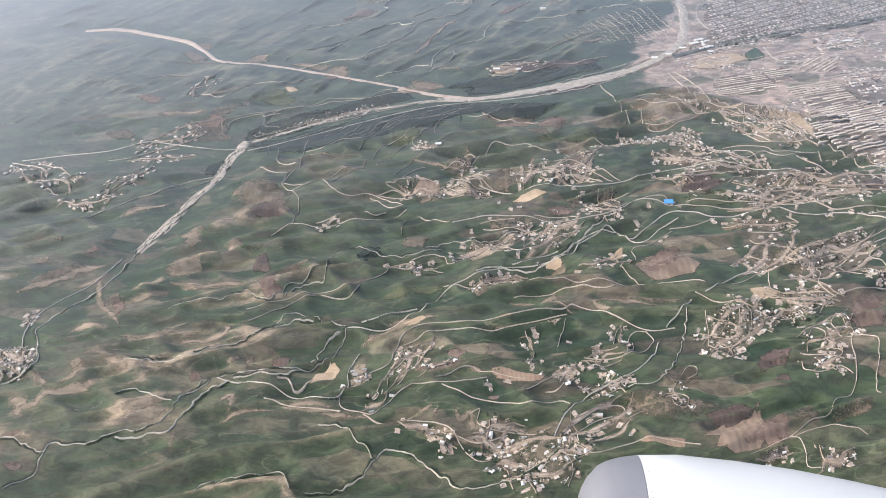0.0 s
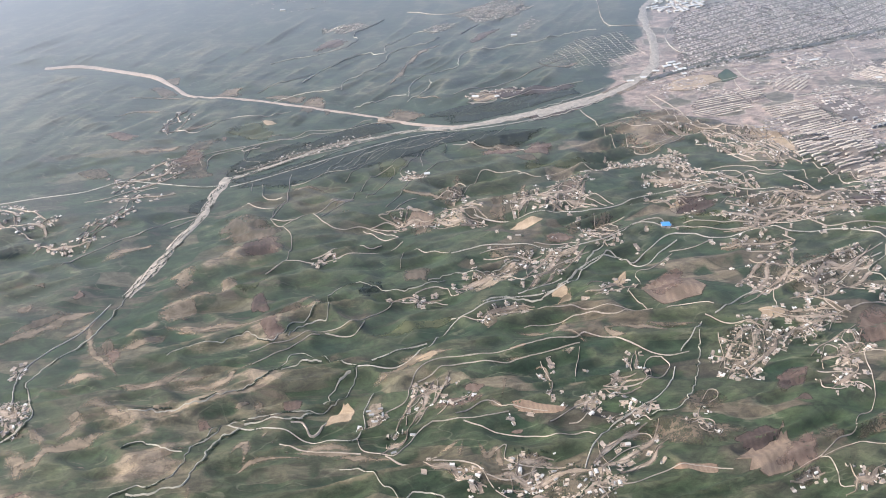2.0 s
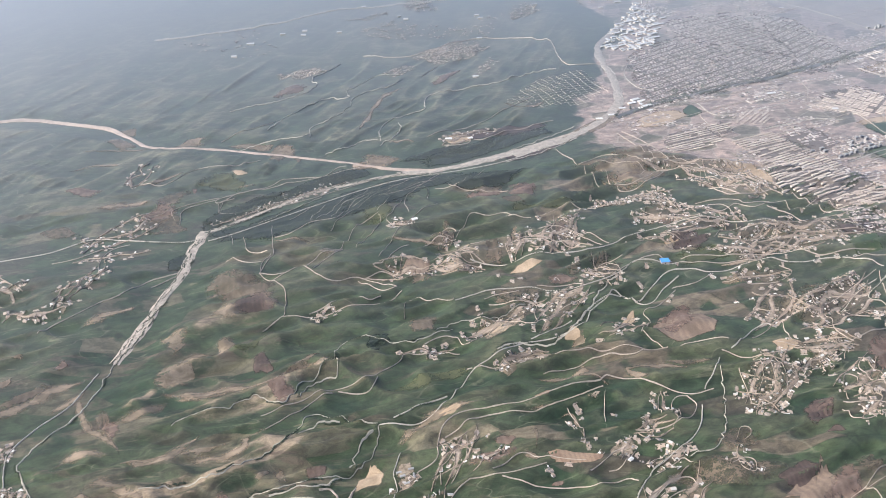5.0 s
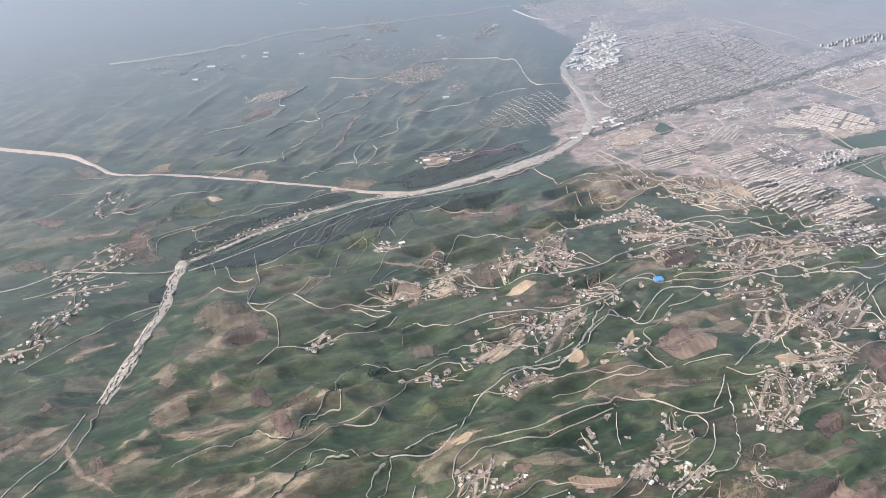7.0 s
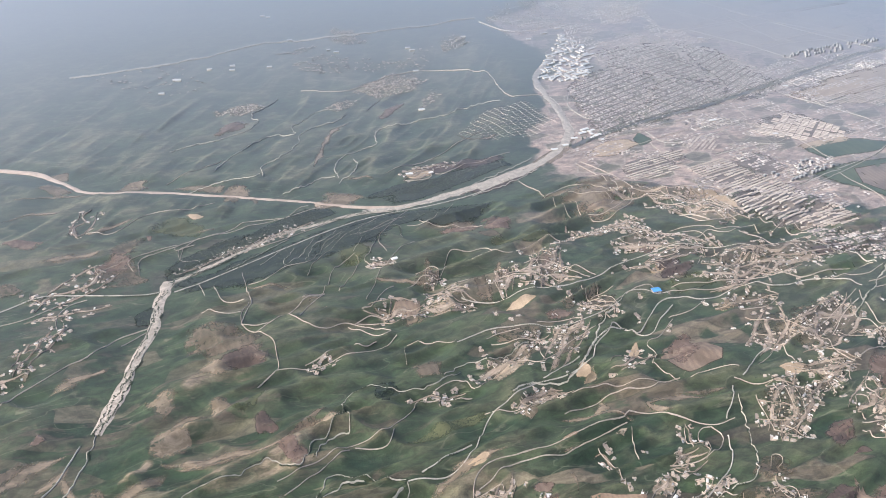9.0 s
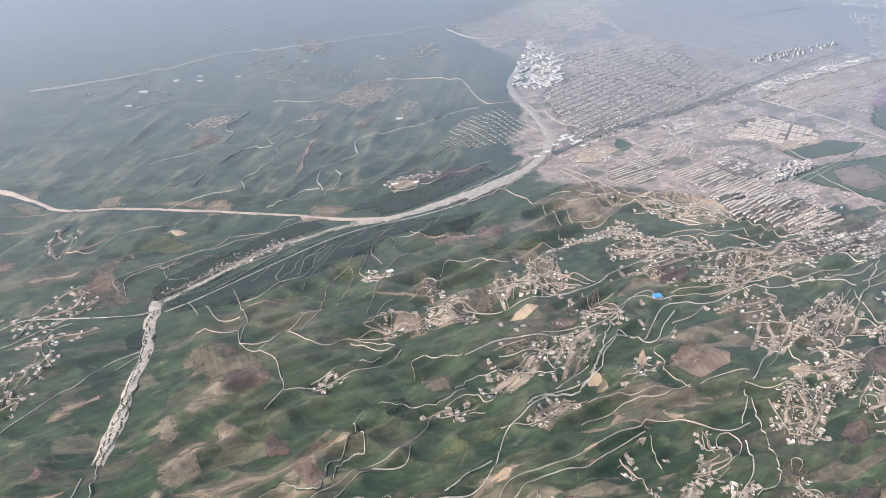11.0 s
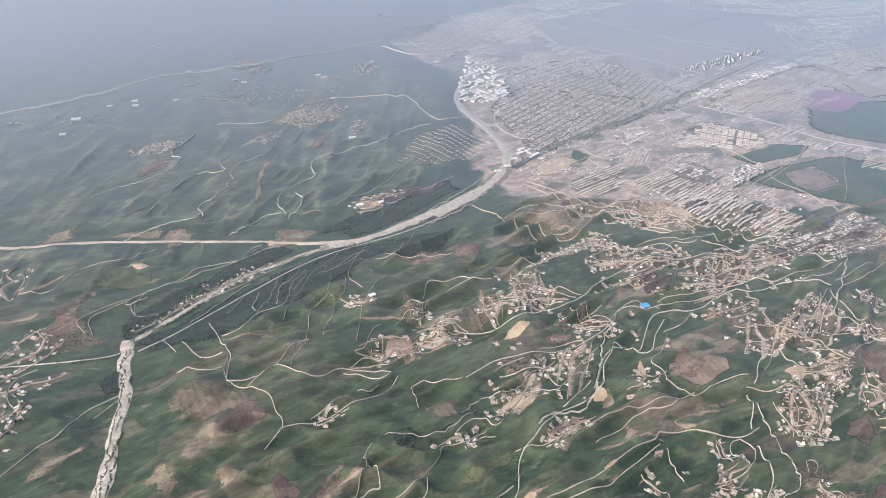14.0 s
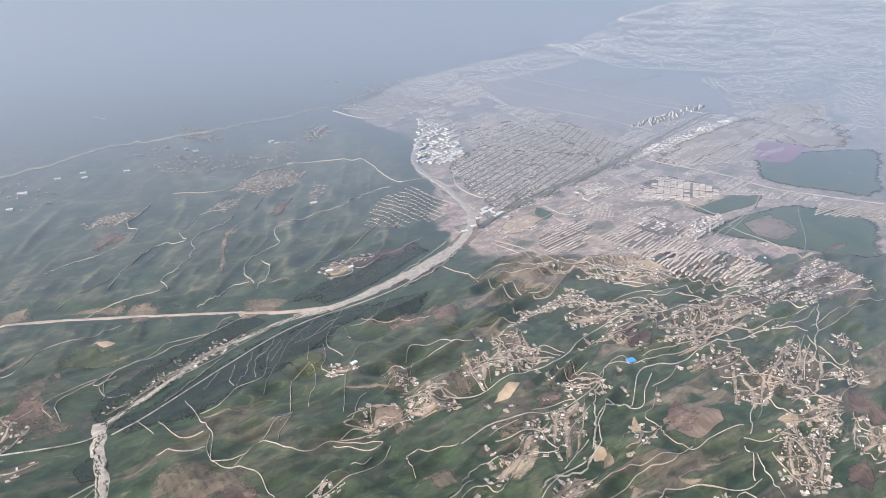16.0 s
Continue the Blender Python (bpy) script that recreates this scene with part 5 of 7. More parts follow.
# darker ground under the housing rows stands in for shade between them
lay_field("streets_and_shade", [(401, 1310), (521, 1342), (502, 1284), (386, 1255)])
lay_field("streets_and_shade", [(490, 1260), (584, 1254), (593, 1188), (507, 1143), (514, 1210)])
lay_field("streets_and_shade", [(486, 1131), (611, 1168), (623, 1130), (575, 1068), (506, 1058)])
lay_field("streets_and_shade", [(506, 1058), (575, 1068), (624, 1101), (641, 1032), (597, 1017), (547, 1022)])
lay_field("streets_and_shade", [(722, 1398), (818, 1423), (858, 1301), (751, 1316)])
lay_field("streets_and_shade", [(660, 1002), (723, 1008), (725, 926), (701, 908), (626, 912), (582, 923)])
lay_field("streets_and_shade", [(568, 1256), (643, 1288), (659, 1208), (605, 1194)])
lay_field("tan", [(-389, 1468), (-379, 1482), (-354, 1476), (-356, 1452)])
lay_field("tan", [(-320, 1440), (-275, 1432), (-239, 1418), (-250, 1405)])
lay_field("tan", [(-240, 1400), (-220, 1413), (-202, 1405), (-209, 1389)])
lay_field("tan", [(-242, 1391), (-218, 1378), (-229, 1350), (-245, 1362)])
lay_field("sand", [(-111, 1332), (-90, 1320), (-96, 1304), (-118, 1311)])
lay_field("tan", [(-207, 1374), (-191, 1360), (-201, 1339)])
lay_field("dirt", [(-412, 1248), (-398, 1275), (-373, 1284), (-363, 1270), (-390, 1226), (-416, 1220)])
lay_field("pink", [(-361, 1284), (-351, 1283), (-356, 1267)])
lay_field("olive", [(-358, 1300), (-319, 1330), (-277, 1292), (-290, 1268), (-335, 1287)])
lay_field("sand", [(-305, 1327), (-288, 1323), (-277, 1318), (-292, 1312)])
lay_field("tan", [(-78, 1116), (-46, 1117), (-58, 1096), (-72, 1108)])
lay_field("sand", [(39, 1363), (55, 1377), (89, 1368), (78, 1356), (48, 1352)])
lay_field("fallow", [(-32, 1067), (-4, 1106), (7, 1073), (-5, 1052)])
lay_field("pink", [(34, 1178), (66, 1189), (81, 1169), (78, 1155)])
lay_field("tan", [(66, 1173), (85, 1176), (84, 1161)])
lay_field("fallow", [(80, 1151), (107, 1151), (121, 1131), (99, 1137)])
lay_field("crop", [(513, 948), (540, 943), (534, 900), (492, 902), (489, 931)])
lay_field("dark", [(509, 986), (552, 973), (573, 940), (531, 954)])
lay_field("tan", [(480, 805), (505, 797), (492, 776), (473, 783)])
lay_field("pink", [(747, 1027), (815, 1036), (870, 1033), (827, 1023), (763, 1018)])
lay_field("sand", [(689, 1014), (734, 1029), (739, 1015)])
lay_field("dark", [(279, 1012), (293, 1006), (325, 996), (269, 978)])
lay_field("sand", [(263, 982), (278, 991), (289, 987), (275, 974)])
lay_field("tan", [(302, 890), (326, 899), (360, 901), (327, 880)])
lay_field("sand", [(55, 960), (80, 974), (97, 969), (78, 959)])
lay_field("dirt", [(115, 953), (136, 970), (149, 953), (128, 935)])
lay_field("dirt", [(157, 964), (171, 959), (175, 935), (159, 920), (141, 930)])
lay_field("tan", [(67, 1049), (87, 1075), (90, 1046), (68, 1018)])
lay_field("tan", [(140, 1068), (165, 1085), (166, 1061), (149, 1018), (123, 1019)])
lay_field("dirt", [(348, 832), (400, 866), (421, 842), (399, 807), (362, 809)])
lay_field("pink", [(260, 1049), (292, 1052), (323, 1041), (291, 1026)])
lay_field("tan", [(209, 1102), (240, 1117), (280, 1109), (256, 1092)])
lay_field("dark", [(119, 1304), (188, 1321), (250, 1336), (194, 1297), (120, 1270)])
lay_field("orchard", [(11, 1236), (71, 1249), (148, 1235), (76, 1192), (28, 1200)])
lay_field("hamlet", [(208, 1100), (234, 1117), (281, 1111), (272, 1098)])
lay_field("hamlet", [(288, 1106), (307, 1118), (322, 1076), (306, 1056)])
lay_field("hamlet", [(253, 1052), (275, 1056), (314, 1043), (317, 1033)])
lay_field("hamlet", [(346, 977), (379, 1000), (431, 998), (393, 960)])
lay_field("hamlet", [(402, 948), (421, 957), (470, 951), (433, 927)])
lay_field("hamlet", [(318, 941), (349, 957), (400, 946), (385, 930)])
lay_field("hamlet", [(359, 815), (423, 851), (452, 851), (456, 827), (394, 794)])
lay_field("hamlet", [(500, 827), (544, 851), (552, 823), (516, 806)])
lay_field("hamlet", [(435, 784), (460, 788), (476, 767), (458, 761)])

# more fields
lay_field("pink", [(-427, 785), (-421, 791), (-409, 790), (-401, 768), (-407, 756)])
lay_field("pink", [(-248, 797), (-234, 802), (-224, 795), (-229, 778), (-240, 770)])
lay_field("tan", [(-431, 672), (-419, 675), (-409, 671), (-415, 662)])
lay_field("sand", [(-83, 728), (-70, 731), (-63, 724), (-73, 719)])
lay_field("pink", [(-71, 646), (-59, 664), (-36, 661), (-19, 667), (-14, 653), (-43, 642)])
lay_field("dirt", [(174, 629), (199, 648), (220, 644), (208, 614), (185, 616)])
lay_field("dark", [(280, 661), (314, 675), (316, 654), (297, 632)])
lay_field("pink", [(187, 819), (213, 844), (243, 856), (237, 814), (202, 801)])
lay_field("sand", [(300, 754), (324, 761), (332, 755), (315, 744)])
lay_field("field", [(13, 635), (16, 640), (59, 640), (67, 638), (60, 630)])
lay_field("fallow", [(167, 758), (204, 756), (240, 751), (203, 749)])
lay_field("olive", [(-134, 775), (-96, 793), (-38, 797), (-45, 787), (-96, 773)])
lay_field("pink", [(235, 543), (266, 571), (289, 595), (286, 564), (281, 541)])
lay_field("dark", [(209, 576), (247, 595), (260, 584), (227, 562)])
lay_field("dirt", [(288, 585), (314, 597), (311, 568), (287, 559)])
lay_field("dark", [(283, 621), (298, 627), (304, 613)])
lay_field("pink", [(-433, 1208), (-418, 1229), (-401, 1256), (-372, 1233), (-388, 1204), (-406, 1198)])
lay_field("pink", [(-551, 1317), (-530, 1324), (-492, 1310), (-510, 1286)])
lay_field("plough", [(-81, 1009), (-70, 1021), (-40, 1015), (-43, 1003), (-57, 983), (-80, 1003)])
lay_field("yard", [(-26, 994), (-18, 1003), (-3, 1000), (8, 994), (-4, 989)])
lay_field("sand", [(50, 957), (64, 968), (84, 966), (88, 964), (68, 958)])
lay_field("pink", [(146, 1061), (152, 1056), (144, 1029), (127, 1024)])
lay_field("yard", [(-13, 842), (8, 865), (27, 869), (47, 877), (43, 860), (15, 844)])
lay_field("sand", [(95, 840), (101, 831), (101, 822), (80, 822)])
lay_field("sand", [(301, 763), (314, 764), (328, 757), (320, 751), (302, 753)])
lay_field("dark", [(263, 961), (300, 1000), (319, 994), (278, 955)])
lay_field("pink", [(89, 934), (111, 942), (133, 931), (121, 922), (95, 923)])
lay_field("yard", [(19, 805), (40, 814), (58, 815), (35, 775), (20, 790)])
lay_field("sand", [(159, 847), (177, 861), (174, 846), (147, 818)])
lay_field("tan", [(-120, 1302), (-93, 1347), (-55, 1340), (-44, 1320), (-71, 1302)])
lay_field("tan", [(34, 1195), (61, 1193), (98, 1203), (79, 1175), (58, 1183)])
lay_field("pink", [(108, 1203), (144, 1191), (135, 1159), (102, 1164)])
lay_field("fallow", [(-84, 903), (-56, 888), (-57, 863), (-89, 868)])
lay_field("olive", [(-118, 1173), (-79, 1169), (-72, 1133), (-112, 1126)])
lay_field("olive", [(92, 1137), (173, 1124), (213, 1116), (114, 1106)])
lay_field("orchard", [(3, 1324), (74, 1344), (150, 1370), (208, 1379), (210, 1358), (124, 1322), (41, 1295), (-4, 1290)])
lay_field("orchard", [(-257, 1228), (-214, 1260), (-150, 1300), (-116, 1302), (-87, 1287), (-139, 1268), (-200, 1246), (-250, 1213)])
lay_field("orchard", [(-342, 1192), (-311, 1222), (-255, 1251), (-222, 1258), (-259, 1216), (-306, 1188), (-333, 1165)])
lay_field("orchard", [(-145, 1153), (-97, 1159), (-18, 1212), (68, 1241), (28, 1254), (-62, 1241), (-131, 1227)])
lay_field("orchard", [(-381, 1099), (-363, 1113), (-350, 1105), (-362, 1075), (-381, 1073)])
lay_field("orchard", [(-129, 860), (-116, 862), (-111, 852), (-123, 846)])
lay_field("tan", [(292, 1262), (346, 1281), (382, 1240), (394, 1193), (365, 1179), (299, 1193)])
lay_field("tan", [(249, 1200), (291, 1181), (357, 1181), (300, 1139), (282, 1134), (263, 1169)])
lay_field("sand", [(435, 1201), (489, 1186), (483, 1107), (457, 1129), (442, 1162)])
lay_field("violet", [(1133, 1451), (1191, 1464), (1244, 1393), (1110, 1341), (1050, 1388)])
lay_field("plough", [(754, 1181), (836, 1182), (806, 1099), (744, 1095), (729, 1129)])
lay_field("pink", [(721, 1015), (812, 1037), (858, 1027), (798, 1026)])
lay_field("dark", [(497, 967), (551, 962), (543, 950), (499, 949)])
lay_field("sand", [(-176, 643), (-167, 661), (-154, 679), (-145, 664), (-150, 650), (-163, 650)])
lay_field("yard", [(-134, 653), (-129, 670), (-118, 670), (-116, 657), (-126, 652)])

# ---- buildings ----
def box(bm, x0, x1, y0, y1, z0, z1):
    v = [bm.verts.new(p) for p in ((x0, y0, z0), (x1, y0, z0), (x1, y1, z0), (x0, y1, z0), (x0, y0, z1), (x1, y0, z1), (x1, y1, z1), (x0, y1, z1))]
    for f in ((3, 2, 1, 0), (4, 5, 6, 7), (0, 1, 5, 4), (1, 2, 6, 5), (2, 3, 7, 6), (3, 0, 4, 7)):
        bm.faces.new([v[i] for i in f])


def gable(bm, x0, x1, y0, y1, z0, z1, thick=0.12):
    """A pitched roof slab with its ridge along x."""
    m = (y0 + y1) / 2
    low = [(x0, y0, z0), (x0, m, z1), (x0, y1, z0), (x1, y0, z0), (x1, m, z1), (x1, y1, z0)]
    a = [bm.verts.new(p) for p in low]
    b = [bm.verts.new((p[0], p[1], p[2] + thick)) for p in low]
    for f in ((0, 3, 4, 1), (1, 4, 5, 2)):
        bm.faces.new([b[i] for i in f])
        bm.faces.new([a[i] for i in f[::-1]])
    for i, j in ((0, 3), (3, 4), (4, 5), (5, 2), (2, 1), (1, 0)):
        bm.faces.new([a[i], a[j], b[j], b[i]])


def part(name, bm, mat, parent, label=""):
    me = bpy.data.meshes.new(name)
    bmesh.ops.recalc_face_normals(bm, faces=bm.faces)
    bm.to_mesh(me)
    bm.free()
    me.materials.append(mat)
    ob = new(name, me)
    ob.parent = parent
    return tagged(ob, label)


def thing(name, label, category, group=""):
    ob = new(name)
    ob.empty_display_size = 0.5
    return tagged(ob, label, category, group)


def house(w, d, h, pitched, wall, roof, label, wing=False):
    """A small farmhouse: walls on a sunk footing, roof, door and windows."""
    root = thing("house", label, "house", "village houses")
    bm = bmesh.new()
    box(bm, -w / 2, w / 2, -d / 2, d / 2, -1.2, h)
    if wing:
        box(bm, w / 2 - d * 0.75, w / 2 - 0.02, -d / 2 - w * 0.45, -d / 2 + 0.02, -1.2, h * 0.9)
    if pitched:
        for x in (-w / 2 + 0.02, w / 2 - 0.02):
            f = [bm.verts.new(p) for p in ((x, -d / 2, h), (x, d / 2, h), (x, 0, h + d * 0.24))]
            bm.faces.new(f)
    part("wall_shell", bm, wall, root)
    bm = bmesh.new()
    if pitched:
        gable(bm, -w / 2 - 0.2, w / 2 + 0.2, -d / 2 - 0.25, d / 2 + 0.25, h - 0.06, h + d * 0.26)
    else:
        box(bm, -w / 2 - 0.12, w / 2 + 0.12, -d / 2 - 0.12, d / 2 + 0.12, h + 0.005, h + 0.16)
    if wing:
        box(bm, w / 2 - d * 0.75 - 0.1, w / 2 + 0.1, -d / 2 - w * 0.45 - 0.1, -d / 2 - 0.14, h * 0.9 + 0.005, h * 0.9 + 0.15)
    part("roof", bm, roof, root)
    bm = bmesh.new()
    box(bm, -0.25, 0.25, -d / 2 - 0.03, -d / 2 + 0.05, 0.0, 0.75)
    part("door", bm, DARK, root, "dark doorway")
    for x in (-w * 0.32, -w * 0.18, w * 0.2) if not wing else (-w * 0.32, -w * 0.18):
        bm = bmesh.new()
        box(bm, x - 0.2, x + 0.2, -d / 2 - 0.03, -d / 2 + 0.05, 0.4, 0.75)
        part("window", bm, DARK, root)
    return root


PROTO = [
    house(4.6, 2.7, 1.15, True, WALL, ROOF_PALE, "limewashed village house with a pale sheet-metal pitched roof"),
    house(4.0, 2.5, 1.1, True, MUD, ROOF_GREY, "mud-brick village house with a grey pitched roof"),
    house(3.7, 2.5, 1.2, False, MUD, ROOF_EARTH, "flat-roofed mud-brick village house with an earth roof"),
    house(4.8, 2.4, 1.15, False, WALL, ROOF_PALE, "L-shaped limewashed village house with a flat pale roof", True),
    house(7.4, 2.9, 1.3, True, WALL, ROOF_GREY, "long limewashed barn with a grey pitched roof"),
    house(3.0, 2.2, 1.05, False, WALL, ROOF_EARTH, "small pale house with a flat earth roof"),
]
used_proto = set()


def put_thing(proto, m):
    if proto not in used_proto:
        used_proto.add(proto)
        proto.matrix_basis = m
        return proto
    return copy_thing(proto, m)


BOX_FACES = np.array([(4, 5, 6, 7), (0, 1, 5, 4), (1, 2, 6, 5), (2, 3, 7, 6), (3, 0, 4, 7)])
UNIT = np.array([(-1, -1, 0), (1, -1, 0), (1, 1, 0), (-1, 1, 0), (-1, -1, 1), (1, -1, 1), (1, 1, 1), (-1, 1, 1)], float)


def boxes(name, rows, mat, label, category):
    """One mesh of many plain far-off buildings: rows of x, y, turn, half width, half depth, height."""
    r = np.array(rows, float)
    z = ground_z(r[:, 0], r[:, 1]) + 0.25 + rise(r[:, 0], r[:, 1]) * 1.2
    c, s = np.cos(r[:, 2]), np.sin(r[:, 2])
    lx, ly = UNIT[None, :, 0] * r[:, 3:4], UNIT[None, :, 1] * r[:, 4:5]
    # every second one has a sloping roof
    tilt = np.where((np.arange(len(r)) % 2)[:, None] == 1, UNIT[None, :, 1] * UNIT[None, :, 2] * 0.25 * r[:, 4:5], 0)
    v = np.stack([r[:, 0:1] + lx * c[:, None] - ly * s[:, None], r[:, 1:2] + lx * s[:, None] + ly * c[:, None],
                  z[:, None] - 1.0 + UNIT[None, :, 2] * (r[:, 5:6] + 1.0) + tilt], -1).reshape(-1, 3)
    f = (BOX_FACES[None] + 8 * np.arange(len(r))[:, None, None]).reshape(-1, 4)
    return tagged(mesh_object(name, v, f, mat), label, category, kind="stuff")


def blobs(name, rows, label):
    """Far-off trees, each a short trunk and a crown of several uneven clumps: rows of x, y, radius."""
    ico = bmesh.new()
    bmesh.ops.create_icosphere(ico, subdivisions=1, radius=1)
    iv = np.array([v.co[:] for v in ico.verts])
    fi = np.array([[v.index for v in f.verts] for f in ico.faces])
    ico.free()
    rng = np.random.default_rng(len(rows) + 5)
    vs, fs, n = [], [], 0
    for x, y, rad in rows:
        z = float(ground_z(x, y)) + (1.2 * float(rise(x, y)))
        for k in range(4):
            off = rng.normal(0, 0.5, 3) * rad * (1, 1, 0.45)
            s = rad * rng.uniform(0.4, 0.75)
            v = iv * s * rng.uniform(0.7, 1.25, (len(iv), 1)) + (x + off[0], y + off[1], z + rad * 1.1 + off[2])
            vs.append(v)
            fs.append(fi + n)
            n += len(iv)
    return tagged(mesh_object(name, np.concatenate(vs), np.concatenate(fs), LEAF), label, "trees", kind="stuff")


def inside(p, poly):
    hit = False
    for (ax, ay), (bx, by) in zip(poly, poly[1:] + poly[:1]):
        if (ay > p[1]) != (by > p[1]) and p[0] < (bx - ax) * (p[1] - ay) / (by - ay) + ax:
            hit = not hit
    return hit


placed = []
near_count = [0]


def lanes(rng, poly, kind):
    """Winding village lanes: one along the place, others branching off it."""
    p = np.array(poly, float)
    mid = p.mean(0)
    p = mid + (p - mid) * 1.2
    area_axis = np.linalg.eigh(np.cov((p - mid).T))[1][:, 1]
    reach = np.abs((p - mid) @ area_axis).max()
    cross = np.array([-area_axis[1], area_axis[0]])
    wide = np.abs((p - mid) @ cross).max()
    width = {"near": 1.8, "mid": 1.5, "far": 1.5}[kind]
    made = []
    n = 6
    main = [mid + area_axis * reach * u + cross * wide * rng.uniform(-0.3, 0.3) for u in np.linspace(-0.95, 0.95, n)]
    made.append(main)
    for side in (-0.55, 0.55):
        if wide > 16:
            made.append([mid + area_axis * reach * u + cross * wide * (side * (1 - 0.35 * abs(u)) + rng.uniform(-0.08, 0.08)) for u in np.linspace(-0.75, 0.75, n)])
    for k in range(max(1, int(reach / {"near": 14, "mid": 22, "far": 30}[kind]))):
        at = rng.uniform(0.1, 0.9) * (n - 1)
        start = main[int(at)] * (1 - at % 1) + main[int(at) + 1] * (at % 1)
        way = cross * rng.choice((-1, 1)) + area_axis * rng.gauss(0, 0.3)
        long = wide * rng.uniform(0.6, 1.0)
        made.append([start, start + way * long * 0.35, start + way * long * 0.7 + area_axis * rng.gauss(0, 2), start + way * long + area_axis * rng.gauss(0, 3)])
    out = []
    for way in made:
        lay_road("trodden", {"near": 4.2, "mid": 3.6, "far": 3.4}[kind] * (1.15 if way is main else 0.8), [tuple(q) for q in way])
        lay_road("lane", width * (1.1 if way is main else 0.8), [tuple(q) for q in way])
        out.append(ROADS[-1][0])
    return out


def spot(rng, poly, spacing, taken, ways, road, tries=60):
    """A free place for a house: most stand along a lane, some in the open."""
    xs, ys = [p[0] for p in poly], [p[1] for p in poly]
    xy, half, run = road
    for _ in range(tries):
        if ways and rng.random() < 0.75:
            way = rng.choice(ways)
            k = rng.randrange(1, len(way))
            d = way[k] - way[k - 1]
            d = d / (np.linalg.norm(d) + 1e-9) * rng.choice((-1, 1))
            off = rng.choice((3.0, 3.4, 4.2, 5.0, 8.0, 9.5))
            p = (way[k][0] - d[1] * off, way[k][1] + d[0] * off)
        else:
            p = (rng.uniform(min(xs), max(xs)), rng.uniform(min(ys), max(ys)))
            if not inside(p, poly):
                continue
        d = np.hypot(xy[:, 0] - p[0], xy[:, 1] - p[1])
        k = int(np.argmin(d))
        if (d - half).min() < 1.9 or (not ways and spacing > 4 and d[k] > 14 and rng.random() < 0.8):
            continue
        if all((p[0] - q[0]) ** 2 + (p[1] - q[1]) ** 2 > spacing**2 for q in taken):
            return p, math.atan2(run[k, 1], run[k, 0]) if d[k] < 60 else 0.4
    return None


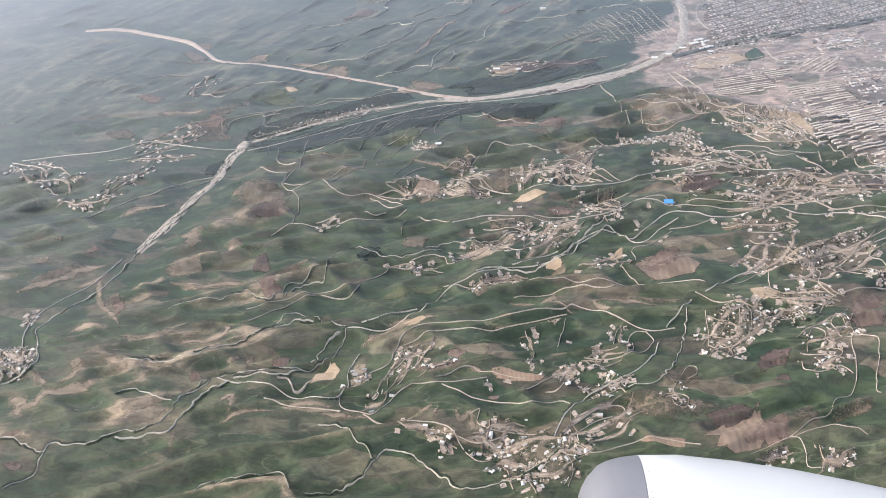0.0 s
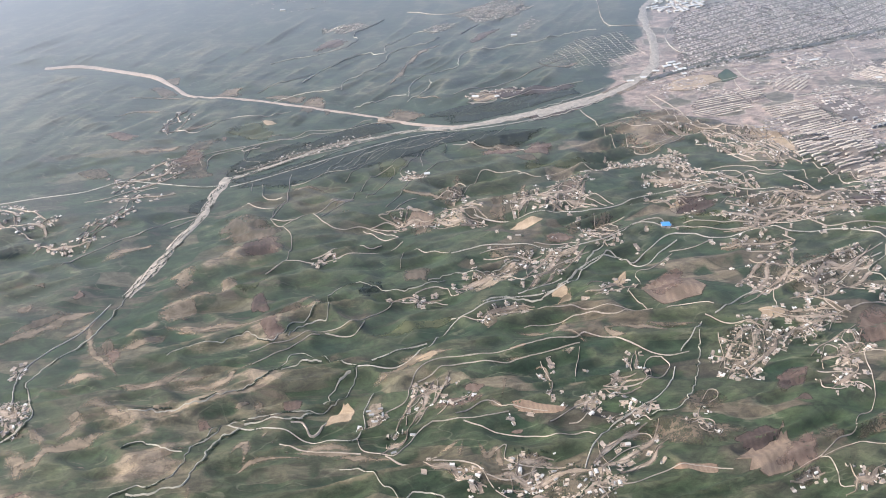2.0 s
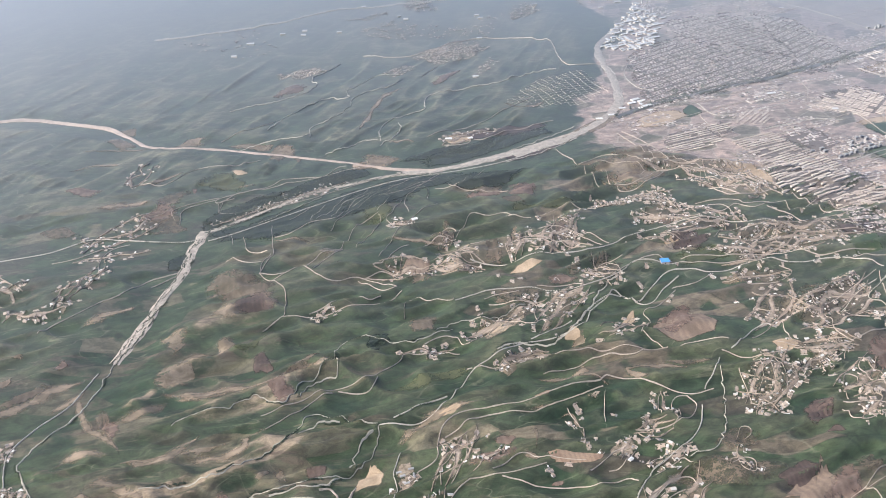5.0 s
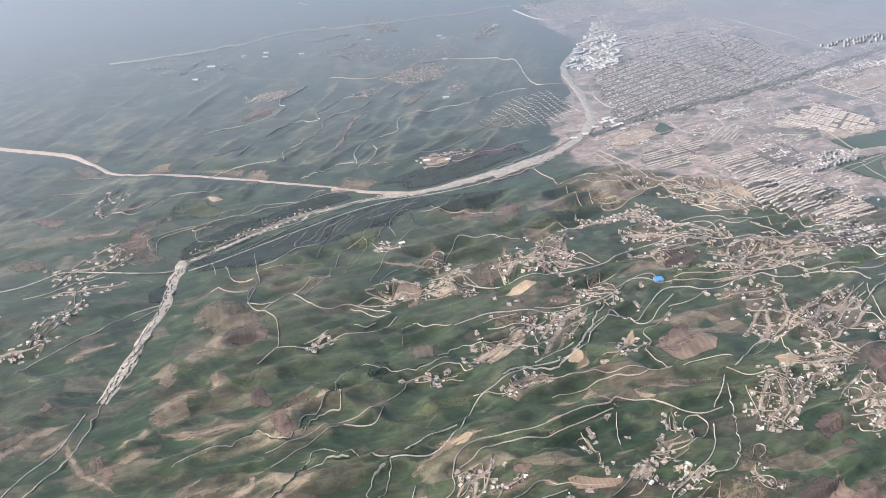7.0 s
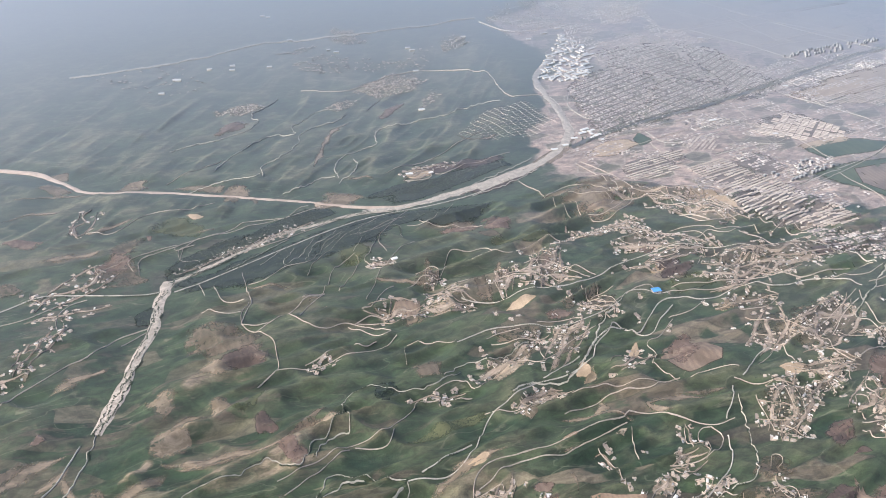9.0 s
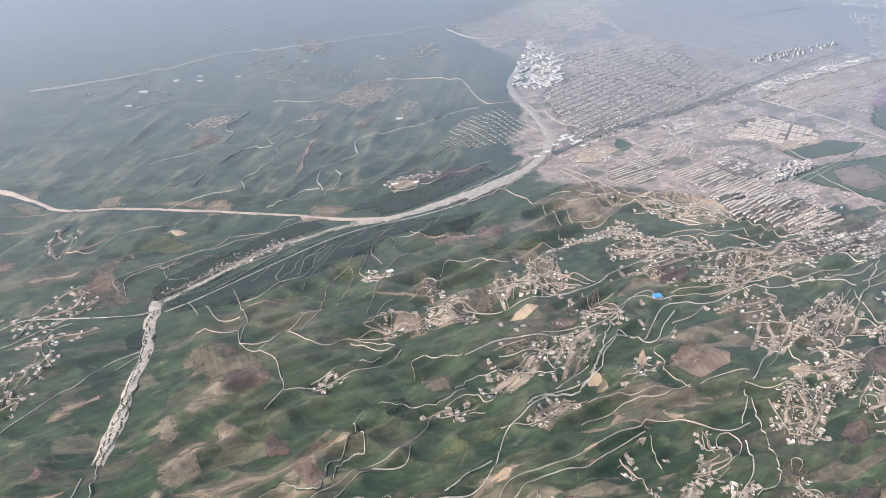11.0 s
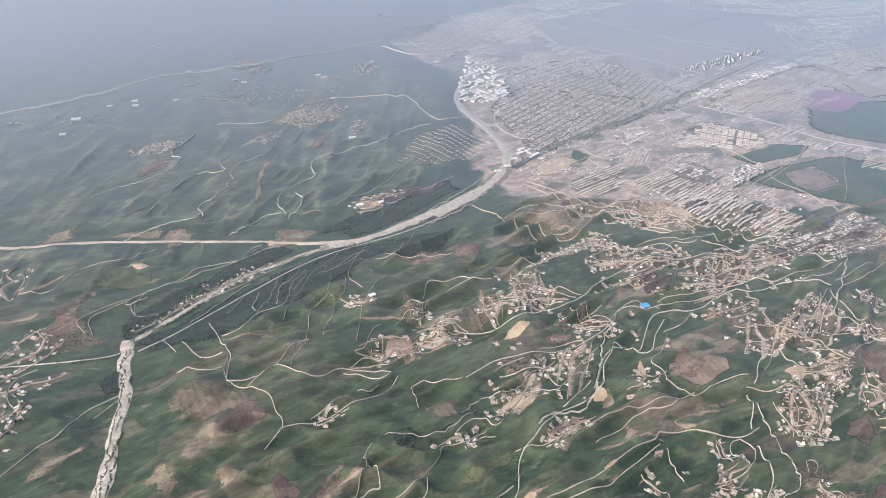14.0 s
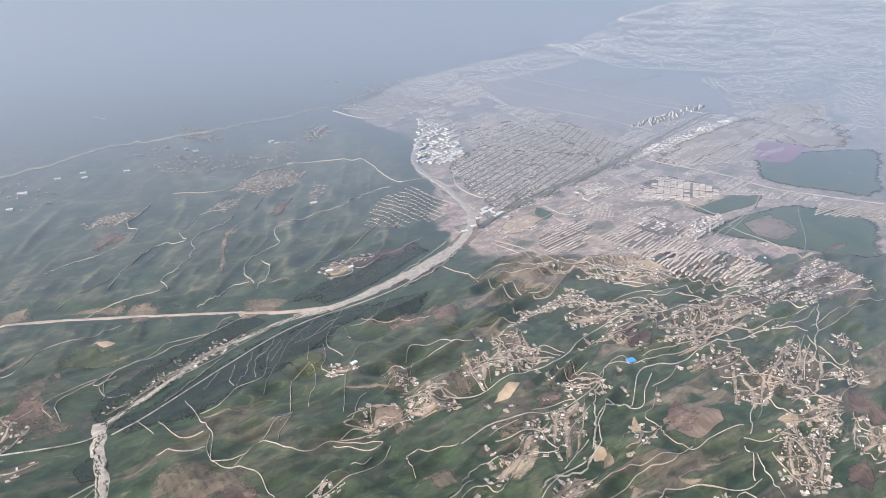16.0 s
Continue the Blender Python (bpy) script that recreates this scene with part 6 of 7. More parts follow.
def settle(kind, count, poly):
    """Houses with their yards and trees over one piece of a village."""
    seed = len(placed) + 11
    placed.append(poly)
    rng = random.Random(seed)
    taken, far, yard, trees = [], [], [], []
    px, py = [p[0] for p in poly], [p[1] for p in poly]
    open_land = max(px) - min(px) > 180
    town_like = kind == "far" and min(py) > 1500
    ways = [] if open_land or town_like else lanes(rng, poly, kind)
    spacing = 3.4 if town_like else {"near": 4.8, "mid": 4.9, "far": 4.4}[kind]
    road = [(line, np.full(len(line), w * 0.3), np.gradient(line, axis=0)) for line, w in ROADS]
    road = [np.concatenate(q) for q in zip(*road)]
    close = (road[0][:, 0] > min(px) - 60) & (road[0][:, 0] < max(px) + 60) & (road[0][:, 1] > min(py) - 60) & (road[0][:, 1] < max(py) + 60)
    road = [q[close] for q in road] if close.any() else road
    for _ in range(int(count * (1.2 if kind == "near" else 1.1 if town_like else 0.6 if kind == "far" else 0.85))):
        got = spot(rng, poly, spacing, taken, ways, road)
        if not got:
            continue
        (x, y), a = got
        taken.append((x, y))
        a += rng.choice((0, 0, math.pi / 2, math.pi)) + rng.gauss(0, 0.12)
        if kind == "near" and near_count[0] < 300:
            near_count[0] += 1
            m = Matrix.Translation((x, y, float(ground_z(x, y)) + 0.2)) @ Matrix.Rotation(a, 4, "Z") @ Matrix.Scale(rng.choice((0.6, 0.7, 0.8, 0.9, 1.05)), 4)
            put_thing(rng.choices(PROTO, (2, 3, 5, 2, 1, 5))[0], m)
        else:
            w = rng.uniform(0.9, 2.1) * (0.62 if town_like else 1)
            far.append((x, y, a, w, rng.uniform(0.75, 1.15) * (0.62 if town_like else 1), rng.uniform(0.7, 1.3) * (0.5 if town_like else 1)))
            if rng.random() < 0.5:
                far.append((x + 2.6 * math.cos(a + 1.6), y + 2.6 * math.sin(a + 1.6), a + 1.57, rng.uniform(0.8, 1.4), 0.7, 0.6))
        if kind != "near" or rng.random() < 0.7:
            yard.append((x + rng.gauss(0, 1.5), y + rng.gauss(0, 1.5), a, rng.uniform(2.6, 6.0), rng.uniform(1.8, 3.6)))
        for _ in range(rng.choice((0, 1, 1, 2, 3)) if kind != "far" else rng.choice((0, 1, 2))):
            trees.append((x + rng.gauss(0, 5), y + rng.gauss(0, 5), rng.uniform(0.6, 1.35)))
    fence = []
    for x, y, a, w, d in yard:
        if kind == "far":
            break
        c, s = math.cos(a), math.sin(a)
        for u, v, turn, n in ((0, d * 0.8, 0, w * 0.8), (w * 0.8, 0, math.pi / 2, d * 0.8), (-w * 0.8, 0, math.pi / 2, d * 0.8), (0, -d * 0.8, 0, w * 0.8)):
            if rng.random() < 0.6:
                fence.append((x + u * c - v * s, y + u * s + v * c, a + turn, n, 0.13, 0.45))
    if fence:
        boxes("yard_walls", fence, VILLAGE, "low mud-brick walls round the village yards", "walls")
    if far:
        boxes("village_houses", far, CITY_HAZED if town_like else VILLAGE, "cluster of small pale farmhouses with flat roofs", "houses")
    if yard:
        vs, fs, border = [], [], []
        for i, (x, y, a, w, d) in enumerate(yard):
            c, s = math.cos(a), math.sin(a)
            g = np.linspace(-1, 1, 5)
            uu, vv = np.meshgrid(g * w, g * d)
            px, py = x + uu * c - vv * s, y + uu * s + vv * c
            pz = ground_z(px, py) + 0.25 + (i % 40) * 0.004 + rise(px, py) * 1.7
            border.append(np.maximum(np.abs(uu) / w, np.abs(vv) / d).ravel())
            k = 25 * i + np.arange(25).reshape(5, 5)
            vs.append(np.stack([px, py, pz], -1).reshape(-1, 3))
            fs.append(np.stack([k[:-1, :-1], k[:-1, 1:], k[1:, 1:], k[1:, :-1]], -1).reshape(-1, 4))
        ob = mesh_object("yards", np.concatenate(vs), np.concatenate(fs), YARDS, border=np.concatenate(border))
        tagged(ob, "trodden tan yards round the village houses", "yards", kind="stuff")
    if trees:
        blobs("village_trees", trees, "scattered dark green fruit trees between the houses")


# ---- villages ----
settle("far", 90, [(80, 1793), (128, 1838), (193, 1821), (182, 1767), (115, 1745), (73, 1752)])
settle("far", 40, [(83, 2134), (123, 2169), (147, 2143), (110, 2053), (73, 2074)])
settle("far", 60, [(308, 2022), (359, 2047), (372, 1986), (295, 1937)])
settle("far", 150, [(501, 2255), (648, 2351), (776, 2318), (615, 2044), (473, 2017), (461, 2141)])
settle("far", 24, [(-63, 2032), (5, 2071), (42, 2074), (1, 2016)])
settle("far", 24, [(-223, 1730), (-157, 1744), (-158, 1723), (-219, 1704)])
settle("far", 24, [(-38, 1959), (-3, 1965), (68, 1864), (-31, 1907)])
settle("far", 24, [(236, 1966), (290, 1986), (208, 1828), (154, 1844)])
settle("far", 24, [(165, 1676), (199, 1726), (212, 1690), (153, 1624)])
settle("near", 58, [(12, 507), (13, 543), (57, 574), (81, 548), (86, 506)])
settle("near", 14, [(80, 544), (97, 595), (139, 591), (137, 576), (108, 557)])
settle("near", 12, [(-7, 545), (-2, 574), (41, 573), (40, 559)])
settle("near", 10, [(-69, 567), (-69, 575), (-39, 571), (-28, 552)])
settle("near", 12, [(-102, 638), (-87, 670), (-53, 696), (-49, 677), (-80, 640)])
settle("near", 7, [(-63, 646), (-34, 670), (-28, 655), (-51, 644)])
settle("near", 4, [(-136, 641), (-120, 656), (-114, 649), (-125, 637)])
settle("near", 3, [(-117, 601), (-107, 620), (-90, 623), (-106, 603)])
settle("near", 9, [(74, 636), (94, 662), (100, 646), (85, 632)])
settle("near", 12, [(113, 615), (118, 632), (147, 638), (151, 629), (127, 615)])
settle("near", 5, [(109, 654), (119, 678), (141, 669), (139, 658)])
settle("near", 5, [(141, 672), (146, 711), (153, 709), (159, 675)])
settle("near", 62, [(237, 678), (246, 716), (272, 739), (302, 735), (329, 722), (290, 689), (252, 657)])
settle("near", 24, [(299, 711), (325, 731), (364, 741), (361, 727), (320, 709)])
settle("near", 20, [(319, 755), (369, 757), (386, 736), (362, 733), (327, 741)])
settle("near", 14, [(329, 672), (358, 716), (384, 694), (370, 673)])
settle("near", 14, [(322, 643), (357, 665), (368, 645), (331, 622)])
settle("near", 6, [(179, 604), (193, 617), (199, 598), (187, 590)])
settle("near", 8, [(287, 515), (313, 535), (330, 527), (307, 504)])
settle("near", 6, [(244, 524), (267, 534), (270, 526)])
settle("mid", 34, [(342, 791), (372, 842), (434, 871), (466, 821), (442, 787), (378, 765)])
settle("mid", 30, [(-22, 855), (6, 878), (56, 894), (66, 887), (27, 864)])
settle("mid", 20, [(-2, 773), (11, 806), (57, 811), (56, 787)])
settle("mid", 30, [(59, 838), (77, 892), (128, 910), (117, 875)])
settle("mid", 26, [(112, 1000), (116, 1043), (163, 1078), (162, 1013)])
settle("mid", 16, [(56, 1006), (74, 1055), (96, 1034), (78, 1002)])
settle("mid", 16, [(-43, 987), (-28, 1008), (21, 995), (-5, 986)])
settle("mid", 20, [(309, 884), (333, 899), (381, 897), (375, 878)])
settle("mid", 30, [(332, 918), (359, 969), (418, 995), (454, 970), (397, 925)])
settle("mid", 30, [(408, 964), (458, 1025), (521, 994), (517, 947)])
settle("mid", 20, [(259, 1052), (288, 1109), (331, 1063), (325, 1038)])
settle("mid", 20, [(276, 988), (269, 1021), (370, 1035), (371, 1012)])
settle("mid", 20, [(143, 918), (154, 952), (173, 932), (178, 913)])
settle("mid", 14, [(123, 816), (147, 845), (179, 835), (161, 807)])
settle("mid", 12, [(235, 1000), (259, 1010), (292, 990), (268, 978)])
settle("mid", 26, [(295, 803), (337, 856), (379, 865), (354, 810)])
settle("mid", 14, [(-200, 922), (-171, 927), (-167, 922), (-192, 914)])
settle("mid", 60, [(-506, 670), (-518, 694), (-504, 717), (-477, 684), (-488, 673)])
settle("mid", 10, [(-520, 763), (-516, 780), (-506, 771), (-514, 757)])
settle("mid", 10, [(-81, 1107), (-69, 1116), (-52, 1110), (-65, 1103)])
settle("mid", 16, [(-104, 1012), (-74, 1029), (-43, 1000), (-87, 978)])
settle("mid", 14, [(-103, 839), (-83, 844), (-56, 854), (-48, 832), (-82, 830)])
settle("far", 90, [(-640, 1063), (-669, 1131), (-621, 1134), (-548, 1062), (-606, 1049)])
settle("far", 70, [(-497, 1158), (-480, 1198), (-408, 1226), (-403, 1195), (-452, 1144)])
settle("far", 50, [(-510, 1020), (-496, 1070), (-465, 1099), (-457, 1068), (-496, 1019)])
settle("far", 50, [(-293, 1198), (-253, 1223), (-185, 1255), (-175, 1242), (-251, 1202)])
settle("far", 24, [(-503, 1118), (-476, 1139), (-425, 1133), (-430, 1116)])
settle("far", 20, [(-458, 1313), (-463, 1372), (-426, 1381), (-436, 1335)])
settle("far", 26, [(-567, 1003), (-542, 1015), (-509, 1016), (-520, 996)])
settle("far", 14, [(34, 1358), (61, 1379), (84, 1366), (58, 1348)])
settle("far", 70, [(-209, 1723), (-144, 1748), (-129, 1726), (-186, 1688)])
settle("far", 180, [(44, 1756), (131, 1829), (212, 1788), (153, 1726), (88, 1705)])
settle("far", 90, [(-46, 1946), (26, 1999), (209, 1910), (166, 1860), (6, 1881)])
settle("far", 60, [(93, 2197), (131, 2143), (155, 2052), (77, 2049)])
settle("far", 50, [(-25, 1686), (27, 1721), (41, 1694), (-5, 1649)])
settle("far", 40, [(-455, 1993), (-275, 2042), (-200, 1831), (-302, 1819)])
settle("far", 30, [(58, 1371), (133, 1388), (74, 1387)])
settle("far", 60, [(215, 1102), (244, 1118), (317, 1122), (298, 1100)])
settle("far", 60, [(298, 1100), (340, 1067), (380, 1043), (357, 1033)])
settle("far", 60, [(392, 1171), (454, 1173), (484, 1113), (402, 1084)])
settle("far", 60, [(404, 1164), (437, 1174), (490, 1084), (443, 1064)])
settle("mid", 30, [(208, 1100), (234, 1117), (281, 1111), (272, 1098)])
settle("mid", 20, [(288, 1106), (307, 1118), (322, 1076), (306, 1056)])
settle("mid", 20, [(253, 1052), (275, 1056), (314, 1043), (317, 1033)])
settle("mid", 24, [(346, 977), (379, 1000), (431, 998), (393, 960)])
settle("mid", 20, [(402, 948), (421, 957), (470, 951), (433, 927)])
settle("mid", 20, [(318, 941), (349, 957), (400, 946), (385, 930)])
settle("far", 50, [(341, 1148), (389, 1181), (457, 1118), (432, 1080)])
settle("far", 60, [(311, 1194), (343, 1208), (475, 1173), (441, 1138)])
settle("mid", 40, [(359, 815), (423, 851), (452, 851), (456, 827), (394, 794)])
settle("mid", 20, [(500, 827), (544, 851), (552, 823), (516, 806)])
settle("mid", 20, [(435, 784), (460, 788), (476, 767), (458, 761)])
settle("mid", 14, [(441, 945), (479, 960), (527, 950), (487, 935)])
settle("mid", 16, [(87, 1011), (124, 1038), (156, 1010), (143, 991)])
settle("mid", 16, [(-35, 1003), (-6, 1029), (18, 1003), (2, 989)])
settle("mid", 12, [(-26, 1064), (-9, 1081), (3, 1067), (-11, 1047)])
settle("far", 60, [(-292, 1207), (-261, 1219), (-222, 1230), (-142, 1268), (-146, 1257), (-242, 1211), (-290, 1187)])
settle("mid", 60, [(184, 864), (239, 1022), (362, 1064), (545, 1026), (453, 785), (372, 842), (274, 850)])
settle("mid", 40, [(-28, 880), (36, 1089), (214, 1103), (184, 907), (38, 825)])
settle("near", 16, [(-34, 624), (96, 738), (201, 655), (110, 615)])


def row_house(length, wide, high):
    root = thing("row_house", "long low terraced housing block with a pale flat roof", "terrace", "rows of housing on the plain")
    bm = bmesh.new()
    box(bm, -length / 2, length / 2, -wide / 2, wide / 2, -1.5, high)
    part("wall_shell", bm, WALL, root)
    bm = bmesh.new()
    box(bm, -length / 2 - 0.15, length / 2 + 0.15, -wide / 2 - 0.15, wide / 2 + 0.15, high + 0.01, high + 0.25)
    part("roof", bm, ROW_ROOF, root)
    return root


def tower(w, d, h):
    root = thing("apartment_block", "tall grey concrete apartment block at the city edge", "apartment block", "apartment blocks")
    bm = bmesh.new()
    box(bm, -w / 2, w / 2, -d / 2, d / 2, -1.5, h)
    part("wall_shell", bm, TOWER, root)
    bm = bmesh.new()
    box(bm, -w / 2 - 0.1, w / 2 + 0.1, -d / 2 - 0.1, d / 2 + 0.1, h + 0.01, h + 0.4)
    box(bm, -w * 0.2, w * 0.1, -d * 0.2, d * 0.2, h + 0.39, h + 1.4)
    part("roof", bm, ROOF_GREY, root)
    for x in (-0.33, 0.0, 0.33):
        bm = bmesh.new()
        box(bm, x * w - w * 0.08, x * w + w * 0.08, -d / 2 - 0.05, -d / 2 + 0.05, 0.5, h - 0.4)
        part("window_strip", bm, DARK, root)
    return root


def warehouse(w, d, h):
    root = thing("warehouse", "long industrial shed with a pale metal roof", "warehouse", "sheds of the industrial quarter")
    bm = bmesh.new()
    box(bm, -w / 2, w / 2, -d / 2, d / 2, -1.5, h)
    part("wall_shell", bm, WALL, root)
    bm = bmesh.new()
    gable(bm, -w / 2 - 0.2, w / 2 + 0.2, -d / 2 - 0.2, d / 2 + 0.2, h, h + d * 0.12, 0.2)
    part("roof", bm, ROOF_WHITE, root)
    return root


ROWS = [row_house(n, 3.0, 1.2) for n in (11.0, 15.0)]
TOWERS = [tower(5.0, 3.8, 5.0), tower(7.0, 3.8, 3.8)]
SHEDS = [warehouse(11.0, 6.0, 1.8), warehouse(16.0, 6.5, 1.9), warehouse(8.0, 5.0, 1.6)]


row_count = [0]


def district(kind, poly, angle=None):
    seed = len(placed) + 11
    placed.append(poly)
    rng = random.Random(seed)
    far_off = sum(p[1] for p in poly) / len(poly) > 1900
    a = {"rows": 0.14, "towers": 0.25, "blocks": 0.3, "sheds": 0.3, "dense": 0.32 + 0.25 * (seed % 3), "sparse": 0.5, "fill": 0.3, "plots": 0.3}[kind] if angle is None else angle
    along, across = {"rows": (0, 6.4), "towers": (10, 9), "blocks": (9, 7), "sheds": (13, 10), "dense": (3.7, 4.1), "sparse": (6.4, 6.4), "plots": (8, 8), "fill": (5.4, 5.8)}[kind]
    c, s = math.cos(a), math.sin(a)
    uv = [(x * c + y * s, y * c - x * s) for x, y in poly]
    u0, u1, v0, v1 = min(p[0] for p in uv), max(p[0] for p in uv), min(p[1] for p in uv), max(p[1] for p in uv)
    rows, trees = [], []
    v, line = v0, 0
    while v < v1:
        u = u0 + (0 if kind == "rows" else rng.uniform(0, 1.5))
        line += 1
        count = 0
        while u < u1:
            length = ROWS[seed % 2] if kind == "rows" else None
            size = (11.0, 15.0)[seed % 2] if length else along
            m = u + size / 2
            x, y = m * c - v * s, m * s + v * c
            count += 1
            if inside((x, y), poly):
                z = float(ground_z(x, y)) + 1.2 * float(rise(x, y))
                turn = a + rng.gauss(0, 0.008)
                at = Matrix.Translation((x, y, z)) @ Matrix.Rotation(turn, 4, "Z")
                if kind == "rows" and rng.random() < 0.94:
                    row_count[0] += 1
                    if row_count[0] <= 290:
                        put_thing(length, at)
                    else:
                        rows.append((x, y, turn, size / 2, 1.5, 1.2))
                elif kind == "towers" and rng.random() < 0.5:
                    put_thing(rng.choice(TOWERS), at)
                elif kind == "sheds" and rng.random() < 0.62:
                    put_thing(rng.choice(SHEDS), at @ Matrix.Translation((rng.gauss(0, 2.0), rng.gauss(0, 1.2), 0)) @ Matrix.Rotation(rng.choice((0, 0, math.pi / 2)), 4, "Z"))
                elif kind == "blocks" and rng.random() < 0.8:
                    rows.append((x, y, turn + rng.choice((0, 1.57)), rng.uniform(2.2, 4.5), rng.uniform(1.2, 1.7), rng.uniform(0.8, 1.6)))
                elif kind == "dense" and rng.random() < 0.9 and line % 4 and (count + int(12 * vnoise(x / 160, y / 160, 18))) % 16:
                    rows.append((x + rng.gauss(0, 0.4), y + rng.gauss(0, 0.4), turn + 0.15 * (vnoise(x / 70, y / 70, 19) - 0.5), rng.uniform(1.2, 1.9), rng.uniform(1.0, 1.7), rng.choice((0.35, 0.45, 0.55, 0.8))))
                elif kind == "sparse" and rng.random() < 0.55 and vnoise(x / 90 + 0.4 * y / 90, y / 70, 15) > 0.4:
                    k = rng.choice((1, 1, 1, 1, 1, 1, 1.3, 2.6))
                    rows.append((x + rng.gauss(0, 3), y + rng.gauss(0, 3), turn + rng.choice((0, 1.57)), rng.uniform(1.0, 2.0) * k, rng.uniform(0.9, 1.5), rng.uniform(0.05, 0.2)))
                if kind in ("dense", "sparse", "blocks") and rng.random() < 0.12:
                    trees.append((x + rng.gauss(0, 4), y + rng.gauss(0, 4), rng.uniform(1.2, 2.2)))
                elif kind == "fill" and not any(inside((x, y), q) for q in CROPS) and vnoise(x / 38, y / 38, 8) > 0.5 and rng.random() < 0.8 and line % 5:
                    rows.append((x + rng.gauss(0, 0.4), y + rng.gauss(0, 0.4), turn, rng.uniform(1.4, 2.5), rng.uniform(1.0, 1.7), rng.uniform(0.5, 1.0)))
                if kind == "plots":
                    rows.append((x, y, turn + (1.57 if count % 2 else 0), rng.uniform(3.2, 4), 0.14, 0.15))
            u += size + ({"rows": 1.3}.get(kind, 0) + (4.0 if kind == "rows" and count % 8 == 0 else 0))
        v += across * (1.6 if kind == "rows" and line % 6 == 0 else 1)
    if rows:
        boxes({"dense": "city_quarter", "sparse": "outer_suburb", "blocks": "housing_estate", "plots": "walled_garden_plots", "rows": "terraces", "fill": "scattered_suburb"}[kind], rows, MUD if kind == "plots" else CITY_HAZED if kind == "sparse" else TERRACE if kind == "rows" else CITY,
              {"dense": "dense quarter of small grey and white city houses", "sparse": "loose grey suburb of far-off houses", "blocks": "estate of mid-rise grey housing blocks", "fill": "scattered low houses and yards on the dusty plain", "rows": "rows of low pale terraced housing", "plots": "grid of low pale garden walls on a green slope"}[kind],
              "houses" if kind != "plots" else "garden walls")
    if trees:
        blobs("city_trees", trees, "dark green street trees among city houses")


# ---- bushes added along streams and roads to darken their edges ----
for rows in EDGE_BUSHES:
    blobs("bank_scrub", rows, "broken line of dark green bushes added along the bank for a dark edge")

# ---- a belt of trees along the railway ----
belt = []
way = smooth_line(RAILWAY, 3.5)
rng = random.Random(77)
for k in range(1, len(way)):
    run = (way[k] - way[k - 1]) / np.linalg.norm(way[k] - way[k - 1])
    for side in (-1, 1):
        if rng.random() < 0.62:
            off = side * rng.uniform(4, 8)
            belt.append((way[k][0] - run[1] * off, way[k][1] + run[0] * off, rng.uniform(1.4, 2.4)))
blobs("railway_trees", belt, "dark green belt of trees along the railway")

# ---- orchards along the river ----
for poly in ORCHARDS:
    rng = random.Random(len(poly) + int(poly[0][0]))
    rows = []
    xs, ys = [p[0] for p in poly], [p[1] for p in poly]
    area = (max(xs) - min(xs)) * (max(ys) - min(ys))
    while len(rows) < min(420, 12 + area / 28):
        q = (rng.uniform(min(xs), max(xs)), rng.uniform(min(ys), max(ys)))
        if inside(q, poly):
            rows.append((*q, rng.uniform(0.6, 1.1)))
    blobs("orchard_trees", rows, "dark green orchard trees beside the gravel river")

# ---- the city ----
district("dense", [(465, 1662), (582, 1736), (678, 1668), (490, 1437), (421, 1412), (435, 1512)], 0.43)
district("dense", [(490, 1437), (678, 1668), (770, 1578), (728, 1507)], 0.43)
district("dense", [(633, 1857), (791, 1868), (786, 1590), (603, 1736)])
district("dense", [(821, 1866), (884, 1798), (887, 1534), (739, 1503), (786, 1590)])
district("sheds", [(427, 1730), (600, 1996), (627, 1872), (540, 1723), (476, 1693)])
district("towers", [(623, 1174), (628, 1161), (729, 1196), (726, 1212)])
district("towers", [(592, 1200), (631, 1203), (609, 1172), (592, 1186)])
district("towers", [(667, 1216), (705, 1231), (702, 1201), (661, 1189)])
district("rows", [(902, 1139), (965, 1171), (1045, 1087), (989, 1052)], 0.01)
district("sparse", [(479, 2164), (732, 2320), (1071, 2398), (1523, 2538), (1441, 2310), (989, 2153), (727, 2041), (568, 2045)])
district("sparse", [(481, 1698), (772, 1960), (910, 1829), (903, 1630), (743, 1547), (683, 1754)])
district("sparse", [(1415, 2413), (2008, 2771), (3135, 3162), (4644, 3340), (3981, 2688), (2276, 1787), (1660, 1943), (1411, 2154)])
district("sparse", [(1515, 1943), (2224, 1816), (1437, 1329), (1546, 1531), (1359, 1694)])
district("blocks", [(894, 1568), (1295, 1641), (1280, 1612), (906, 1531)])
district("towers", [(992, 1703), (1061, 1680), (1261, 1719), (1315, 1748), (1134, 1731)])
district("blocks", [(588, 1435), (689, 1474), (678, 1417), (589, 1393)])
district("sheds", [(391, 1458), (421, 1459), (412, 1408), (385, 1401)])
district("plots", [(171, 1486), (252, 1579), (351, 1613), (379, 1520), (306, 1460), (218, 1460)])

district("rows", [(388, 1294), (459, 1321), (522, 1333), (483, 1267), (434, 1244), (387, 1246)], 0.225)
district("rows", [(509, 1202), (551, 1224), (595, 1206), (614, 1159), (593, 1092), (561, 1040), (538, 1043), (479, 1086), (501, 1173)], 0.323)
district("rows", [(543, 1037), (634, 1097), (635, 1021), (575, 997)], 0.117)
district("rows", [(492, 1261), (561, 1285), (582, 1266), (588, 1205), (548, 1220), (509, 1207)], 0.228)
district("rows", [(538, 1348), (582, 1373), (607, 1358), (583, 1313), (538, 1322)], 0.7)
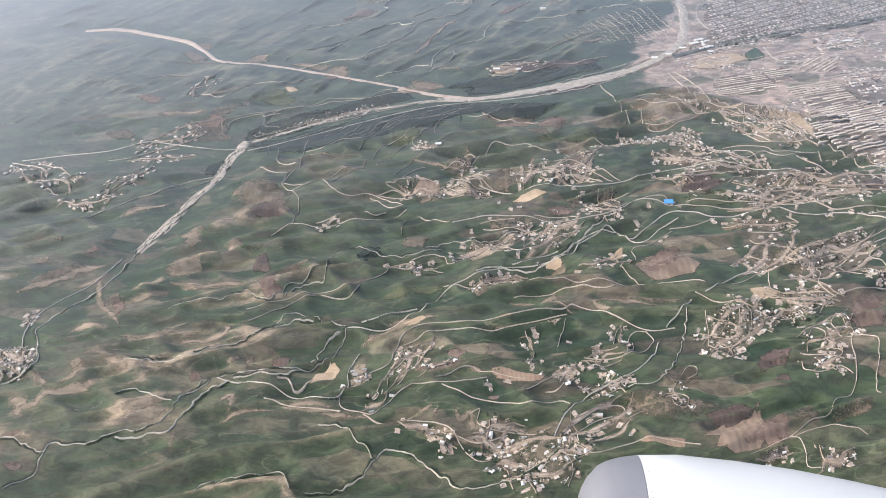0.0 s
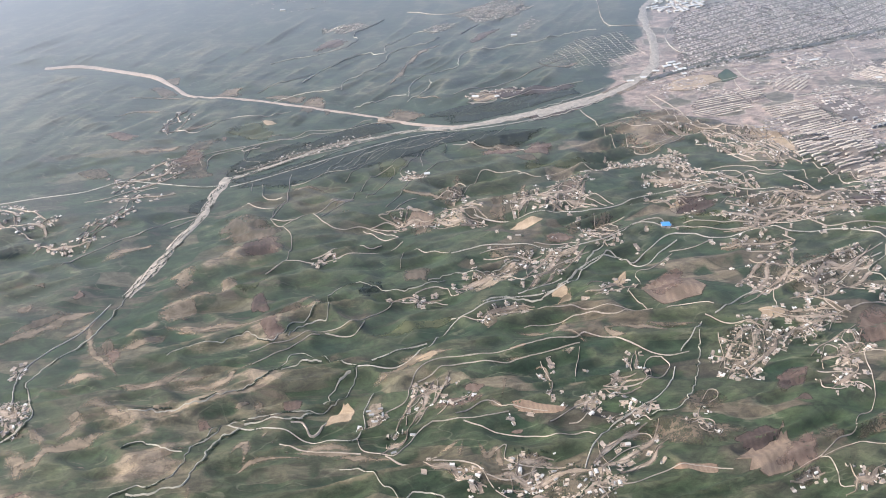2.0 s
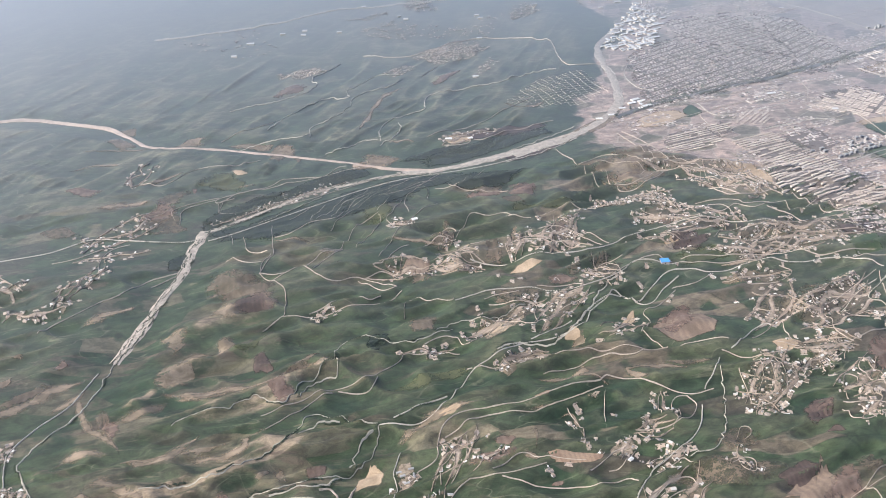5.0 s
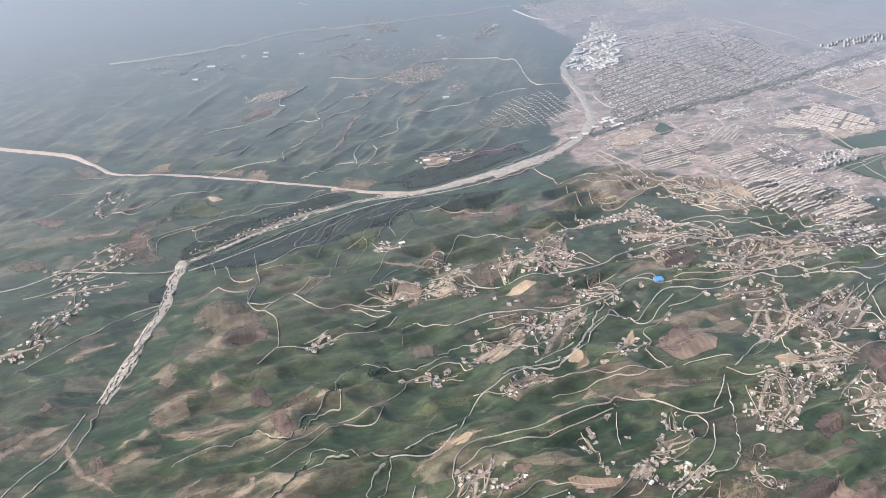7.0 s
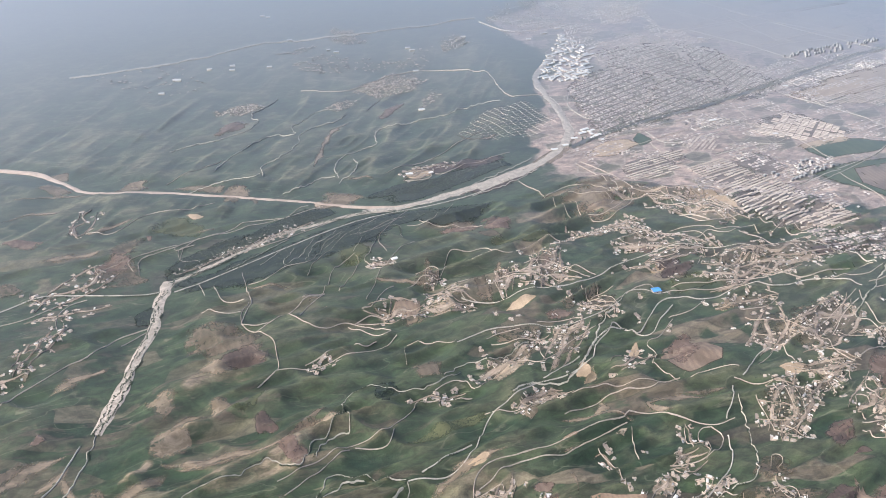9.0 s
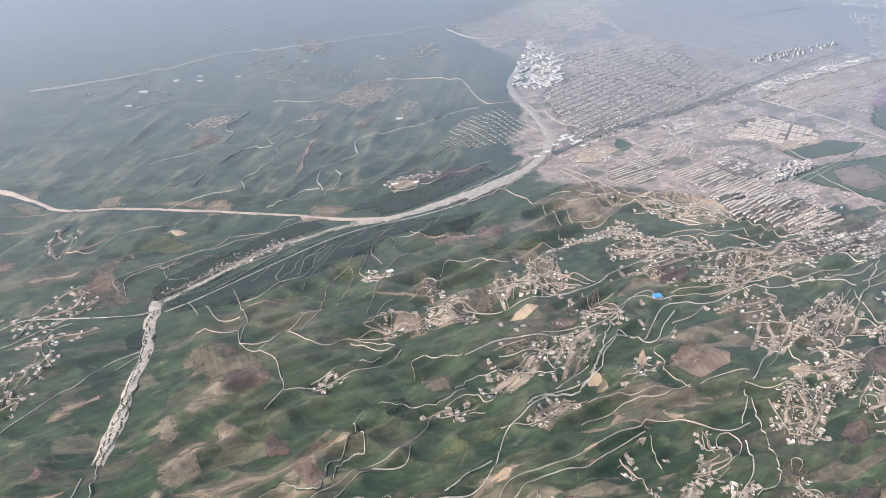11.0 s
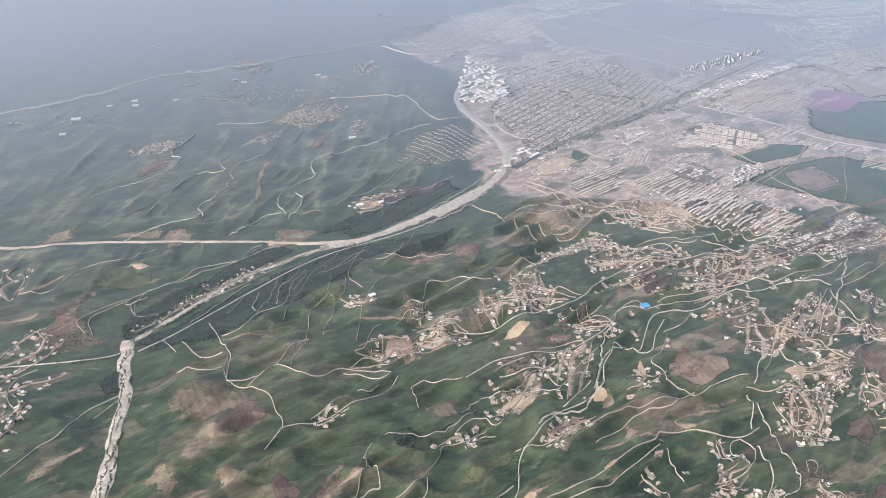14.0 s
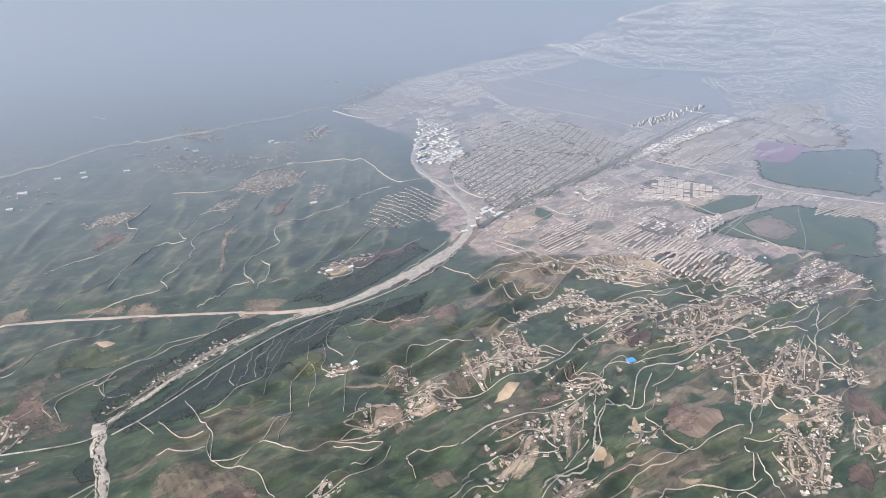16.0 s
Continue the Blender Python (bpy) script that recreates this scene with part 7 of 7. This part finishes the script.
district("dense", [(538, 1022), (527, 972), (552, 943), (568, 908), (633, 924), (670, 934), (723, 910), (727, 934), (732, 1001), (684, 1007), (628, 975), (598, 981), (561, 1011)], -0.003)
district("rows", [(677, 1359), (807, 1417), (855, 1330), (830, 1293), (751, 1303)], -0.842)
district("rows", [(859, 1453), (1016, 1492), (1161, 1525), (1170, 1477), (1044, 1394), (957, 1423)], 0.248)
district("blocks", [(584, 1289), (628, 1293), (636, 1246), (601, 1218)], -1.425)
district("blocks", [(627, 1179), (671, 1227), (758, 1229), (707, 1195)], 0.225)
district("blocks", [(1340, 1609), (1489, 1662), (1603, 1612), (1526, 1540), (1335, 1508)], -0.253)

# loose low buildings and streets over the rest of the plain
district("fill", [(330, 1380), (560, 1500), (900, 1480), (1150, 1330), (1000, 1180), (700, 1050), (540, 1080), (400, 1230)], 0.25)
district("fill", [(700, 1520), (1000, 1700), (1500, 1650), (1500, 1420), (1100, 1400)], 0.3)
district("fill", [(560, 2000), (900, 2250), (1300, 2300), (1000, 1900), (760, 1700), (620, 1750)], 0.4)

# ---- landmarks ----
blue = thing("blue_roofed_hall", "large farm hall with a bright blue metal roof", "hall")
bm = bmesh.new()
box(bm, -5.5, 5.5, -4.4, 4.4, -4.5, 2.6)
part("wall_shell", bm, WALL, blue)
bm = bmesh.new()
gable(bm, -5.8, 5.8, -4.7, 4.7, 2.6, 3.6, 0.2)
part("roof", bm, ROOF_BLUE, blue, "bright blue metal roof")
bm = bmesh.new()
box(bm, -1.0, 1.0, -4.48, -4.35, 0, 1.8)
part("door", bm, DARK, blue)
blue.matrix_basis = Matrix.Translation((247, 939, float(ground_z(247, 939)) + 1.6)) @ Matrix.Rotation(-0.05, 4, "Z")

# single white halls and sheds out in the fields
for kind, x, y in [(0, 315, 1396), (0, 341, 1406), (1, 646, 1426), (0, 1115, 1612), (0, 1157, 1612), (0, 718, 1338), (0, 368, 1429), (2, 412, 1408), (0, 516, 1984), (1, 567, 2013), (1, 618, 2044), (0, -165, 1948), (0, -88, 1947), (2, 53, 2021), (0, 225, 1987), (0, 146, 1621), (0, -45, 2348), (1, -278, 1922), (0, 902, 1872), (0, 890, 1540), (1, 1435, 1702), (2, -47, 1115), (0, 47, 1366), (2, 83, 1365), (0, -276, 1918), (0, -209, 1968), (0, -161, 1977), (0, -34, 2331), (0, 66, 2001), (0, 228, 1962), (0, 583, 2382), (0, 566, 2406), (0, -311, 1853), (0, -17, 2119), (0, 199, 1836), (0, 369, 2023)]:
    put_thing(SHEDS[kind], Matrix.Translation((x, y, float(ground_z(x, y)) + 1.2 * float(rise(x, y)))) @ Matrix.Rotation(0.15 * kind - 0.1, 4, "Z"))

# a yard of long barns among the hills
for x, y, turn in ((-131, 660, 0.1), (-128, 655, 0.1), (-125, 649, 0.1), (-119, 662, 0.1), (-117, 655, 1.6), (-107, 600, 0.3), (-88, 621, -0.2)):
    put_thing(PROTO[4], Matrix.Translation((x, y, float(ground_z(x, y)) + 0.2)) @ Matrix.Rotation(turn, 4, "Z") @ Matrix.Scale(1.0, 4))

# ---- the engine pod as the flight begins, placed and shaped to fit the first camera view ----
def engine_pod():
    root = thing("engine_nacelle", "white jet engine nacelle with a bare grey metal inlet lip", "engine")
    root.matrix_basis = look(PATH[0][1], PATH[0][2], PATH[0][3]) @ Matrix.Translation(NACELLE_AT) @ NACELLE_TURN

    def shell(rows, mat, name, label=""):
        bm = bmesh.new()
        rings = [[bm.verts.new((s, r * math.cos(k * math.tau / 96), r * math.sin(k * math.tau / 96))) for k in range(96)] for s, r in rows]
        for a, b in zip(rings[:-1], rings[1:]):
            for k in range(96):
                f = bm.faces.new((a[k], a[(k + 1) % 96], b[(k + 1) % 96], b[k]))
                f.smooth = True
        return part(name, bm, mat, root, label)

    n = Nodes("white_cowl_paint")
    white = n.finish(n.mix(n.noise(3, 3), (0.72, 0.72, 0.73), (0.78, 0.78, 0.79)), 0.35, haze_gloss=False)
    n = Nodes("grey_inlet_metal")
    grey = n.finish(n.mix(n.noise(6, 3), (0.20, 0.20, 0.23), (0.25, 0.25, 0.28)), 0.5, haze_gloss=False)
    n = Nodes("dark_inlet_liner")
    liner = n.finish(n.mix(n.noise(9, 2), (0.05, 0.05, 0.06), (0.09, 0.09, 0.1)), 0.6, haze_gloss=False)
    shell([(0.16, 0.80), (0.06, 0.83), (0.01, 0.87), (0.0, 0.906), (0.018, 0.96), (0.058, 1.03), (0.134, 1.114), (0.2, 1.147), (0.288, 1.173), (0.403, 1.19)], grey, "inlet_lip", "bare grey metal lip")
    cowl = shell([(0.405, 1.186), (0.411, 1.191), (0.672, 1.2), (0.86, 1.185), (1.056, 1.17), (1.44, 1.125), (1.824, 1.06), (2.085, 1.01), (2.9, 0.85)], white, "cowl", "glossy white cowl")
    shell([(0.16, 0.80), (0.5, 0.78), (1.1, 0.8)], liner, "inlet_liner")
    shell([(1.1, 0.8), (1.1, 0.01)], liner, "fan_face")
    for k in range(36):
        bm = bmesh.new()
        bmesh.ops.create_uvsphere(bm, u_segments=8, v_segments=4, radius=0.004)
        o = part("rivet", bm, grey, cowl)
        o.location = (0.43, 1.192 * math.cos(k * math.tau / 130 + 0.2), 1.192 * math.sin(k * math.tau / 130 + 0.2))


NACELLE_AT = (0.93, -2.61, -6.0)
NACELLE_TURN = Matrix.Rotation(radians(-7), 4, "Y")
engine_pod()
